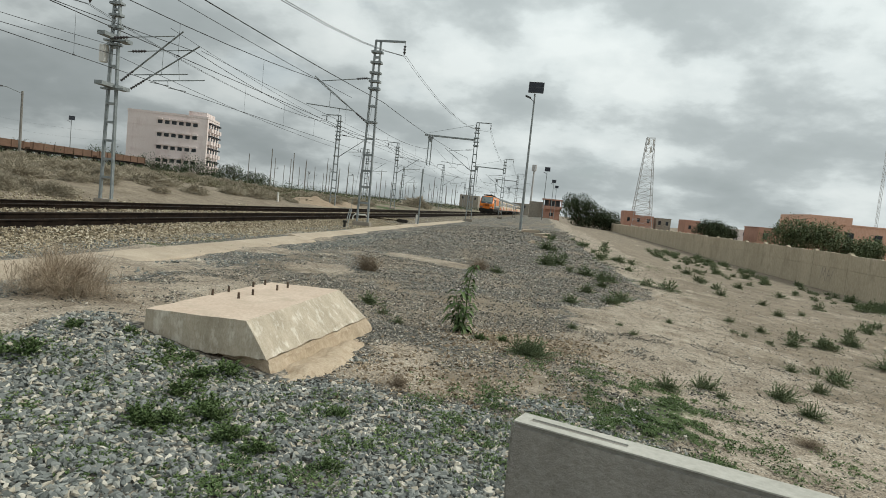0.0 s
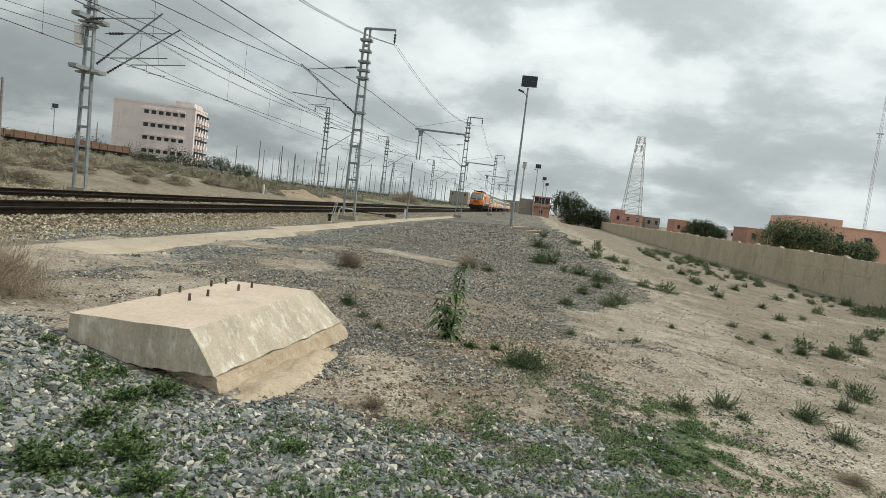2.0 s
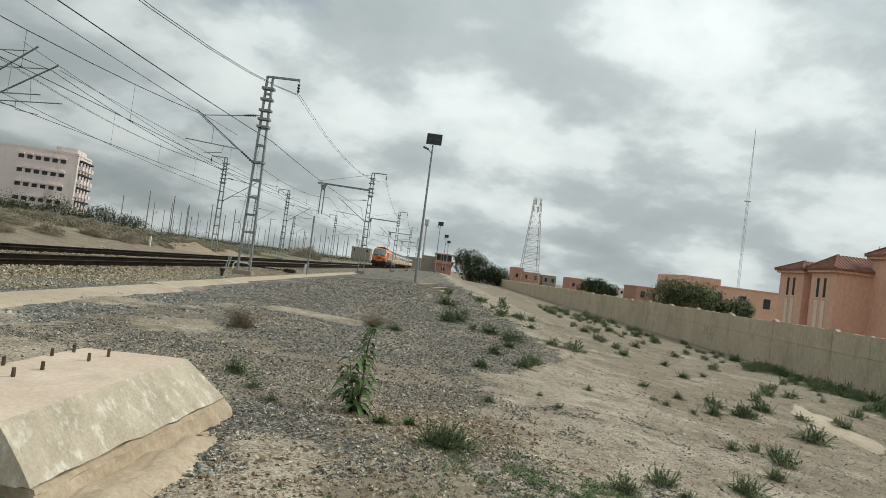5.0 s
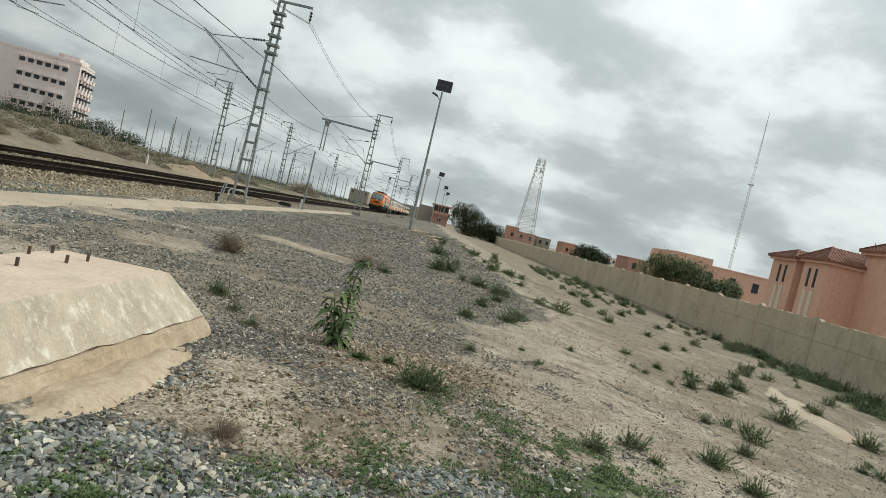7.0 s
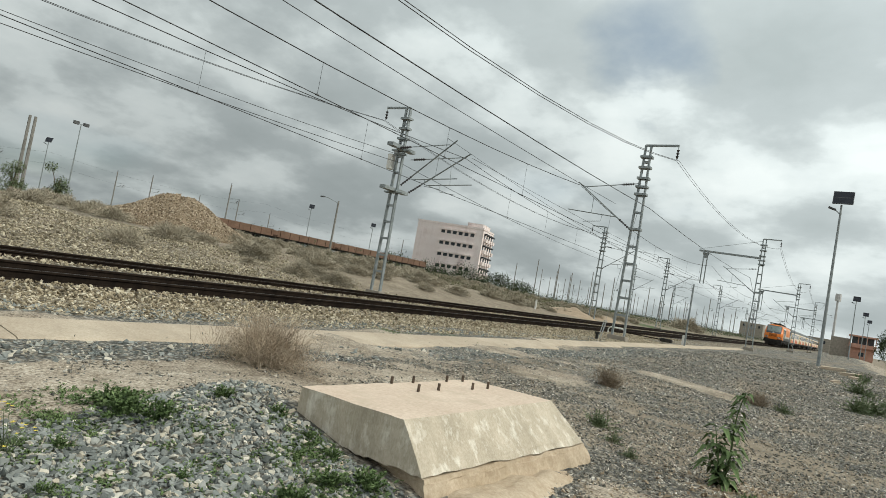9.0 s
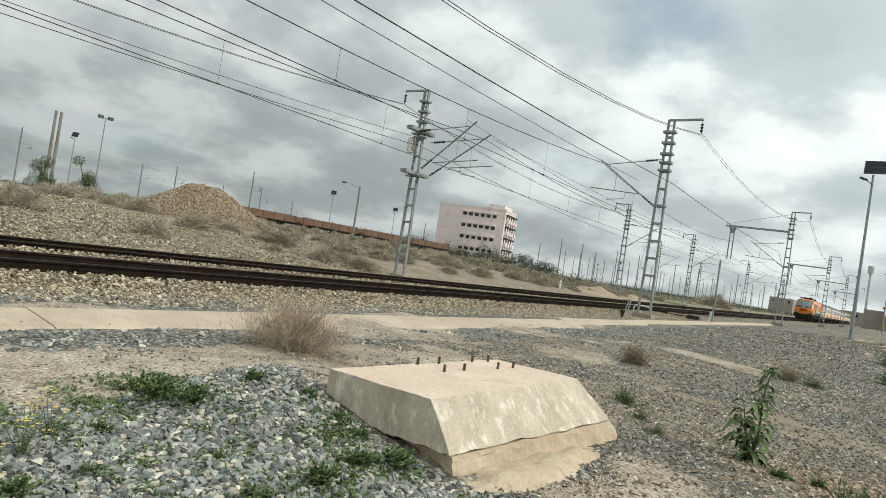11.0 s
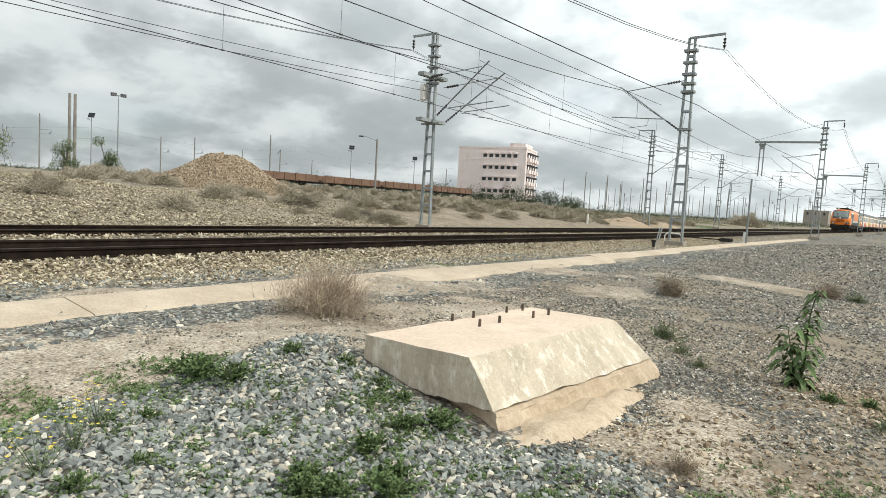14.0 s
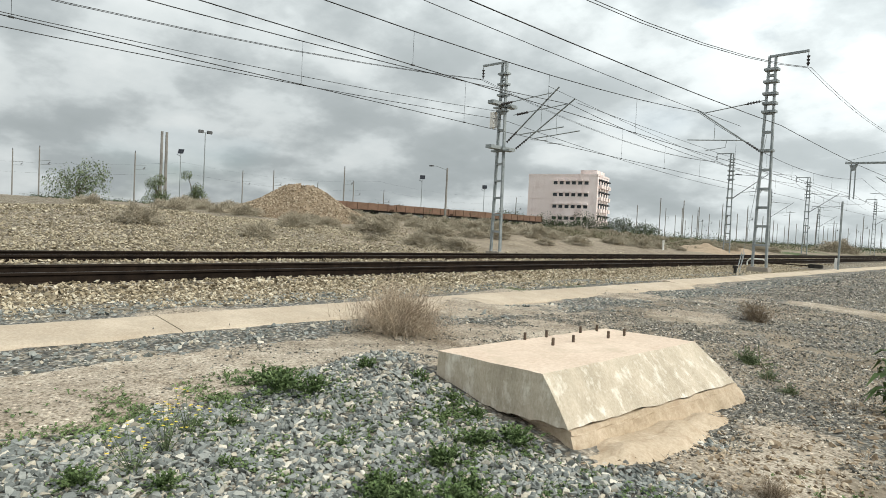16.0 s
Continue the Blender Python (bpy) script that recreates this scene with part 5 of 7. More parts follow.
for az, d in (((-0.923, 0.384), 118), ((-0.725, 0.689), 122), ((-0.652, 0.758), 135)):
    x, y = -0.95 + az[0] * d, -1.0 + az[1] * d
    copy_thing(lamp, pose(x, y, ground_z(x, y) - 0.2, 0, 0, 40))


# ---- telecom tower and guyed antenna ----
def telecom_tower(x, y, z0, w, h):
    t = thing("telecom_tower", pose(x, y, z0), "tall tapering lattice telecom tower with antennas at the top", "telecom tower")

    def at(k, z):
        f = 1 - 0.64 * min(z / (h * 0.95), 1.0)
        return Vector((math.cos(k) * w / 1.4 * f, math.sin(k) * w / 1.4 * f, z))

    cs = [math.pi / 4 + i * math.pi / 2 for i in range(4)]
    for k in cs:
        b = bmesh.new()
        tube(b, [at(k, 0), at(k, h * 0.8), at(k, h)], 0.17, 5)
        part("leg", b, M_TOWER, t)
    n = 15
    for i in range(n):
        z1, z2 = h * i / n, h * (i + 1) / n
        b = bmesh.new()
        for j in range(4):
            p, q = cs[j], cs[(j + 1) % 4]
            tube(b, [at(p, z1), at(q, z2)], 0.075, 4)
            tube(b, [at(q, z1), at(p, z2)], 0.075, 4)
            tube(b, [at(p, z2), at(q, z2)], 0.075, 4)
        part("bracing", b, M_TOWER, t)
    for i in range(6):
        a = i * math.pi / 3
        z = h - 1.2 - (i % 2) * 2.4
        b = boxes(((-0.18, -0.1, -0.9), (0.18, 0.1, 0.9)))
        bmesh.ops.transform(b, matrix=pose(math.cos(a) * 0.95, math.sin(a) * 0.95, z), verts=b.verts)
        part("antenna_panel", b, M_WHITE, t)


telecom_tower(29.5, 200, -1.6, 6.2, 29.6)


def pole_tower(x, y, h):
    t = thing("pole_tower", pose(x, y, -0.3), "distant slim pale telecom pole with a drum head", "telecom pole")
    b = bmesh.new()
    beam(b, (0, 0, 0), (0, 0, h), 0.9, n=10, r2=0.7)
    part("pole", b, M_TOWER, t)
    b = bmesh.new()
    beam(b, (0, 0, h - 2.6), (0, 0, h), 1.9, n=12)
    part("drum_head", b, M_TOWER, t)


pole_tower(-6.6, 262, 21.5)


def guyed_antenna(x, y, h):
    t = thing("antenna_mast", pose(x, y, -1.8), "very tall thin guyed radio antenna mast", "antenna")
    for i in range(3):
        a = i * 2.094
        b = bmesh.new()
        tube(b, [(math.cos(a) * 0.22, math.sin(a) * 0.22, 0), (math.cos(a) * 0.22, math.sin(a) * 0.22, h * 0.62), (0, 0, h)], 0.05, 4)
        part("tube", b, M_TOWER, t)
    for i in range(26):
        z = h * 0.62 * i / 26
        b = bmesh.new()
        for j in range(3):
            a, c = j * 2.094, (j + 1) * 2.094
            tube(b, [(math.cos(a) * 0.22, math.sin(a) * 0.22, z), (math.cos(c) * 0.22, math.sin(c) * 0.22, z + h * 0.62 / 26)], 0.025, 3)
        part("bracing", b, M_TOWER, t)
    part("cross_arm", boxes(((-0.55, -0.06, h * 0.62 - 0.1), (0.55, 0.06, h * 0.62 + 0.1))), M_TOWER, t)


guyed_antenna(52.0, 107.0, 34.8)

# ---- plants ----
def mesh_from(name, verts, faces, mat):
    me = bpy.data.meshes.new(name)
    me.from_pydata([tuple(v) for v in verts], [], faces)
    me.materials.append(mat)
    return me


def add_leaf(vs, fs, p, d, length, width, droop=0.25):
    """A folded pointed leaf of four triangles from p along d."""
    d = d.normalized()
    side = d.cross(Vector((0, 0, 1)))
    side = side.normalized() if side.length > 0.05 else Vector((1, 0, 0))
    up = side.cross(d)
    b = len(vs)
    mid = p + d * length * 0.5 + up * length * 0.06
    tip = p + d * length - Vector((0, 0, droop * length))
    vs += [p, mid + side * width / 2, mid - side * width / 2, tip, mid - up * width * 0.18]
    fs += [(b, b + 1, b + 4), (b, b + 4, b + 2), (b + 1, b + 3, b + 4), (b + 4, b + 3, b + 2)]


def add_twig(vs, fs, pts, w):
    """A thin three-sided twig along points."""
    rings = []
    for k, p in enumerate(pts):
        r = w * (1 - 0.75 * k / (len(pts) - 1))
        b = len(vs)
        vs += [p + Vector((r, 0, 0)), p + Vector((-r * 0.5, r * 0.87, 0)), p + Vector((-r * 0.5, -r * 0.87, 0))]
        rings.append(b)
    for a, b in zip(rings, rings[1:]):
        for i in range(3):
            j = (i + 1) % 3
            fs.append((a + i, a + j, b + j, b + i))


def rand_dir(pk, lift):
    a = pk.uniform(0, 2 * math.pi)
    e = pk.uniform(lift, 1.45)
    return Vector((math.cos(a) * math.cos(e), math.sin(a) * math.cos(e), math.sin(e)))


def weed_mesh(seed, stems, leaves, mat, lift=0.35, leaf=0.11, width=0.035, short=0.32):
    """A low weed about one metre wide and 0.6 high, scaled where it stands."""
    pk, vs, fs = random.Random(seed), [], []
    for _ in range(stems):
        d = rand_dir(pk, lift)
        n = pk.uniform(short, 0.6)
        base = Vector((pk.gauss(0, 0.10), pk.gauss(0, 0.10), -0.03))
        pts = [base + d * n * f + Vector((0, 0, -0.10 * f * f)) for f in (0, 0.35, 0.7, 1.0)]
        add_twig(vs, fs, pts, 0.007)
        for k in range(leaves):
            f = pk.uniform(0.25, 1.0)
            p = base + d * n * f + Vector((0, 0, -0.10 * f * f))
            q = (d + Vector((pk.uniform(-1, 1), pk.uniform(-1, 1), pk.uniform(-0.3, 0.9)))).normalized()
            add_leaf(vs, fs, p, q, leaf * pk.uniform(0.6, 1.3), width)
    return mesh_from("foliage", vs, fs, mat)


def dry_mesh(seed, stems, spread=0.5, h=0.55, mat=M_DRY):
    """A dry tumbleweed of thin branching twigs."""
    pk, vs, fs = random.Random(seed), [], []
    for _ in range(stems):
        d = rand_dir(pk, 0.12)
        n = pk.uniform(0.5, 1.0)
        base = Vector((pk.gauss(0, 0.07), pk.gauss(0, 0.07), -0.02))
        end = Vector((d.x * spread * n, d.y * spread * n, max(d.z * h * n, 0.02)))
        pts = [base + end * f + Vector((pk.gauss(0, 0.012), pk.gauss(0, 0.012), 0.05 * math.sin(f * 3))) for f in (0, 0.25, 0.5, 0.75, 1.0)]
        add_twig(vs, fs, pts, 0.0034)
        for _ in range(5):
            f = pk.uniform(0.3, 0.9)
            p = base + end * f
            q = Vector((pk.gauss(0, 1), pk.gauss(0, 1), pk.gauss(0.3, 0.8))).normalized() * pk.uniform(0.06, 0.2)
            add_twig(vs, fs, [p, p + q * 0.5 + Vector((0, 0, 0.01)), p + q], 0.0022)
    return mesh_from("twigs", vs, fs, mat)


WEEDS = [weed_mesh(20 + k, 120, 24, M_LEAF2, 0.05, 0.055, 0.024, 0.18) for k in range(4)]
FAR_WEEDS = [weed_mesh(30 + k, 46, 11, M_LEAF2, 0.12, 0.10, 0.042) for k in range(4)]
HERBS = [weed_mesh(40 + k, 64, 18, M_LEAF, 0.12, 0.10, 0.055) for k in range(3)]
BROWN_DRIES = [dry_mesh(60 + k, 210, mat=M_BROWN_TWIG) for k in range(3)]


def put_plant(name, me, x, y, s, sz, label, category, group="", sink=0.0):
    ob = new(name, me)
    ob.matrix_basis = pose(x, y, ground_z(x, y) - sink, 0, 0, random.Random(x * 7 + y).uniform(0, 360)) @ Matrix.Diagonal((s, s, sz, 1))
    return tagged(ob, label, category, group)


pk = random.Random(77)
SHRUBS = ((-0.9, 5.08, 0.36), (-0.74, 5.14, 0.36), (-0.82, 5.02, 0.3), (-0.09, 10.43, 0.32), (-0.6, 17.6, 0.55), (0.9, 11.6, 0.42), (1.2, 12.4, 0.4), (0.6, 16.2, 0.5), (1.0, 15.4, 0.45), (-0.54, 23.1, 0.7), (-0.25, 18.3, 0.6), (0.4, 12.8, 0.4), (0.88, 14.2, 0.34), (-1.9, 13.9, 0.3), (-0.14, 7.86, 0.17), (0.75, 8.9, 0.12),
          (0.89, 8.15, 0.16), (1.9, 10.4, 0.15), (0.75, 4.6, 0.26), (1.33, 5.24, 0.27), (1.45, 4.9, 0.17), (2.35, 5.59, 0.34), (2.45, 4.95, 0.28), (3.15, 6.43, 0.24), (4.03, 8.0, 0.26), (3.31, 7.82, 0.18), (6.03, 10.3, 0.46), (6.62, 13.15, 0.44),
          (4.54, 11.05, 0.28), (4.31, 12.23, 0.24), (3.79, 12.88, 0.22), (6.25, 16.7, 0.32), (5.35, 19.4, 0.38), (7.58, 24.9, 0.44), (6.67, 19.3, 0.32), (5.8, 26.6, 0.46), (8.48, 13.1, 0.36), (5.76, 7.9, 0.2),
          (7.57, 10.2, 0.42), (7.47, 8.5, 0.3), (7.43, 9.1, 0.28), (5.39, 6.2, 0.22), (4.67, 5.07, 0.34), (4.37, 4.4, 0.2), (4.16, 5.33, 0.13), (7.29, 7.5, 0.28), (10.3, 11.3, 0.48), (-3.44, 6.97, 0.3), (-2.7, 5.85, 0.14), (-3.05, 6.3, 0.18))
spots = list(SHRUBS)
for k in range(22):
    spots.append((pk.uniform(-0.6, 3.2), pk.uniform(15, 32), pk.uniform(0.25, 0.55)))
for _ in range(150):
    y = pk.uniform(7, 60)
    x = pk.uniform(2.0 + 0.12 * y, 13.6)
    spots.append((x, y, pk.uniform(0.12, 0.34) * (1 + y / 60)))
for _ in range(46):
    spots.append((14.4 - abs(pk.gauss(0, 0.8)), pk.uniform(4, 62), pk.uniform(0.3, 0.6)))
for _ in range(95):
    spots.append((14.3 - abs(pk.gauss(0, 1.3)), pk.uniform(8, 27), pk.uniform(0.28, 0.6)))
for k, (x, y, s) in enumerate(spots):
    put_plant("shrub", (WEEDS if k < len(SHRUBS) else FAR_WEEDS)[pk.randrange(4)], x, y, s * pk.uniform(1.3, 1.8), s * pk.uniform(1.4, 1.8), "small grey-green wild shrub on the sandy slope", "shrub", "shrubs on the slope")
for x, y, s in ((-4.91, 1.44, 0.36), (-4.7, 1.55, 0.3), (-5.2, 1.5, 0.28), (-3.35, 2.22, 0.3), (-3.5, 2.0, 0.26), (-3.42, 1.62, 0.28), (-3.94, 1.25, 0.14), (-3.43, 1.14, 0.25), (-3.1, 1.49, 0.28), (-3.2, 1.15, 0.26), (-4.05, 0.25, 0.2),
                (-4.09, 0.6, 0.14), (-4.3, -0.06, 0.24), (-4.75, 2.1, 0.2), (-3.03, 1.35, 0.3), (-2.75, 1.1, 0.3), (-3.33, 1.03, 0.26), (-2.22, 1.84, 0.2), (-4.35, 2.28, 0.16), (-2.5, 1.0, 0.24), (-1.5, 5.6, 0.2), (-1.2, 5.75, 0.2), (-2.0, 1.0, 0.2),
                (-4.0, 2.3, 0.13), (-3.75, 2.3, 0.15), (-4.64, 0.91, 0.16)):
    put_plant("weed", HERBS[pk.randrange(3)], x, y, s * 1.15, s * 1.0, "low bright green weed growing through the gravel", "weed", "green weeds")
# creeping green cover, in small tufts
vs, fs = [], []
for px, py, r, k in PATCHES:
    for _ in range(int(7600 * r * k) if py < 8 else int(300 * r)):
        x, y = px + pk.gauss(0, r * 0.62), py + pk.gauss(0, r * 0.62)
        if inside_block(x, y):
            continue
        if py < 8 and noise.noise(Vector((x * 3.2, y * 3.2, 15))) + 0.5 * noise.noise(Vector((x * 9, y * 9, 4))) < pk.uniform(-0.12, 0.2):
            continue
        p = Vector((x, y, ground_z(x, y) + (0.016 if y < 3 and x > -2.6 else 0.003)))
        for _ in range(3):
            add_leaf(vs, fs, p, Vector((pk.uniform(-1, 1), pk.uniform(-1, 1), pk.uniform(0.1, 1.1))), pk.uniform(0.016, 0.042), 0.014)
cover = new("ground_cover", mesh_from("ground_cover", vs, fs, M_LEAF))
tagged(cover, "creeping green weeds between the stones", "weeds", kind="stuff")
# thin yellow-flowered weeds at the gravel's edge
def flower_weed(x, y, h, seed):
    q = random.Random(seed)
    t = thing("flower_weed", pose(x, y, ground_z(x, y)), "thin straggly weed with small yellow flowers", "weed", "flowering weeds")
    va, fa, vb, fb = [], [], [], []
    for _ in range(9):
        top = Vector((q.gauss(0, 0.10), q.gauss(0, 0.10), h * q.uniform(0.5, 1.0)))
        pts = [top * f + Vector((0, 0, -0.02)) for f in (0, 0.4, 0.75, 1.0)]
        add_twig(va, fa, pts, 0.004)
        for _ in range(9):
            add_leaf(va, fa, top * q.uniform(0.1, 0.9), Vector((q.gauss(0, 1), q.gauss(0, 1), 0.4)), q.uniform(0.03, 0.06), 0.016)
        for _ in range(2):
            c = top * q.uniform(0.75, 1.02) + Vector((q.gauss(0, 0.02), q.gauss(0, 0.02), 0.01))
            for k in range(4):
                add_leaf(vb, fb, c, Vector((math.cos(k * 1.57), math.sin(k * 1.57), 0.3)), 0.013, 0.010, 0.0)
    for name, v, f, m in (("foliage", va, fa, M_LEAF2), ("blossom", vb, fb, M_FLOWER)):
        o = tagged(new(name, mesh_from(name, v, f, m)), kind="stuff")
        o.parent = t


for k, (x, y, h) in enumerate(((-4.45, 0.42, 0.34), (-4.62, 0.62, 0.28), (-4.3, 0.2, 0.26))):
    flower_weed(x, y, h, 700 + k)
# dry grass tufts
vs, fs = [], []
for _ in range(1500):
    x, y = pk.uniform(-6.5, 9), pk.uniform(0, 16)
    if inside_block(x, y) or cover_at(x, y)[3] + 0.3 * pk.random() < 0.3:
        continue
    z = ground_z(x, y)
    for _ in range(5):
        q = Vector((pk.gauss(0, 0.05), pk.gauss(0, 0.05), pk.uniform(0.03, 0.10)))
        p = Vector((x + pk.gauss(0, 0.02), y + pk.gauss(0, 0.02), z))
        add_twig(vs, fs, [p, p + q * 0.6, p + q], 0.002)
tagged(new("dry_grass", mesh_from("dry_grass", vs, fs, M_DRY)), "short dry grass tufts on the bare soil", "dry grass", kind="stuff")

put_plant("tumbleweed", dry_mesh(91, 760, 0.74, 0.5), -6.46, 3.96, 1.35, 1.35, "large dry brown tumbleweed bush beside the kerb", "dry bush")
for x, y, s, z in ((-4.5, 10.5, 1.0, 0.85), (-2.4, 14.1, 1.0, 0.7), (1.9, 3.6, 0.5, 0.2), (-2.0, 2.9, 0.35, 0.25)):
    put_plant("dry_bush", BROWN_DRIES[pk.randrange(3)], x, y, s, z, "dry brown leafless bush on the gravel", "dry bush", "dry bushes")
M_SCRUB_DRY = worn("dry_scrub", (0.27, 0.235, 0.175), (0.43, 0.38, 0.295), 2, 20, 0.98, bump=0, island=0.12)


def scrub_mesh(seed, n=3600):
    """A rounded dry scrub bush of fine slivers of twig and leaf."""
    q, vs, fs = random.Random(seed), [], []
    for _ in range(n):
        d = rand_dir(q, 0.0)
        r = 0.5 * q.uniform(0.3, 1.0) ** 0.6 * (0.8 + 0.4 * noise.noise(d * 2.2 + Vector((seed, 0, 0))))
        p = Vector((d.x * r, d.y * r, d.z * r * 0.9 - 0.02))
        e = (d + Vector((q.gauss(0, 0.6), q.gauss(0, 0.6), q.gauss(0, 0.6)))).normalized() * q.uniform(0.06, 0.14)
        w = Vector((q.gauss(0, 1), q.gauss(0, 1), q.gauss(0, 1))).normalized() * 0.006
        k = len(vs)
        vs += [p - w, p + w, p + e]
        fs.append((k, k + 1, k + 2))
    return mesh_from("foliage", vs, fs, M_SCRUB_DRY)


SCRUBS = [scrub_mesh(k) for k in range(3)]
for x, y, s in ((-26.4, 8.0, 2.2), (-24.5, 12.0, 2.1), (-23.0, 19.8, 2.0), (-24.5, 21.5, 1.8), (-33, 12, 2.4), (-36, 9, 2.2), (-29.5, 17.0, 2.6), (-52, 22, 3.2), (-55, 26, 2.8), (-50, 30, 2.6), (-60, 24, 3.4), (-28.0, 26, 2.6), (-30.5, 28, 2.4), (-26.5, 30.5, 2.6)):
    put_plant("scrub_bush", SCRUBS[pk.randrange(3)], x, y, s, s * 0.75, "rounded dry grey-brown scrub bush beyond the tracks", "bush", "scrub bushes")
for _ in range(250):
    y = pk.uniform(17, 85)
    x = pk.uniform(-52, -22.2)
    s = pk.uniform(1.1, 3.0)
    put_plant("scrub_bush", SCRUBS[pk.randrange(3)], x, y, s, s * 0.6, "rounded dry grey-brown scrub bush beyond the tracks", "bush", "scrub bushes")


# ---- the tall weed ----
def tall_weed(x, y, h):
    t = thing("tall_weed", pose(x, y, ground_z(x, y) - 0.03), "tall leafy dark green weed in the gravel", "weed")
    q = random.Random(5)
    b = bmesh.new()
    stem = [Vector((0.02 * math.sin(k * 0.8) + 0.012 * k, 0.01 * k, h * k / 8)) for k in range(9)]
    tube(b, stem, 0.028, 6, 0.3)
    part("stem", b, M_LEAF, t)
    b = bmesh.new()
    tube(b, [Vector((0, 0, 0.1)), Vector((-0.08, 0.02, 0.4)), Vector((-0.12, 0.0, 0.62))], 0.018, 5, 0.4)
    part("side_stem", b, M_LEAF, t)
    vs, fs = [], []
    for k in range(170):
        f = q.uniform(0.04, 1.0) ** 1.15
        i = min(int(f * 8), 7)
        p = stem[i].lerp(stem[i + 1], f * 8 - i)
        if q.random() < 0.3:
            p = Vector((-0.10, 0.01, q.uniform(0.15, 0.62)))
        a = q.uniform(0, 2 * math.pi)
        add_leaf(vs, fs, p, Vector((math.cos(a), math.sin(a), q.uniform(-0.35, 0.6))), (0.24 - 0.12 * f) * q.uniform(0.6, 1.15), 0.085 - 0.045 * f, 0.45)
    o = new("leaves", mesh_from("leaves", vs, fs, M_LEAF))
    o.parent = t


tall_weed(-1.81, 5.9, 1.0)


# ---- trees ----
def tree(x, y, h, w, seed, label, mat=M_TREE, n=5200, leaf=0.32, z0=None, trunk=0.25, low=0.42):
    t = thing("tree", pose(x, y, (ground_z(x, y) if z0 is None else z0) - 0.1), label, "tree", "trees")
    q = random.Random(seed)
    b = bmesh.new()
    tube(b, [Vector((0, 0, 0)), Vector((0.1, 0, h * 0.25)), Vector((0.0, 0.1, h * 0.55))], 0.07 * h ** 0.9, 7, 0.5)
    clumps = []
    for k in range(9):
        a = k * 2.4 + q.uniform(-0.5, 0.5)
        r = w / 2 * q.uniform(0.25, 0.72)
        c = Vector((math.cos(a) * r, math.sin(a) * r, h * q.uniform(low, 0.82)))
        clumps.append((c, w * q.uniform(0.22, 0.32)))
        tube(b, [Vector((0, 0, h * q.uniform(trunk, trunk + 0.2))), c * 0.6 + Vector((0, 0, h * 0.15)), c], 0.03 * h ** 0.9, 5, 0.3)
    part("trunk", b, M_BARK, t)
    vs, fs = [], []
    for _ in range(n):
        c, r = clumps[q.randrange(len(clumps))]
        d = Vector((q.gauss(0, 1), q.gauss(0, 1), q.gauss(0, 0.8))).normalized()
        p = c + d * r * q.uniform(0.55, 1.05)
        add_leaf(vs, fs, p, Vector((q.gauss(0, 1), q.gauss(0, 1), q.gauss(0, 0.7))), leaf * q.uniform(0.6, 1.2), leaf * 0.45)
    o = new("crown", mesh_from("crown", vs, fs, mat))
    o.parent = t
    return t


tree(8.6, 172, 8.4, 9.5, 1, "dark dense tree beside the signal cabin", n=6500, leaf=0.6, trunk=0.02, low=0.12)
tree(15.5, 174, 6.4, 9.5, 2, "dark dense tree beside the signal cabin", n=6500, leaf=0.6, trunk=0.02, low=0.12)
tree(30, 120, 4.6, 6.0, 3, "dark low tree behind the boundary wall", leaf=0.4)
tree(33, 122, 4.0, 6.0, 4, "dark low tree behind the boundary wall", leaf=0.4)
tree(20.6, 55.5, 4.7, 4.4, 5, "grey-green tree behind the boundary wall", M_LEAF2, leaf=0.26)
tree(22.9, 54.5, 4.4, 4.2, 6, "grey-green tree behind the boundary wall", M_LEAF2, leaf=0.26)
tree(25.5, 53.5, 3.4, 4.0, 7, "grey-green tree behind the boundary wall", M_LEAF2, leaf=0.26)
tree(-88, 22.5, 4.6, 7.5, 8, "feathery grey-green tree on the far bank", M_LEAF2, 3200, 0.34, trunk=0.06, low=0.2)
tree(-86, 31.5, 4.6, 3.4, 9, "small grey-green tree on the far bank", M_LEAF2, 2400, 0.28, trunk=0.04, low=0.1)
tree(-84, 35.6, 5.2, 3.2, 10, "small grey-green tree on the far bank", M_LEAF2, 2400, 0.28, trunk=0.04, low=0.1)
for k in range(26):
    f = k / 25
    d = 150 + 20 * pk.random()
    a = radians(52 - 26 * f)
    x, y = -1 - d * math.sin(a), -1 + d * math.cos(a)
    tree(x, y, pk.uniform(3.2, 6.0), pk.uniform(5, 8), 30 + k, "dark tree far beyond the tracks", n=1100, leaf=0.5, trunk=0.05, low=0.15)
put_plant("scrub_dome", SCRUBS[0], -24.5, 112, 7.5, 5.0, "large dark brown dome of scrub beyond the tracks", "bush")
# far scrub line
vs, fs = [], []
for _ in range(15000):
    a = radians(pk.uniform(-4, 78))
    d = pk.uniform(90, 320) if a > 0.35 else pk.uniform(150, 420)
    x, y = -1 - d * math.sin(a), -1 + d * math.cos(a)
    if x > -24:
        continue
    base = ground_z(x, y)
    if a > 1.0 and pk.random() < 0.6:
        continue
    hgt = (1.2 if a < 0.9 else 0.6) * (0.4 + abs(noise.noise(Vector((x * 0.06, y * 0.06, 0)))) * 2.2)
    for _ in range(9):
        p = Vector((x + pk.gauss(0, 0.6), y + pk.gauss(0, 0.6), base + hgt * pk.random() ** 3.0))
        add_leaf(vs, fs, p, Vector((pk.gauss(0, 1), pk.gauss(0, 1), pk.gauss(0.3, 0.7))), pk.uniform(0.2, 0.42), 0.16)
tagged(new("far_scrub", mesh_from("far_scrub", vs, fs, M_TREE)), "dark line of scrub and low trees on the horizon", "scrub", kind="stuff")

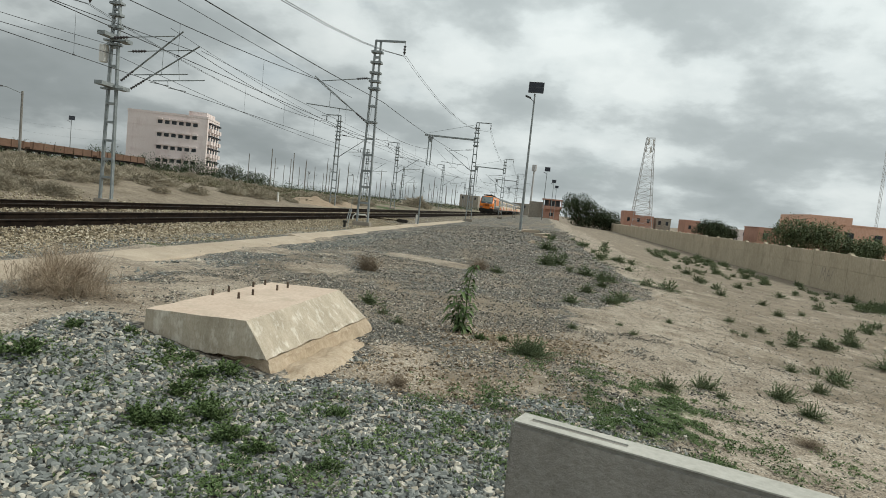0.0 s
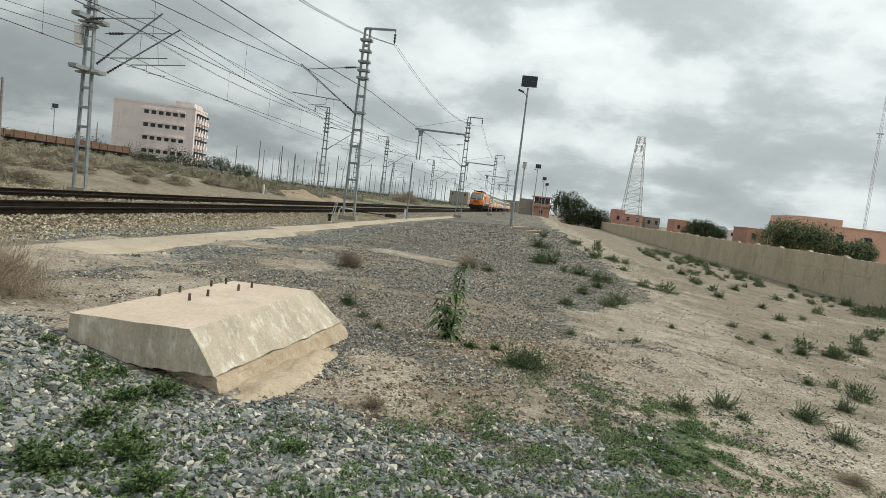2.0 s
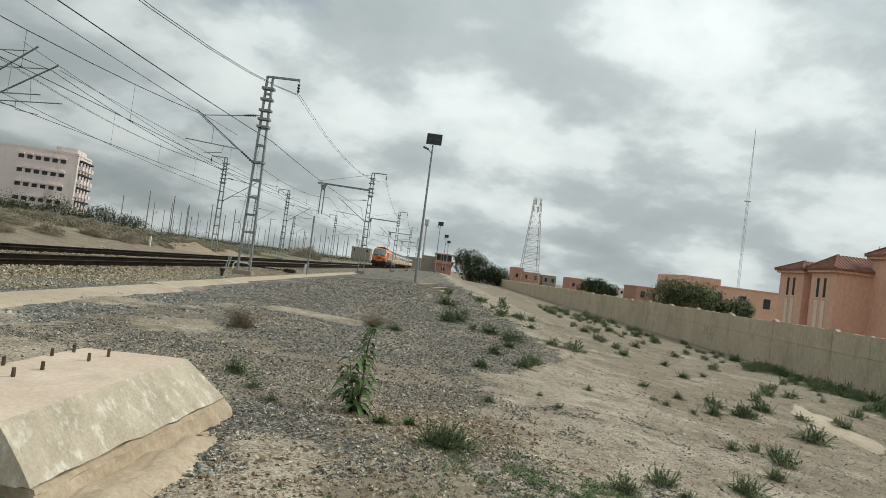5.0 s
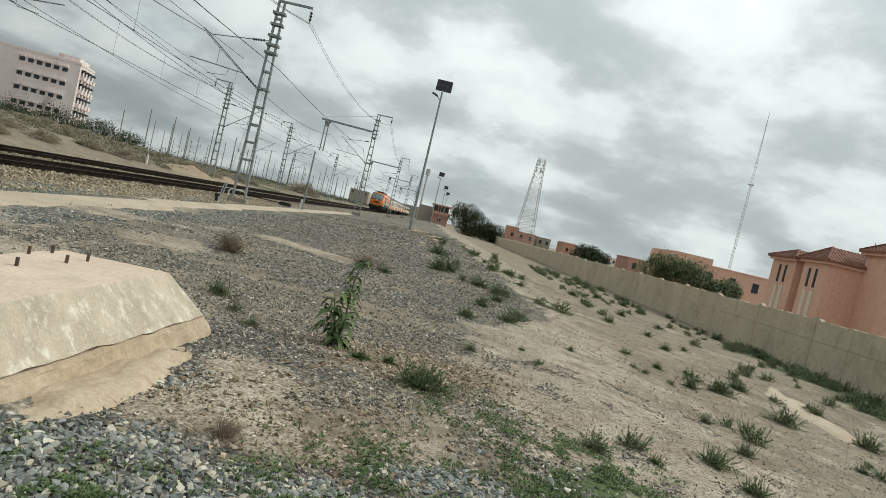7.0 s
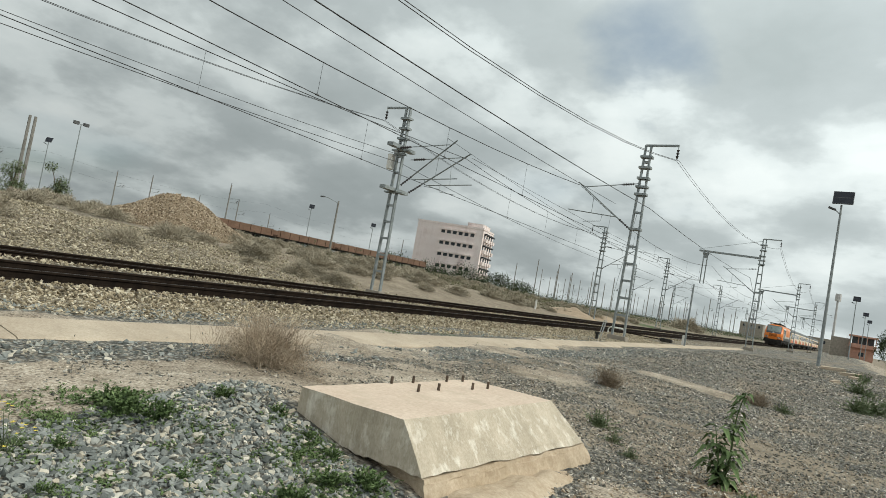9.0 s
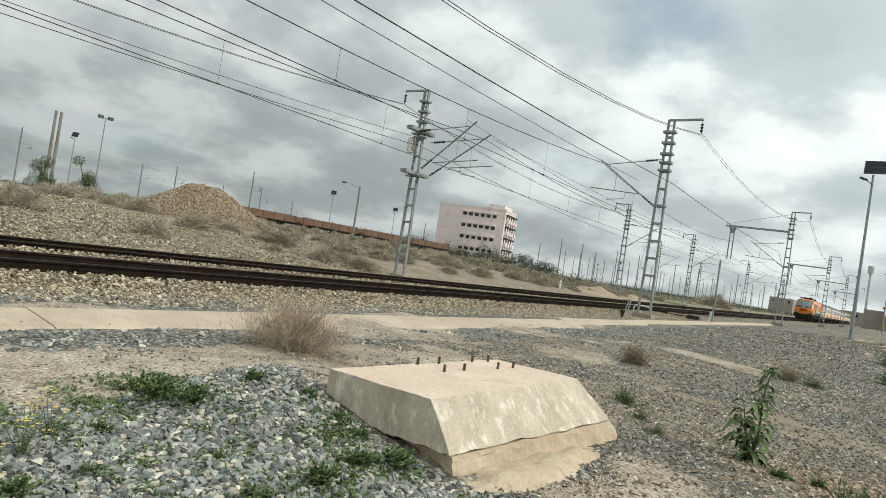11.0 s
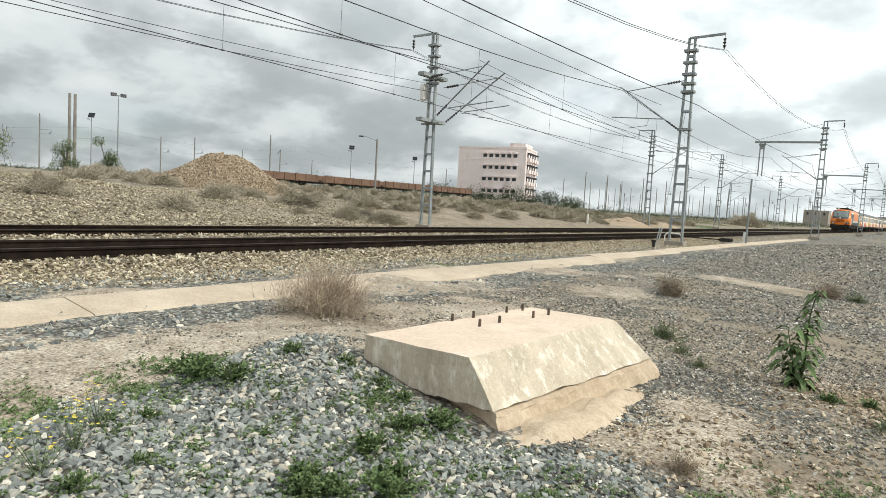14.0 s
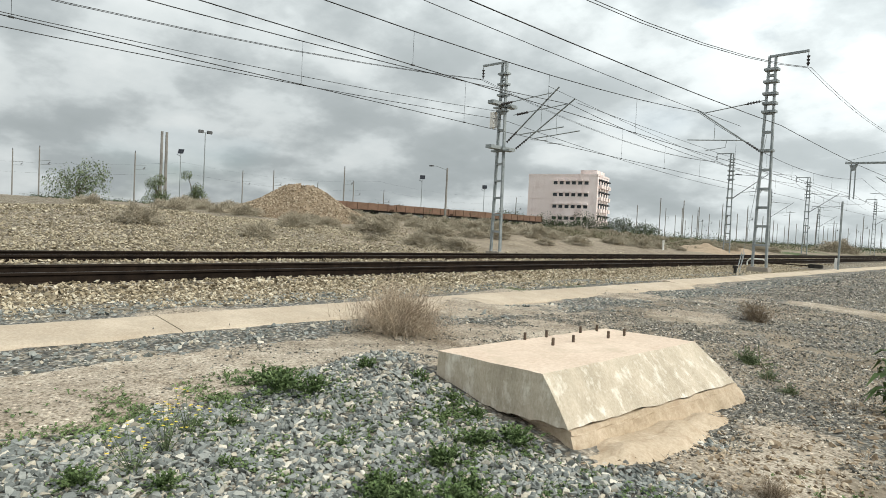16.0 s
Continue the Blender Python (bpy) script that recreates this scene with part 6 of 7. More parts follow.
# olive scrub along the far bank
vs, fs = [], []
for _ in range(9000):
    a = radians(pk.uniform(8, 46))
    d = pk.uniform(52, 130)
    x, y = -1 - d * math.sin(a), -1 + d * math.cos(a)
    if x > -23.5 or noise.noise(Vector((x * 0.11, y * 0.11, 6))) < -0.12:
        continue
    base = ground_z(x, y)
    hgt = 0.35 + 0.9 * abs(noise.noise(Vector((x * 0.13, y * 0.13, 2))))
    for _ in range(7):
        p = Vector((x + pk.gauss(0, 0.4), y + pk.gauss(0, 0.4), base + hgt * pk.random() ** 1.8))
        add_leaf(vs, fs, p, Vector((pk.gauss(0, 1), pk.gauss(0, 1), pk.gauss(0.5, 0.7))), pk.uniform(0.12, 0.28), 0.07)
tagged(new("olive_scrub", mesh_from("olive_scrub", vs, fs, M_OLIVE)), "low olive-brown scrub along the far bank", "scrub", kind="stuff")

# ---- poles beyond the tracks ----
def line_pole(az, d, h, thick=0.26, arms=True, mat=None):
    x, y = -0.95 + az[0] * d, -1.0 + az[1] * d
    p = thing("line_pole", pose(x, y, ground_z(x, y)), "weathered far catenary pole with small bracket arms" if arms else "plain weathered concrete pole", "pole", "poles beyond the tracks")
    b = bmesh.new()
    beam(b, (0, 0, -0.3), (0, 0, h), thick, n=6, r2=0.75)
    part("shaft", b, mat or M_POLE, p)
    if arms:
        for zz in (h * 0.66, h * 0.74):
            b = bmesh.new()
            tube(b, [(0, 0, zz), (0.6, 1.6, zz + 0.1)], 0.07, 4)
            part("bracket_arm", b, M_STEEL, p)
        insulator(p, (0.45, 1.2, h * 0.68), (0.55, 1.5, h * 0.72), 4, 0.2)
        insulator(p, (0, 0, h), (0, 0, h + 0.3), 3, 0.2)


for az, top, base, h in (((-0.982, 0.188), 0.0702, 0.0144, 8), ((-0.976, 0.217), 0.0771, 0.0149, 8), ((-0.945, 0.328), 0.0837, 0.0164, 8), ((-0.886, 0.464), 0.0773, 0.0213, 8),
                         ((-0.864, 0.504), 0.0851, 0.0250, 8), ((-0.828, 0.561), 0.0723, 0.0200, 8), ((-0.804, 0.594), 0.0928, 0.0200, 8), ((-0.795, 0.606), 0.0776, 0.0200, 8),
                         ((-0.765, 0.644), 0.0679, 0.018, 8), ((-0.612, 0.791), 0.0575, 0.0079, 8)):
    line_pole(az, h / (top - base), h + 0.6)
line_pole((-0.933, 0.36), 108, 11.5, 0.5, False)
line_pole((-0.931, 0.366), 104, 11.0, 0.5, False)
for k in range(26):
    a = radians(-2 + 34 * ((k * 0.618) % 1.0))
    d = 110 + 150 * ((k * 0.37) % 1.0)
    if d * math.sin(a) > 24:
        line_pole((-math.sin(a), math.cos(a)), d, 6.6 + (k % 3) * 0.6, 0.21, k % 2 == 0)


for k in range(46):
    a = radians(1 + 24 * ((k * 0.618 + 0.3) % 1.0))
    d = 210 + 230 * ((k * 0.37 + 0.1) % 1.0)
    if d * math.sin(a) > 26:
        line_pole((-math.sin(a), math.cos(a)), d, 8.5 + (k % 4) * 0.7, 0.3, k % 3 == 0)


def far_wire(a, b):
    m = bmesh.new()
    tube(m, sag_line(a, b, 1.2), 0.016, 3)
    tagged(part("far_line_wire", m, M_WIRE), "thin distant line wire beyond the tracks", "overhead wire", "far line wires")


for z in (8.2, 10.0):
    for a, b in (((-150, 10), (-110, 45)), ((-110, 45), (-104, 84)), ((-104, 84), (-100, 130))):
        far_wire((*a, z), (*b, z))


def flood_light(az, d, h):
    x, y = -0.95 + az[0] * d, -1.0 + az[1] * d
    p = thing("flood_light", pose(x, y, ground_z(x, y)), "slender floodlight mast with two lamp heads", "floodlight")
    b = bmesh.new()
    beam(b, (0, 0, -0.2), (0, 0, h), 0.26, n=8, r2=0.5)
    part("pole", b, M_STEEL, p)
    for s in (-1, 1):
        part("lamp_head", boxes(((-0.2, s * 0.75 - 0.4, h - 0.15), (0.2, s * 0.75 + 0.4, h + 0.35)), bevel=0.03), M_DGREY, p)
    part("cross_bar", boxes(((-0.05, -0.8, h - 0.05), (0.05, 0.8, h + 0.05))), M_STEEL, p)


flood_light((-0.91, 0.414), 112, 12.4)


def street_lamp(az, d, h):
    x, y = -0.95 + az[0] * d, -1.0 + az[1] * d
    p = thing("street_lamp", pose(x, y, ground_z(x, y)), "pale concrete street lamp with a long arm", "street lamp")
    b = bmesh.new()
    beam(b, (0, 0, -0.2), (0, 0, h), 0.34, n=8, r2=0.7)
    part("pole", b, M_POLE, p)
    b = bmesh.new()
    tube(b, [(0, 0, h - 0.3), (-1.3, -0.9, h + 0.25), (-1.7, -1.2, h + 0.3)], 0.09, 5)
    part("arm", b, M_STEEL, p)
    part("lamp_head", boxes(((-2.3, -1.6, h + 0.2), (-1.6, -1.15, h + 0.36)), bevel=0.03), M_DGREY, p)


street_lamp((-0.697, 0.717), 92, 8.2)


# ---- flat wagons on a siding ----
def flat_wagon(y):
    w = thing("flat_wagon", pose(-77.0, y, 2.0), "rusty red low-sided railway wagon on a far siding", "railway wagon", "wagons on the siding")
    part("deck", boxes(((-1.35, 0.3, 1.0), (1.35, 13.2, 1.28))), M_WAGON, w)
    for s in (-1.35, 1.29):
        part("side_board", boxes(((s, 0.35, 1.28), (s + 0.06, 13.15, 2.05))), M_WAGON, w)
    for k in range(7):
        part("stake", boxes(((1.36, 0.8 + 2 * k, 0.95), (1.46, 0.95 + 2 * k, 2.08))), M_WAGON, w)
    part("sole_bar", boxes(((-1.1, 0.3, 0.72), (1.1, 13.2, 0.99))), M_UNDER, w)
    for yy in (2.4, 4.2, 9.2, 11.0):
        b = bmesh.new()
        for s in (-0.8, 0.72):
            beam(b, (s, yy, 0.48), (s + 0.1, yy, 0.48), 0.92, n=14)
        beam(b, (-0.8, yy, 0.48), (0.8, yy, 0.48), 0.16, n=8)
        part("wheelset", b, M_UNDER, w)


for k in range(4):
    flat_wagon(50 + 13.8 * k)

# ---- small things beside the track ----
def marker_post(x, y, h, w, label):
    p = thing("marker_post", pose(x, y, ground_z(x, y)), label, "marker post", "track markers")
    part("post", boxes(((-w / 2, -w / 2, -0.2), (w / 2, w / 2, h)), bevel=0.02), M_WHITE, p)


marker_post(-9.0, 37.5, 0.62, 0.16, "small white-painted marker post beside the track")
marker_post(-22.4, 45.6, 0.8, 0.13, "small white-painted marker post beyond the track")
b = bmesh.new()
beam(b, (-8.6, 36.0, -0.4), (-8.6, 36.0, 3.2), 0.1, n=8)
tagged(part("steel_post", b, M_STEEL), "thin plain galvanised steel post beside the track", "post")
sw = thing("point_machine", pose(-9.5, 35.5, -0.3), "dark point machine box beside the rails", "point machine")
part("housing", boxes(((-0.32, -0.22, 0), (0.32, 0.22, 0.2)), bevel=0.04), M_UNDER, sw)
part("rod", boxes(((-2.2, -0.04, 0.08), (-0.32, 0.04, 0.13))), M_RUST, sw)
b = bmesh.new()
beam(b, (-9.35, 23.5, -0.5), (-9.35, 23.5, -0.12), 0.12, n=8)
beam(b, (-9.35, 23.5, -0.12), (-9.35, 23.5, -0.02), 0.2, n=8)
tagged(part("signal_stub", b, M_UNDER), "short dark capped stub beside the ballast", "stub post")
vs, fs = [], []
for cx, cy, r, h in ((-22.9, 55, 2.6, 0.75), (-22.3, 62, 2.2, 0.6)):
    b0 = len(vs)
    for j in range(9):
        for i in range(24):
            a, q = 2 * math.pi * i / 24, j / 8
            x, y = cx + r * q * math.cos(a), cy + 1.6 * r * q * math.sin(a)
            vs.append((x, y, ground_z(x, y) - 0.05 + h * (1 - q) * (1 + 0.4 * noise.noise(Vector((x, y, 3))))))
    fs += [(b0 + j * 24 + i, b0 + (j + 1) * 24 + i, b0 + (j + 1) * 24 + (i + 1) % 24, b0 + j * 24 + (i + 1) % 24) for j in range(8) for i in range(24)]
tagged(mesh_of("sand_mound", vs, fs, M_MOUND, smooth=True), "low orange sand mounds beyond the tracks", "sand mounds", kind="stuff")
slab_path = bmesh.new()
bmesh.ops.create_grid(slab_path, x_segments=14, y_segments=36, size=0.5)
for v in slab_path.verts:
    q = math.hypot(v.co.x * 2, v.co.y * 2)
    e = max(0.0, 1 - q ** 3 + 0.55 * noise.noise(Vector((v.co.x * 4, v.co.y * 9, 8))))
    x, y = 8.1 + v.co.x * 1.5 + v.co.y * 1.6, 12.9 + v.co.y * 6.6
    v.co = Vector((x, y, ground_z(x, y) - 0.04 + 0.075 * min(e, 1.0)))
tagged(part("cement_spill", slab_path, M_STRIP, smooth=True), "pale dried cement spill lying on the sandy slope", "cement spill", kind="stuff")


# ---- broken slabs at the lamp's foot ----
def broken_slab(x, y, w, n, h, turn):
    b = boxes(((-w / 2, -n / 2, -0.15), (w / 2, n / 2, h)), bevel=0.05)
    for v in b.verts:
        v.co += noise.noise_vector(v.co * 2.1 + Vector((x, y, 0))) * 0.07
    o = part("broken_slab", b, M_STRIP)
    o.matrix_basis = pose(x, y, ground_z(x, y), 3, -4, turn)
    tagged(o, "broken pale concrete slab near the lamp foot", "concrete slab", "broken slabs")


for x, y, w, n, h, turn in ((-1.5, 36.4, 1.1, 0.5, 0.16, 12), (-0.75, 32.0, 0.8, 0.6, 0.14, -20), (-0.55, 30.6, 0.6, 0.4, 0.1, 35), (-1.25, 26.3, 0.4, 0.3, 0.1, 50)):
    broken_slab(x, y, w, n, h, turn)

b = bmesh.new()
tube(b, [(-10.4, 28.0, -0.12), (-10.4, 28.0, 0.05), (-10.3, 28.0, 0.16), (-9.75, 28.0, 0.16), (-9.6, 28.0, 0.05), (-9.6, 28.0, -0.35)], 0.07, 8)
tagged(part("white_hoop", b, M_WHITE), "low white painted steel hoop beside the mast", "hoop rail")

# ---- the train ----
def wheelset(parent, y, r=0.5):
    for s in (-1, 1):
        b = bmesh.new()
        beam(b, (s * 0.70, y, r), (s * 0.82, y, r), 2 * r, n=24)
        beam(b, (s * 0.82, y, r), (s * 0.86, y, r), 0.5, n=12)
        part("wheel", b, M_UNDER, parent)


def bogie(parent, y, name="bogie", wb=2.6, r=0.5):
    fr = part(name, boxes(((-1.12, y - wb / 2 - 0.7, 0.45), (-0.92, y + wb / 2 + 0.7, 0.85)), ((0.92, y - wb / 2 - 0.7, 0.45), (1.12, y + wb / 2 + 0.7, 0.85)), ((-1.0, y - 0.35, 0.5), (1.0, y + 0.35, 0.9)), bevel=0.03), M_UNDER, parent)
    for d in (-wb / 2, wb / 2):
        wheelset(fr, y + d, r)
        for s in (-1, 1):
            b = bmesh.new()
            for e in (-0.45, 0.45):
                beam(b, (s * 1.06, y + d + e, 0.5), (s * 1.06, y + d + e, 0.95), 0.22, n=10)
            box(b, (s * 1.18 - 0.1, y + d - 0.22, 0.35), (s * 1.18 + 0.1, y + d + 0.22, 0.7))
            part("axle_box", b, M_UNDER, fr)


def locomotive(y0):
    lo = thing("locomotive", pose(TRACKS[0], y0, RAIL_Z + 0.004), "orange and light grey electric locomotive with raised pantograph", "locomotive")
    L = 19.2
    side = [(1.42, 1.15), (1.45, 1.9), (1.45, 2.5), (1.38, 3.15), (1.12, 3.62), (0.7, 3.78)]

    def shell(name, ya, yb, za, zb, grow, mat, label=""):
        """A stretch of the body's skin between heights za and zb, both sides."""
        prof = [(x, z) for x, z in side if za - 1e-6 <= z <= zb + 1e-6]
        xs = [s[0] for s in side]
        zs = [s[1] for s in side]
        prof = [(float(np.interp(za, zs, xs)), za)] + [p for p in prof if za < p[1] < zb] + [(float(np.interp(zb, zs, xs)), zb)]
        bm = bmesh.new()
        for s in (-1, 1):
            a = [bm.verts.new((s * (x + grow), ya, z)) for x, z in prof]
            c = [bm.verts.new((s * (x + grow), yb, z)) for x, z in prof]
            a2 = [bm.verts.new((s * (x + grow - 0.05), ya, z)) for x, z in prof]
            c2 = [bm.verts.new((s * (x + grow - 0.05), yb, z)) for x, z in prof]
            for k in range(len(prof) - 1):
                bm.faces.new((a[k], c[k], c[k + 1], a[k + 1]))
            bm.faces.new(a + a2[::-1])
            bm.faces.new(c + c2[::-1])
            bm.faces.new((a[-1], c[-1], c2[-1], a2[-1]))
            bm.faces.new((a[0], c[0], c2[0], a2[0]))
        bmesh.ops.recalc_face_normals(bm, faces=bm.faces[:])
        return part(name, bm, mat, lo, label)

    # the core and skins
    bm = bmesh.new()
    out = [(-x, z) for x, z in side] + [(x, z) for x, z in side[::-1]]
    prism(bm, out, "y", 2.2, L - 0.3)
    part("body", bm, M_LGREY, lo, "light grey body shell")
    shell("skirt", 2.0, L - 0.3, 1.15, 1.62, 0.008, M_DGREY, "dark grey lower body band")
    shell("side_panel", 7.2, 15.4, 1.95, 3.3, 0.008, M_ORANGE2, "faded orange side panel")
    shell("roof_edge", 2.2, L - 0.3, 3.35, 3.78, 0.006, M_ORANGE2, "orange roof edge")
    # nose: a rounded sloping cab
    outline = [(0.10, 1.15), (0.02, 1.5), (0.0, 1.95), (0.10, 2.25), (0.20, 2.40), (0.88, 3.50), (1.15, 3.72), (2.2, 3.80)]
    xs = (-1.45, -1.38, -1.15, -0.6, 0.0, 0.6, 1.15, 1.38, 1.45)
    bm = bmesh.new()
    grid = []
    for x in xs:
        q = abs(x) / 1.45
        off = 0.55 * q ** 4 + 0.10 * q ** 2
        zmax = float(np.interp(abs(x), [0, 0.7, 1.12, 1.38, 1.45], [3.80, 3.78, 3.62, 3.15, 2.7]))
        grid.append([bm.verts.new((x, min(y + off, 2.25), min(z, zmax))) for y, z in outline])
    for g, h in zip(grid, grid[1:]):
        for k in range(len(outline) - 1):
            bm.faces.new((g[k], h[k], h[k + 1], g[k + 1]))
    for g, flip in ((grid[0], False), (grid[-1], True)):
        end = bm.verts.new((g[0].co.x, 2.25, 1.15))
        f = g + [end]
        bm.faces.new(f if flip else f[::-1])
    bmesh.ops.recalc_face_normals(bm, faces=bm.faces[:])
    part("cab", bm, M_ORANGE, lo, "bright orange rounded cab front")

    def front(name, x0, x1, t0, t1, mat, label="", parent=lo, lift=0.025, n=8):
        """A patch that follows the cab's front between two heights."""
        b = bmesh.new()
        rows = []
        ys, zs = [o[0] for o in outline], [o[1] for o in outline]
        for j in range(5):
            z = t0 + (t1 - t0) * j / 4
            y = float(np.interp(z, zs, ys))
            row = []
            for i in range(n + 1):
                x = x0 + (x1 - x0) * i / n
                q = abs(x) / 1.45
                row.append(b.verts.new((x, y + 0.55 * q ** 4 + 0.10 * q ** 2 - lift, z + lift * 0.4)))
            rows.append(row)
        for r, s in zip(rows, rows[1:]):
            for i in range(n):
                b.faces.new((r[i], r[i + 1], s[i + 1], s[i]))
        return part(name, b, mat, parent, label)

    front("front_mask", -1.18, 1.18, 2.18, 3.58, M_DGREY, "black front mask")
    # the pale pane colour stands in for reflected sky
    ws = front("windscreen", -1.05, 1.05, 2.50, 3.46, M_SCREEN, "large windscreen with a pale sky reflection painted in", lo, 0.045)
    front("wiper", -0.5, -0.45, 2.65, 3.1, M_UNDER, "", ws, 0.06, 1)
    for k in range(4):
        front("grille_bar", -0.62, 0.62, 1.62 + 0.12 * k, 1.67 + 0.12 * k, M_RUST, "dark grille slot")
    b = bmesh.new()
    beam(b, (0, 0.10, 2.33), (0, 0.04, 2.33), 0.26, n=16)
    part("badge", b, M_LAMP, lo, "round pale badge on the front")
    for s in (-1, 1):
        hb = front("headlight_housing", s * 0.72 if s > 0 else -1.32, 1.32 if s > 0 else -0.72, 1.36, 1.62, M_DGREY, "black headlight housing")
        for dx in (0.85, 1.08):
            q = dx / 1.45
            y = 0.03 + 0.55 * q ** 4 + 0.1 * q ** 2
            b = bmesh.new()
            beam(b, (s * dx, y + 0.05, 1.5), (s * dx, y - 0.05, 1.5), 0.17, n=12)
            part("headlight", b, M_LAMP, hb, "clear headlight lens")
    part("buffer_beam", boxes(((-1.42, 0.12, 0.55), (1.42, 0.8, 1.22)), bevel=0.06), M_UNDER, lo, "black buffer beam")
    part("underframe", boxes(((-1.25, 0.7, 0.75), (1.25, L - 0.5, 1.15))), M_UNDER, lo)
    part("snow_plough", boxes(((-1.2, 0.3, 0.2), (1.2, 0.55, 0.6)), bevel=0.05), M_UNDER, lo)
    for s in (-1, 1):
        b = bmesh.new()
        beam(b, (s * 0.87, 0.3, 1.0), (s * 0.87, -0.25, 1.0), 0.2, n=12)
        beam(b, (s * 0.87, -0.25, 1.0), (s * 0.87, -0.32, 1.0), 0.55, n=18)
        part("buffer", b, M_UNDER, lo)
    b = bmesh.new()
    beam(b, (0, 0.3, 1.0), (0, -0.2, 0.95), 0.12, n=8)
    beam(b, (0, -0.15, 1.0), (0, -0.2, 0.55), 0.09, n=8)
    part("coupling", b, M_UNDER, lo)
    for s in (-1, 1):
        part("side_window", boxes(((s * 1.40 - 0.06, 1.75, 2.35), (s * 1.40 + 0.06, 2.35, 3.05))), M_GLASS, lo)
        d = part("cab_door", boxes(((s * 1.425 - 0.04, 3.0, 1.3), (s * 1.425 + 0.04, 3.75, 3.1)), bevel=0.02), M_LGREY, lo, "light grey cab door")
        part("door_window", boxes(((s * 1.44 - 0.045, 3.15, 2.3), (s * 1.44 + 0.045, 3.6, 2.95))), M_GLASS, d)
        part("handrail", boxes(((s * 1.52 - 0.02, 2.85, 1.3), (s * 1.52 + 0.02, 2.89, 2.6))), M_STEEL, d)
        part("vent_panel", boxes(((s * 1.435 - 0.03, 4.6, 1.7), (s * 1.435 + 0.03, 6.0, 3.05))), M_ROOF, lo, "grey louvred vent panel")
        part("rear_door", boxes(((s * 1.425 - 0.04, L - 3.1, 1.3), (s * 1.425 + 0.04, L - 2.4, 3.1)), bevel=0.02), M_LGREY, lo)
        part("rear_window", boxes(((s * 1.43 - 0.05, L - 2.0, 2.4), (s * 1.43 + 0.05, L - 1.5, 3.0))), M_GLASS, lo)
        part("number_bars", boxes(((s * 1.455 - 0.012, 2.7, 1.35), (s * 1.455 + 0.012, 2.78, 1.5)), ((s * 1.455 - 0.012, 2.82, 1.35), (s * 1.455 + 0.012, 2.9, 1.5))), M_WHITE, lo)
        for k in range(6):
            part("equipment_box", boxes(((s * 1.05 - 0.22, 6.8 + 1.0 * k, 0.5), (s * 1.05 + 0.22, 7.6 + 1.0 * k, 1.1)), bevel=0.03), M_UNDER, lo)
    part("roof_deck", boxes(((-0.72, 2.0, 3.76), (0.72, L - 0.6, 3.84))), M_ROOF, lo)
    for y, w, h, n in ((1.9, 0.9, 0.22, 1.4), (6.2, 0.5, 0.3, 2.2), (9.4, 0.6, 0.26, 2.6), (13, 0.45, 0.3, 1.6)):
        part("roof_equipment", boxes(((-w, y, 3.84), (w, y + n, 3.84 + h)), bevel=0.05), M_UNDER, lo)
    b = bmesh.new()
    beam(b, (-0.45, 1.35, 3.8), (-0.45, 1.15, 3.9), 0.24, n=12)
    part("top_headlight", b, M_LAMP, lo)
    for y in (4.2, 5.2, 8.6, 12.4, 16.0):
        insulator(lo, (0.35, y, 3.84), (0.35, y, 4.2), 4, 0.2)
    b = bmesh.new()
    tube(b, [(0.35, 4.2, 4.22), (0.35, 16.0, 4.22)], 0.05, 5)
    part("roof_busbar", b, M_STEEL, lo)
    pan = part("pantograph", boxes(((-0.6, 14.4, 3.9), (0.6, 15.8, 4.02))), M_UNDER, lo, "raised dark pantograph")
    b = bmesh.new()
    for s in (-1, 1):
        tube(b, [(s * 0.45, 15.6, 4.0), (s * 0.3, 13.9, 4.55), (s * 0.35, 15.2, 4.92)], 0.055, 5)
    part("folding_arm", b, M_UNDER, pan)
    b = bmesh.new()
    tube(b, [(-0.9, 15.2, 4.82), (-0.6, 15.2, 4.93), (0.6, 15.2, 4.93), (0.9, 15.2, 4.82)], 0.06, 5)
    part("collector_head", b, M_UNDER, pan)
    bogie(lo, 4.4)
    bogie(lo, L - 4.4)
    return lo


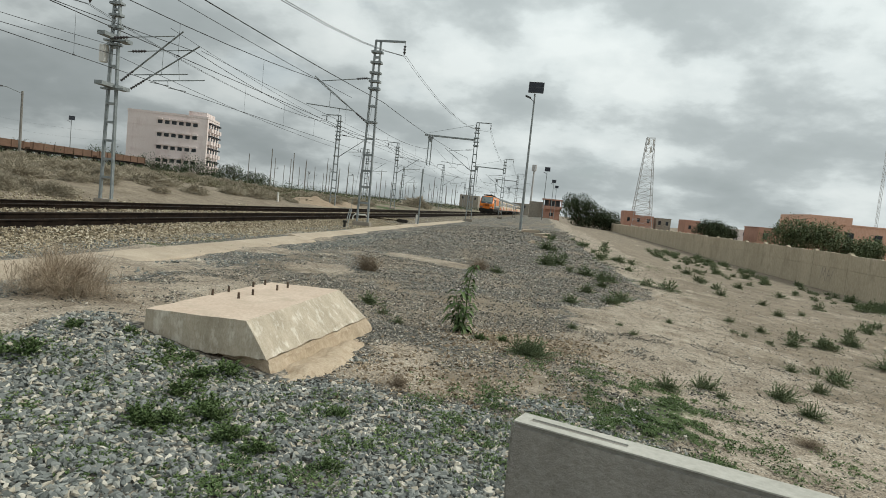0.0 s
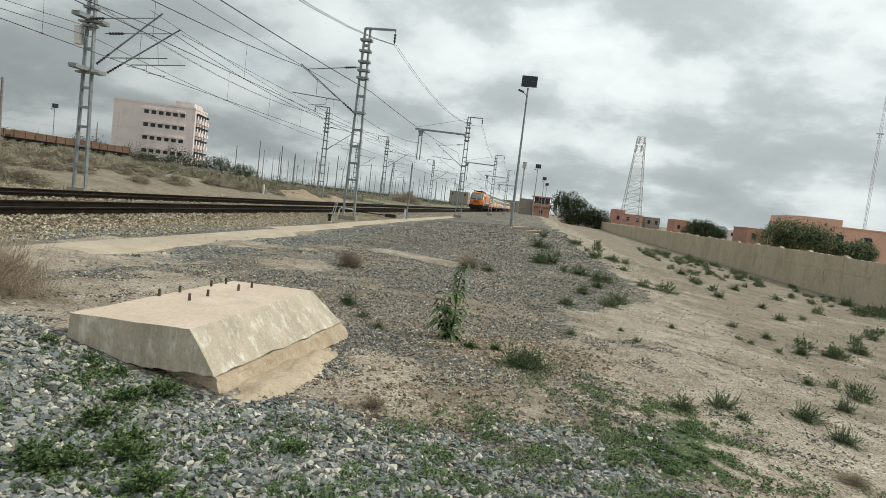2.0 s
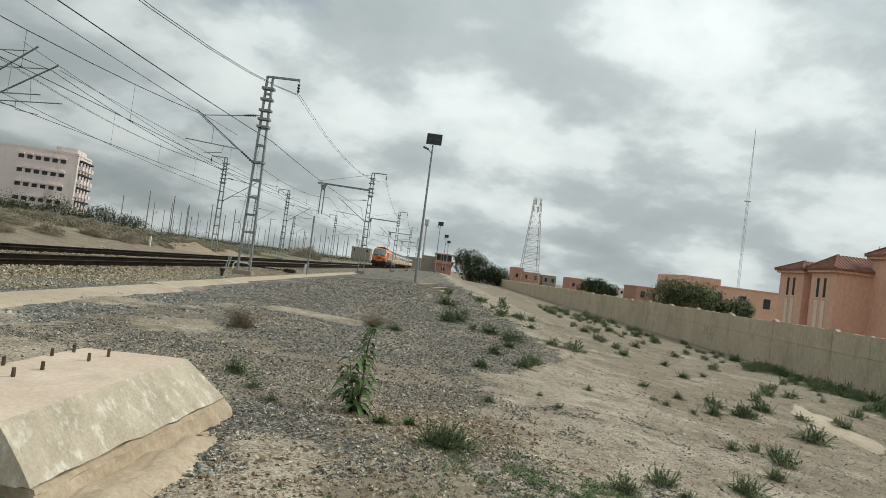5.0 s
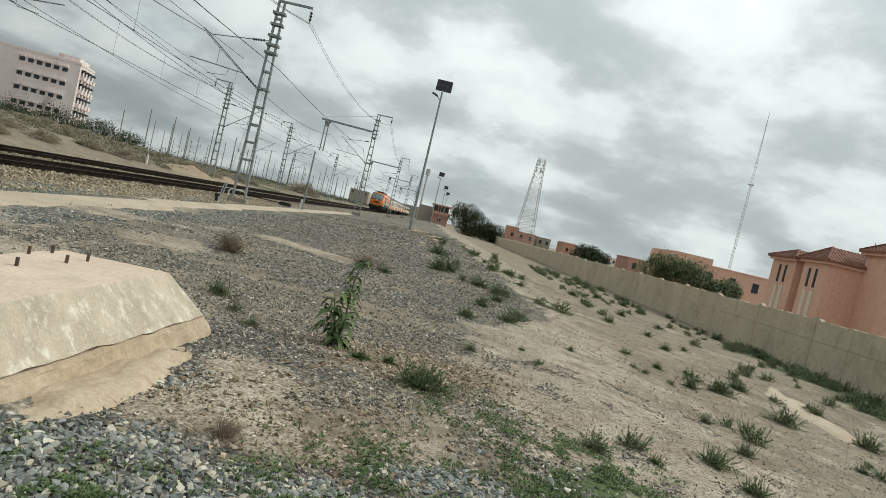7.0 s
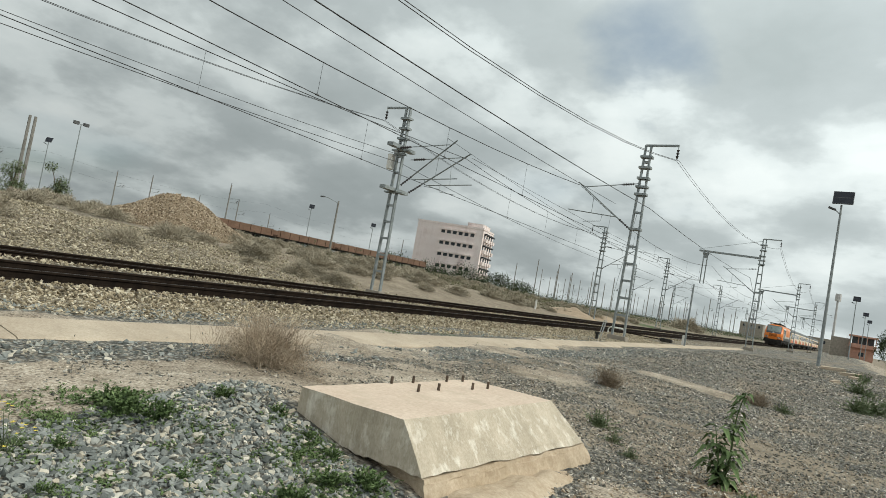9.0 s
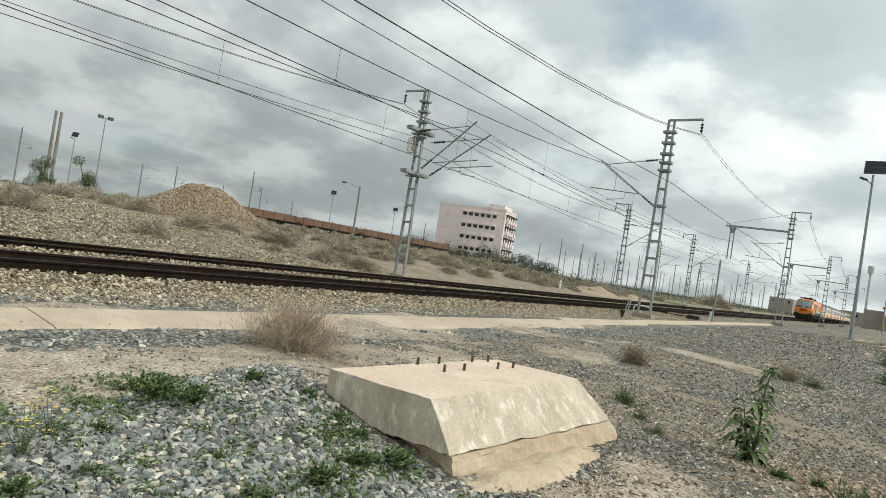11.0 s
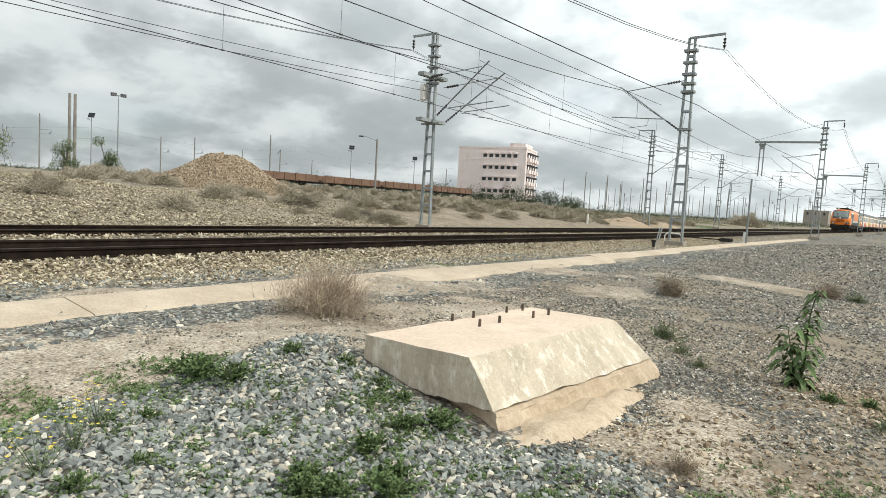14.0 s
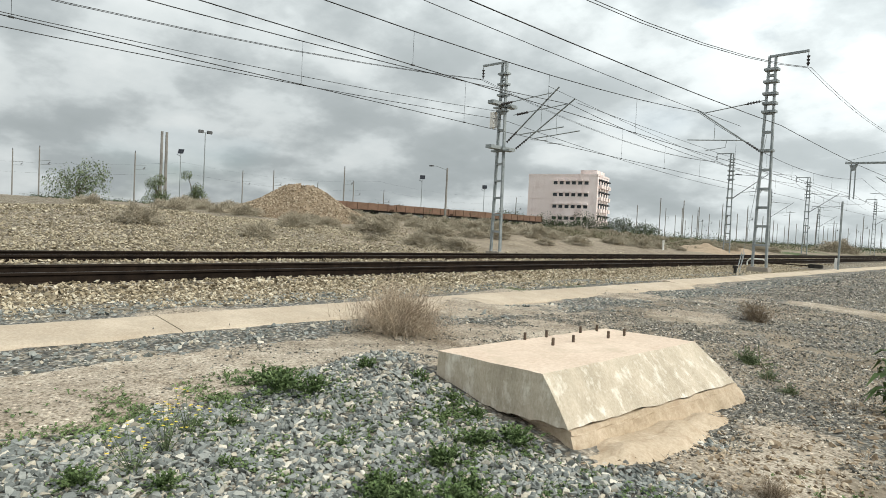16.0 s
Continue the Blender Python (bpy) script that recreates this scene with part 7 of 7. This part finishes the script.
def coach(y0):
    c = thing("passenger_coach", pose(TRACKS[0], y0, RAIL_Z + 0.004), "cream passenger coach with red swoosh and grey roof", "passenger coach", "coaches")
    L = 25.6
    prof = [(-1.4, 1.05), (-1.43, 1.8), (-1.43, 2.9), (-1.36, 3.25), (1.36, 3.25), (1.43, 2.9), (1.43, 1.8), (1.4, 1.05)]
    b = bmesh.new()
    prism(b, prof, "y", 0.3, L - 0.3)
    part("body", b, M_CREAM, c)
    b = bmesh.new()
    prism(b, [(-1.40, 3.20), (-1.34, 3.45), (-1.0, 3.78), (-0.4, 3.95), (0.4, 3.95), (1.0, 3.78), (1.34, 3.45), (1.40, 3.20)], "y", 0.25, L - 0.25)
    part("roof", b, M_ROOF, c, "dark grey curved roof")
    part("skirt", boxes(((-1.37, 0.4, 0.72), (1.37, L - 0.4, 1.08))), M_UNDER, c)
    part("end_bellows", boxes(((-0.75, -0.1, 1.1), (0.75, 0.3, 3.3)), bevel=0.08), M_UNDER, c)
    for s in (-1, 1):
        for y in (0.6, L - 1.4):
            d = part("door", boxes(((s * 1.42 - 0.03, y, 1.1), (s * 1.42 + 0.03, y + 0.8, 3.1)), bevel=0.02), M_YELLOW, c, "yellow entrance door")
            part("door_window", boxes(((s * 1.43 - 0.04, y + 0.2, 2.1), (s * 1.43 + 0.04, y + 0.6, 2.9))), M_GLASS, d)
        for k in range(11):
            y = 2.2 + 1.98 * k
            w = part("window", boxes(((s * 1.41 - 0.04, y, 2.05), (s * 1.41 + 0.04, y + 1.25, 2.95)), bevel=0.03), M_GLASS, c)
            part("window_bar", boxes(((s * 1.43 - 0.035, y, 2.62), (s * 1.43 + 0.035, y + 1.25, 2.66))), M_LGREY, w)
        for y, n, r in ((2.0, 5.4, 0.62), (12.6, 7.8, 0.75)):
            b = bmesh.new()
            pts = [(y, 1.1), (y + n, 1.1), (y + n * 0.8, 1.1 + r * 0.35), (y + n * 0.5, 1.1 + r * 0.8), (y + n * 0.22, 1.1 + r * 1.15), (y + n * 0.06, 1.1 + r * 1.1)]
            prism(b, pts, "x", s * 1.425 - 0.012, s * 1.425 + 0.018)
            part("red_swoosh", b, M_RED, c, "red painted shape along the side")
    bogie(c, 3.6, "bogie", 2.5, 0.46)
    bogie(c, L - 3.6, "bogie", 2.5, 0.46)
    return c


TRAIN_Y = 124.0
locomotive(TRAIN_Y)
first = coach(TRAIN_Y + 19.5)
for k in range(1, 5):
    copy_thing(first, pose(TRACKS[0], TRAIN_Y + 19.5 + 26 * k, RAIL_Z + 0.004))
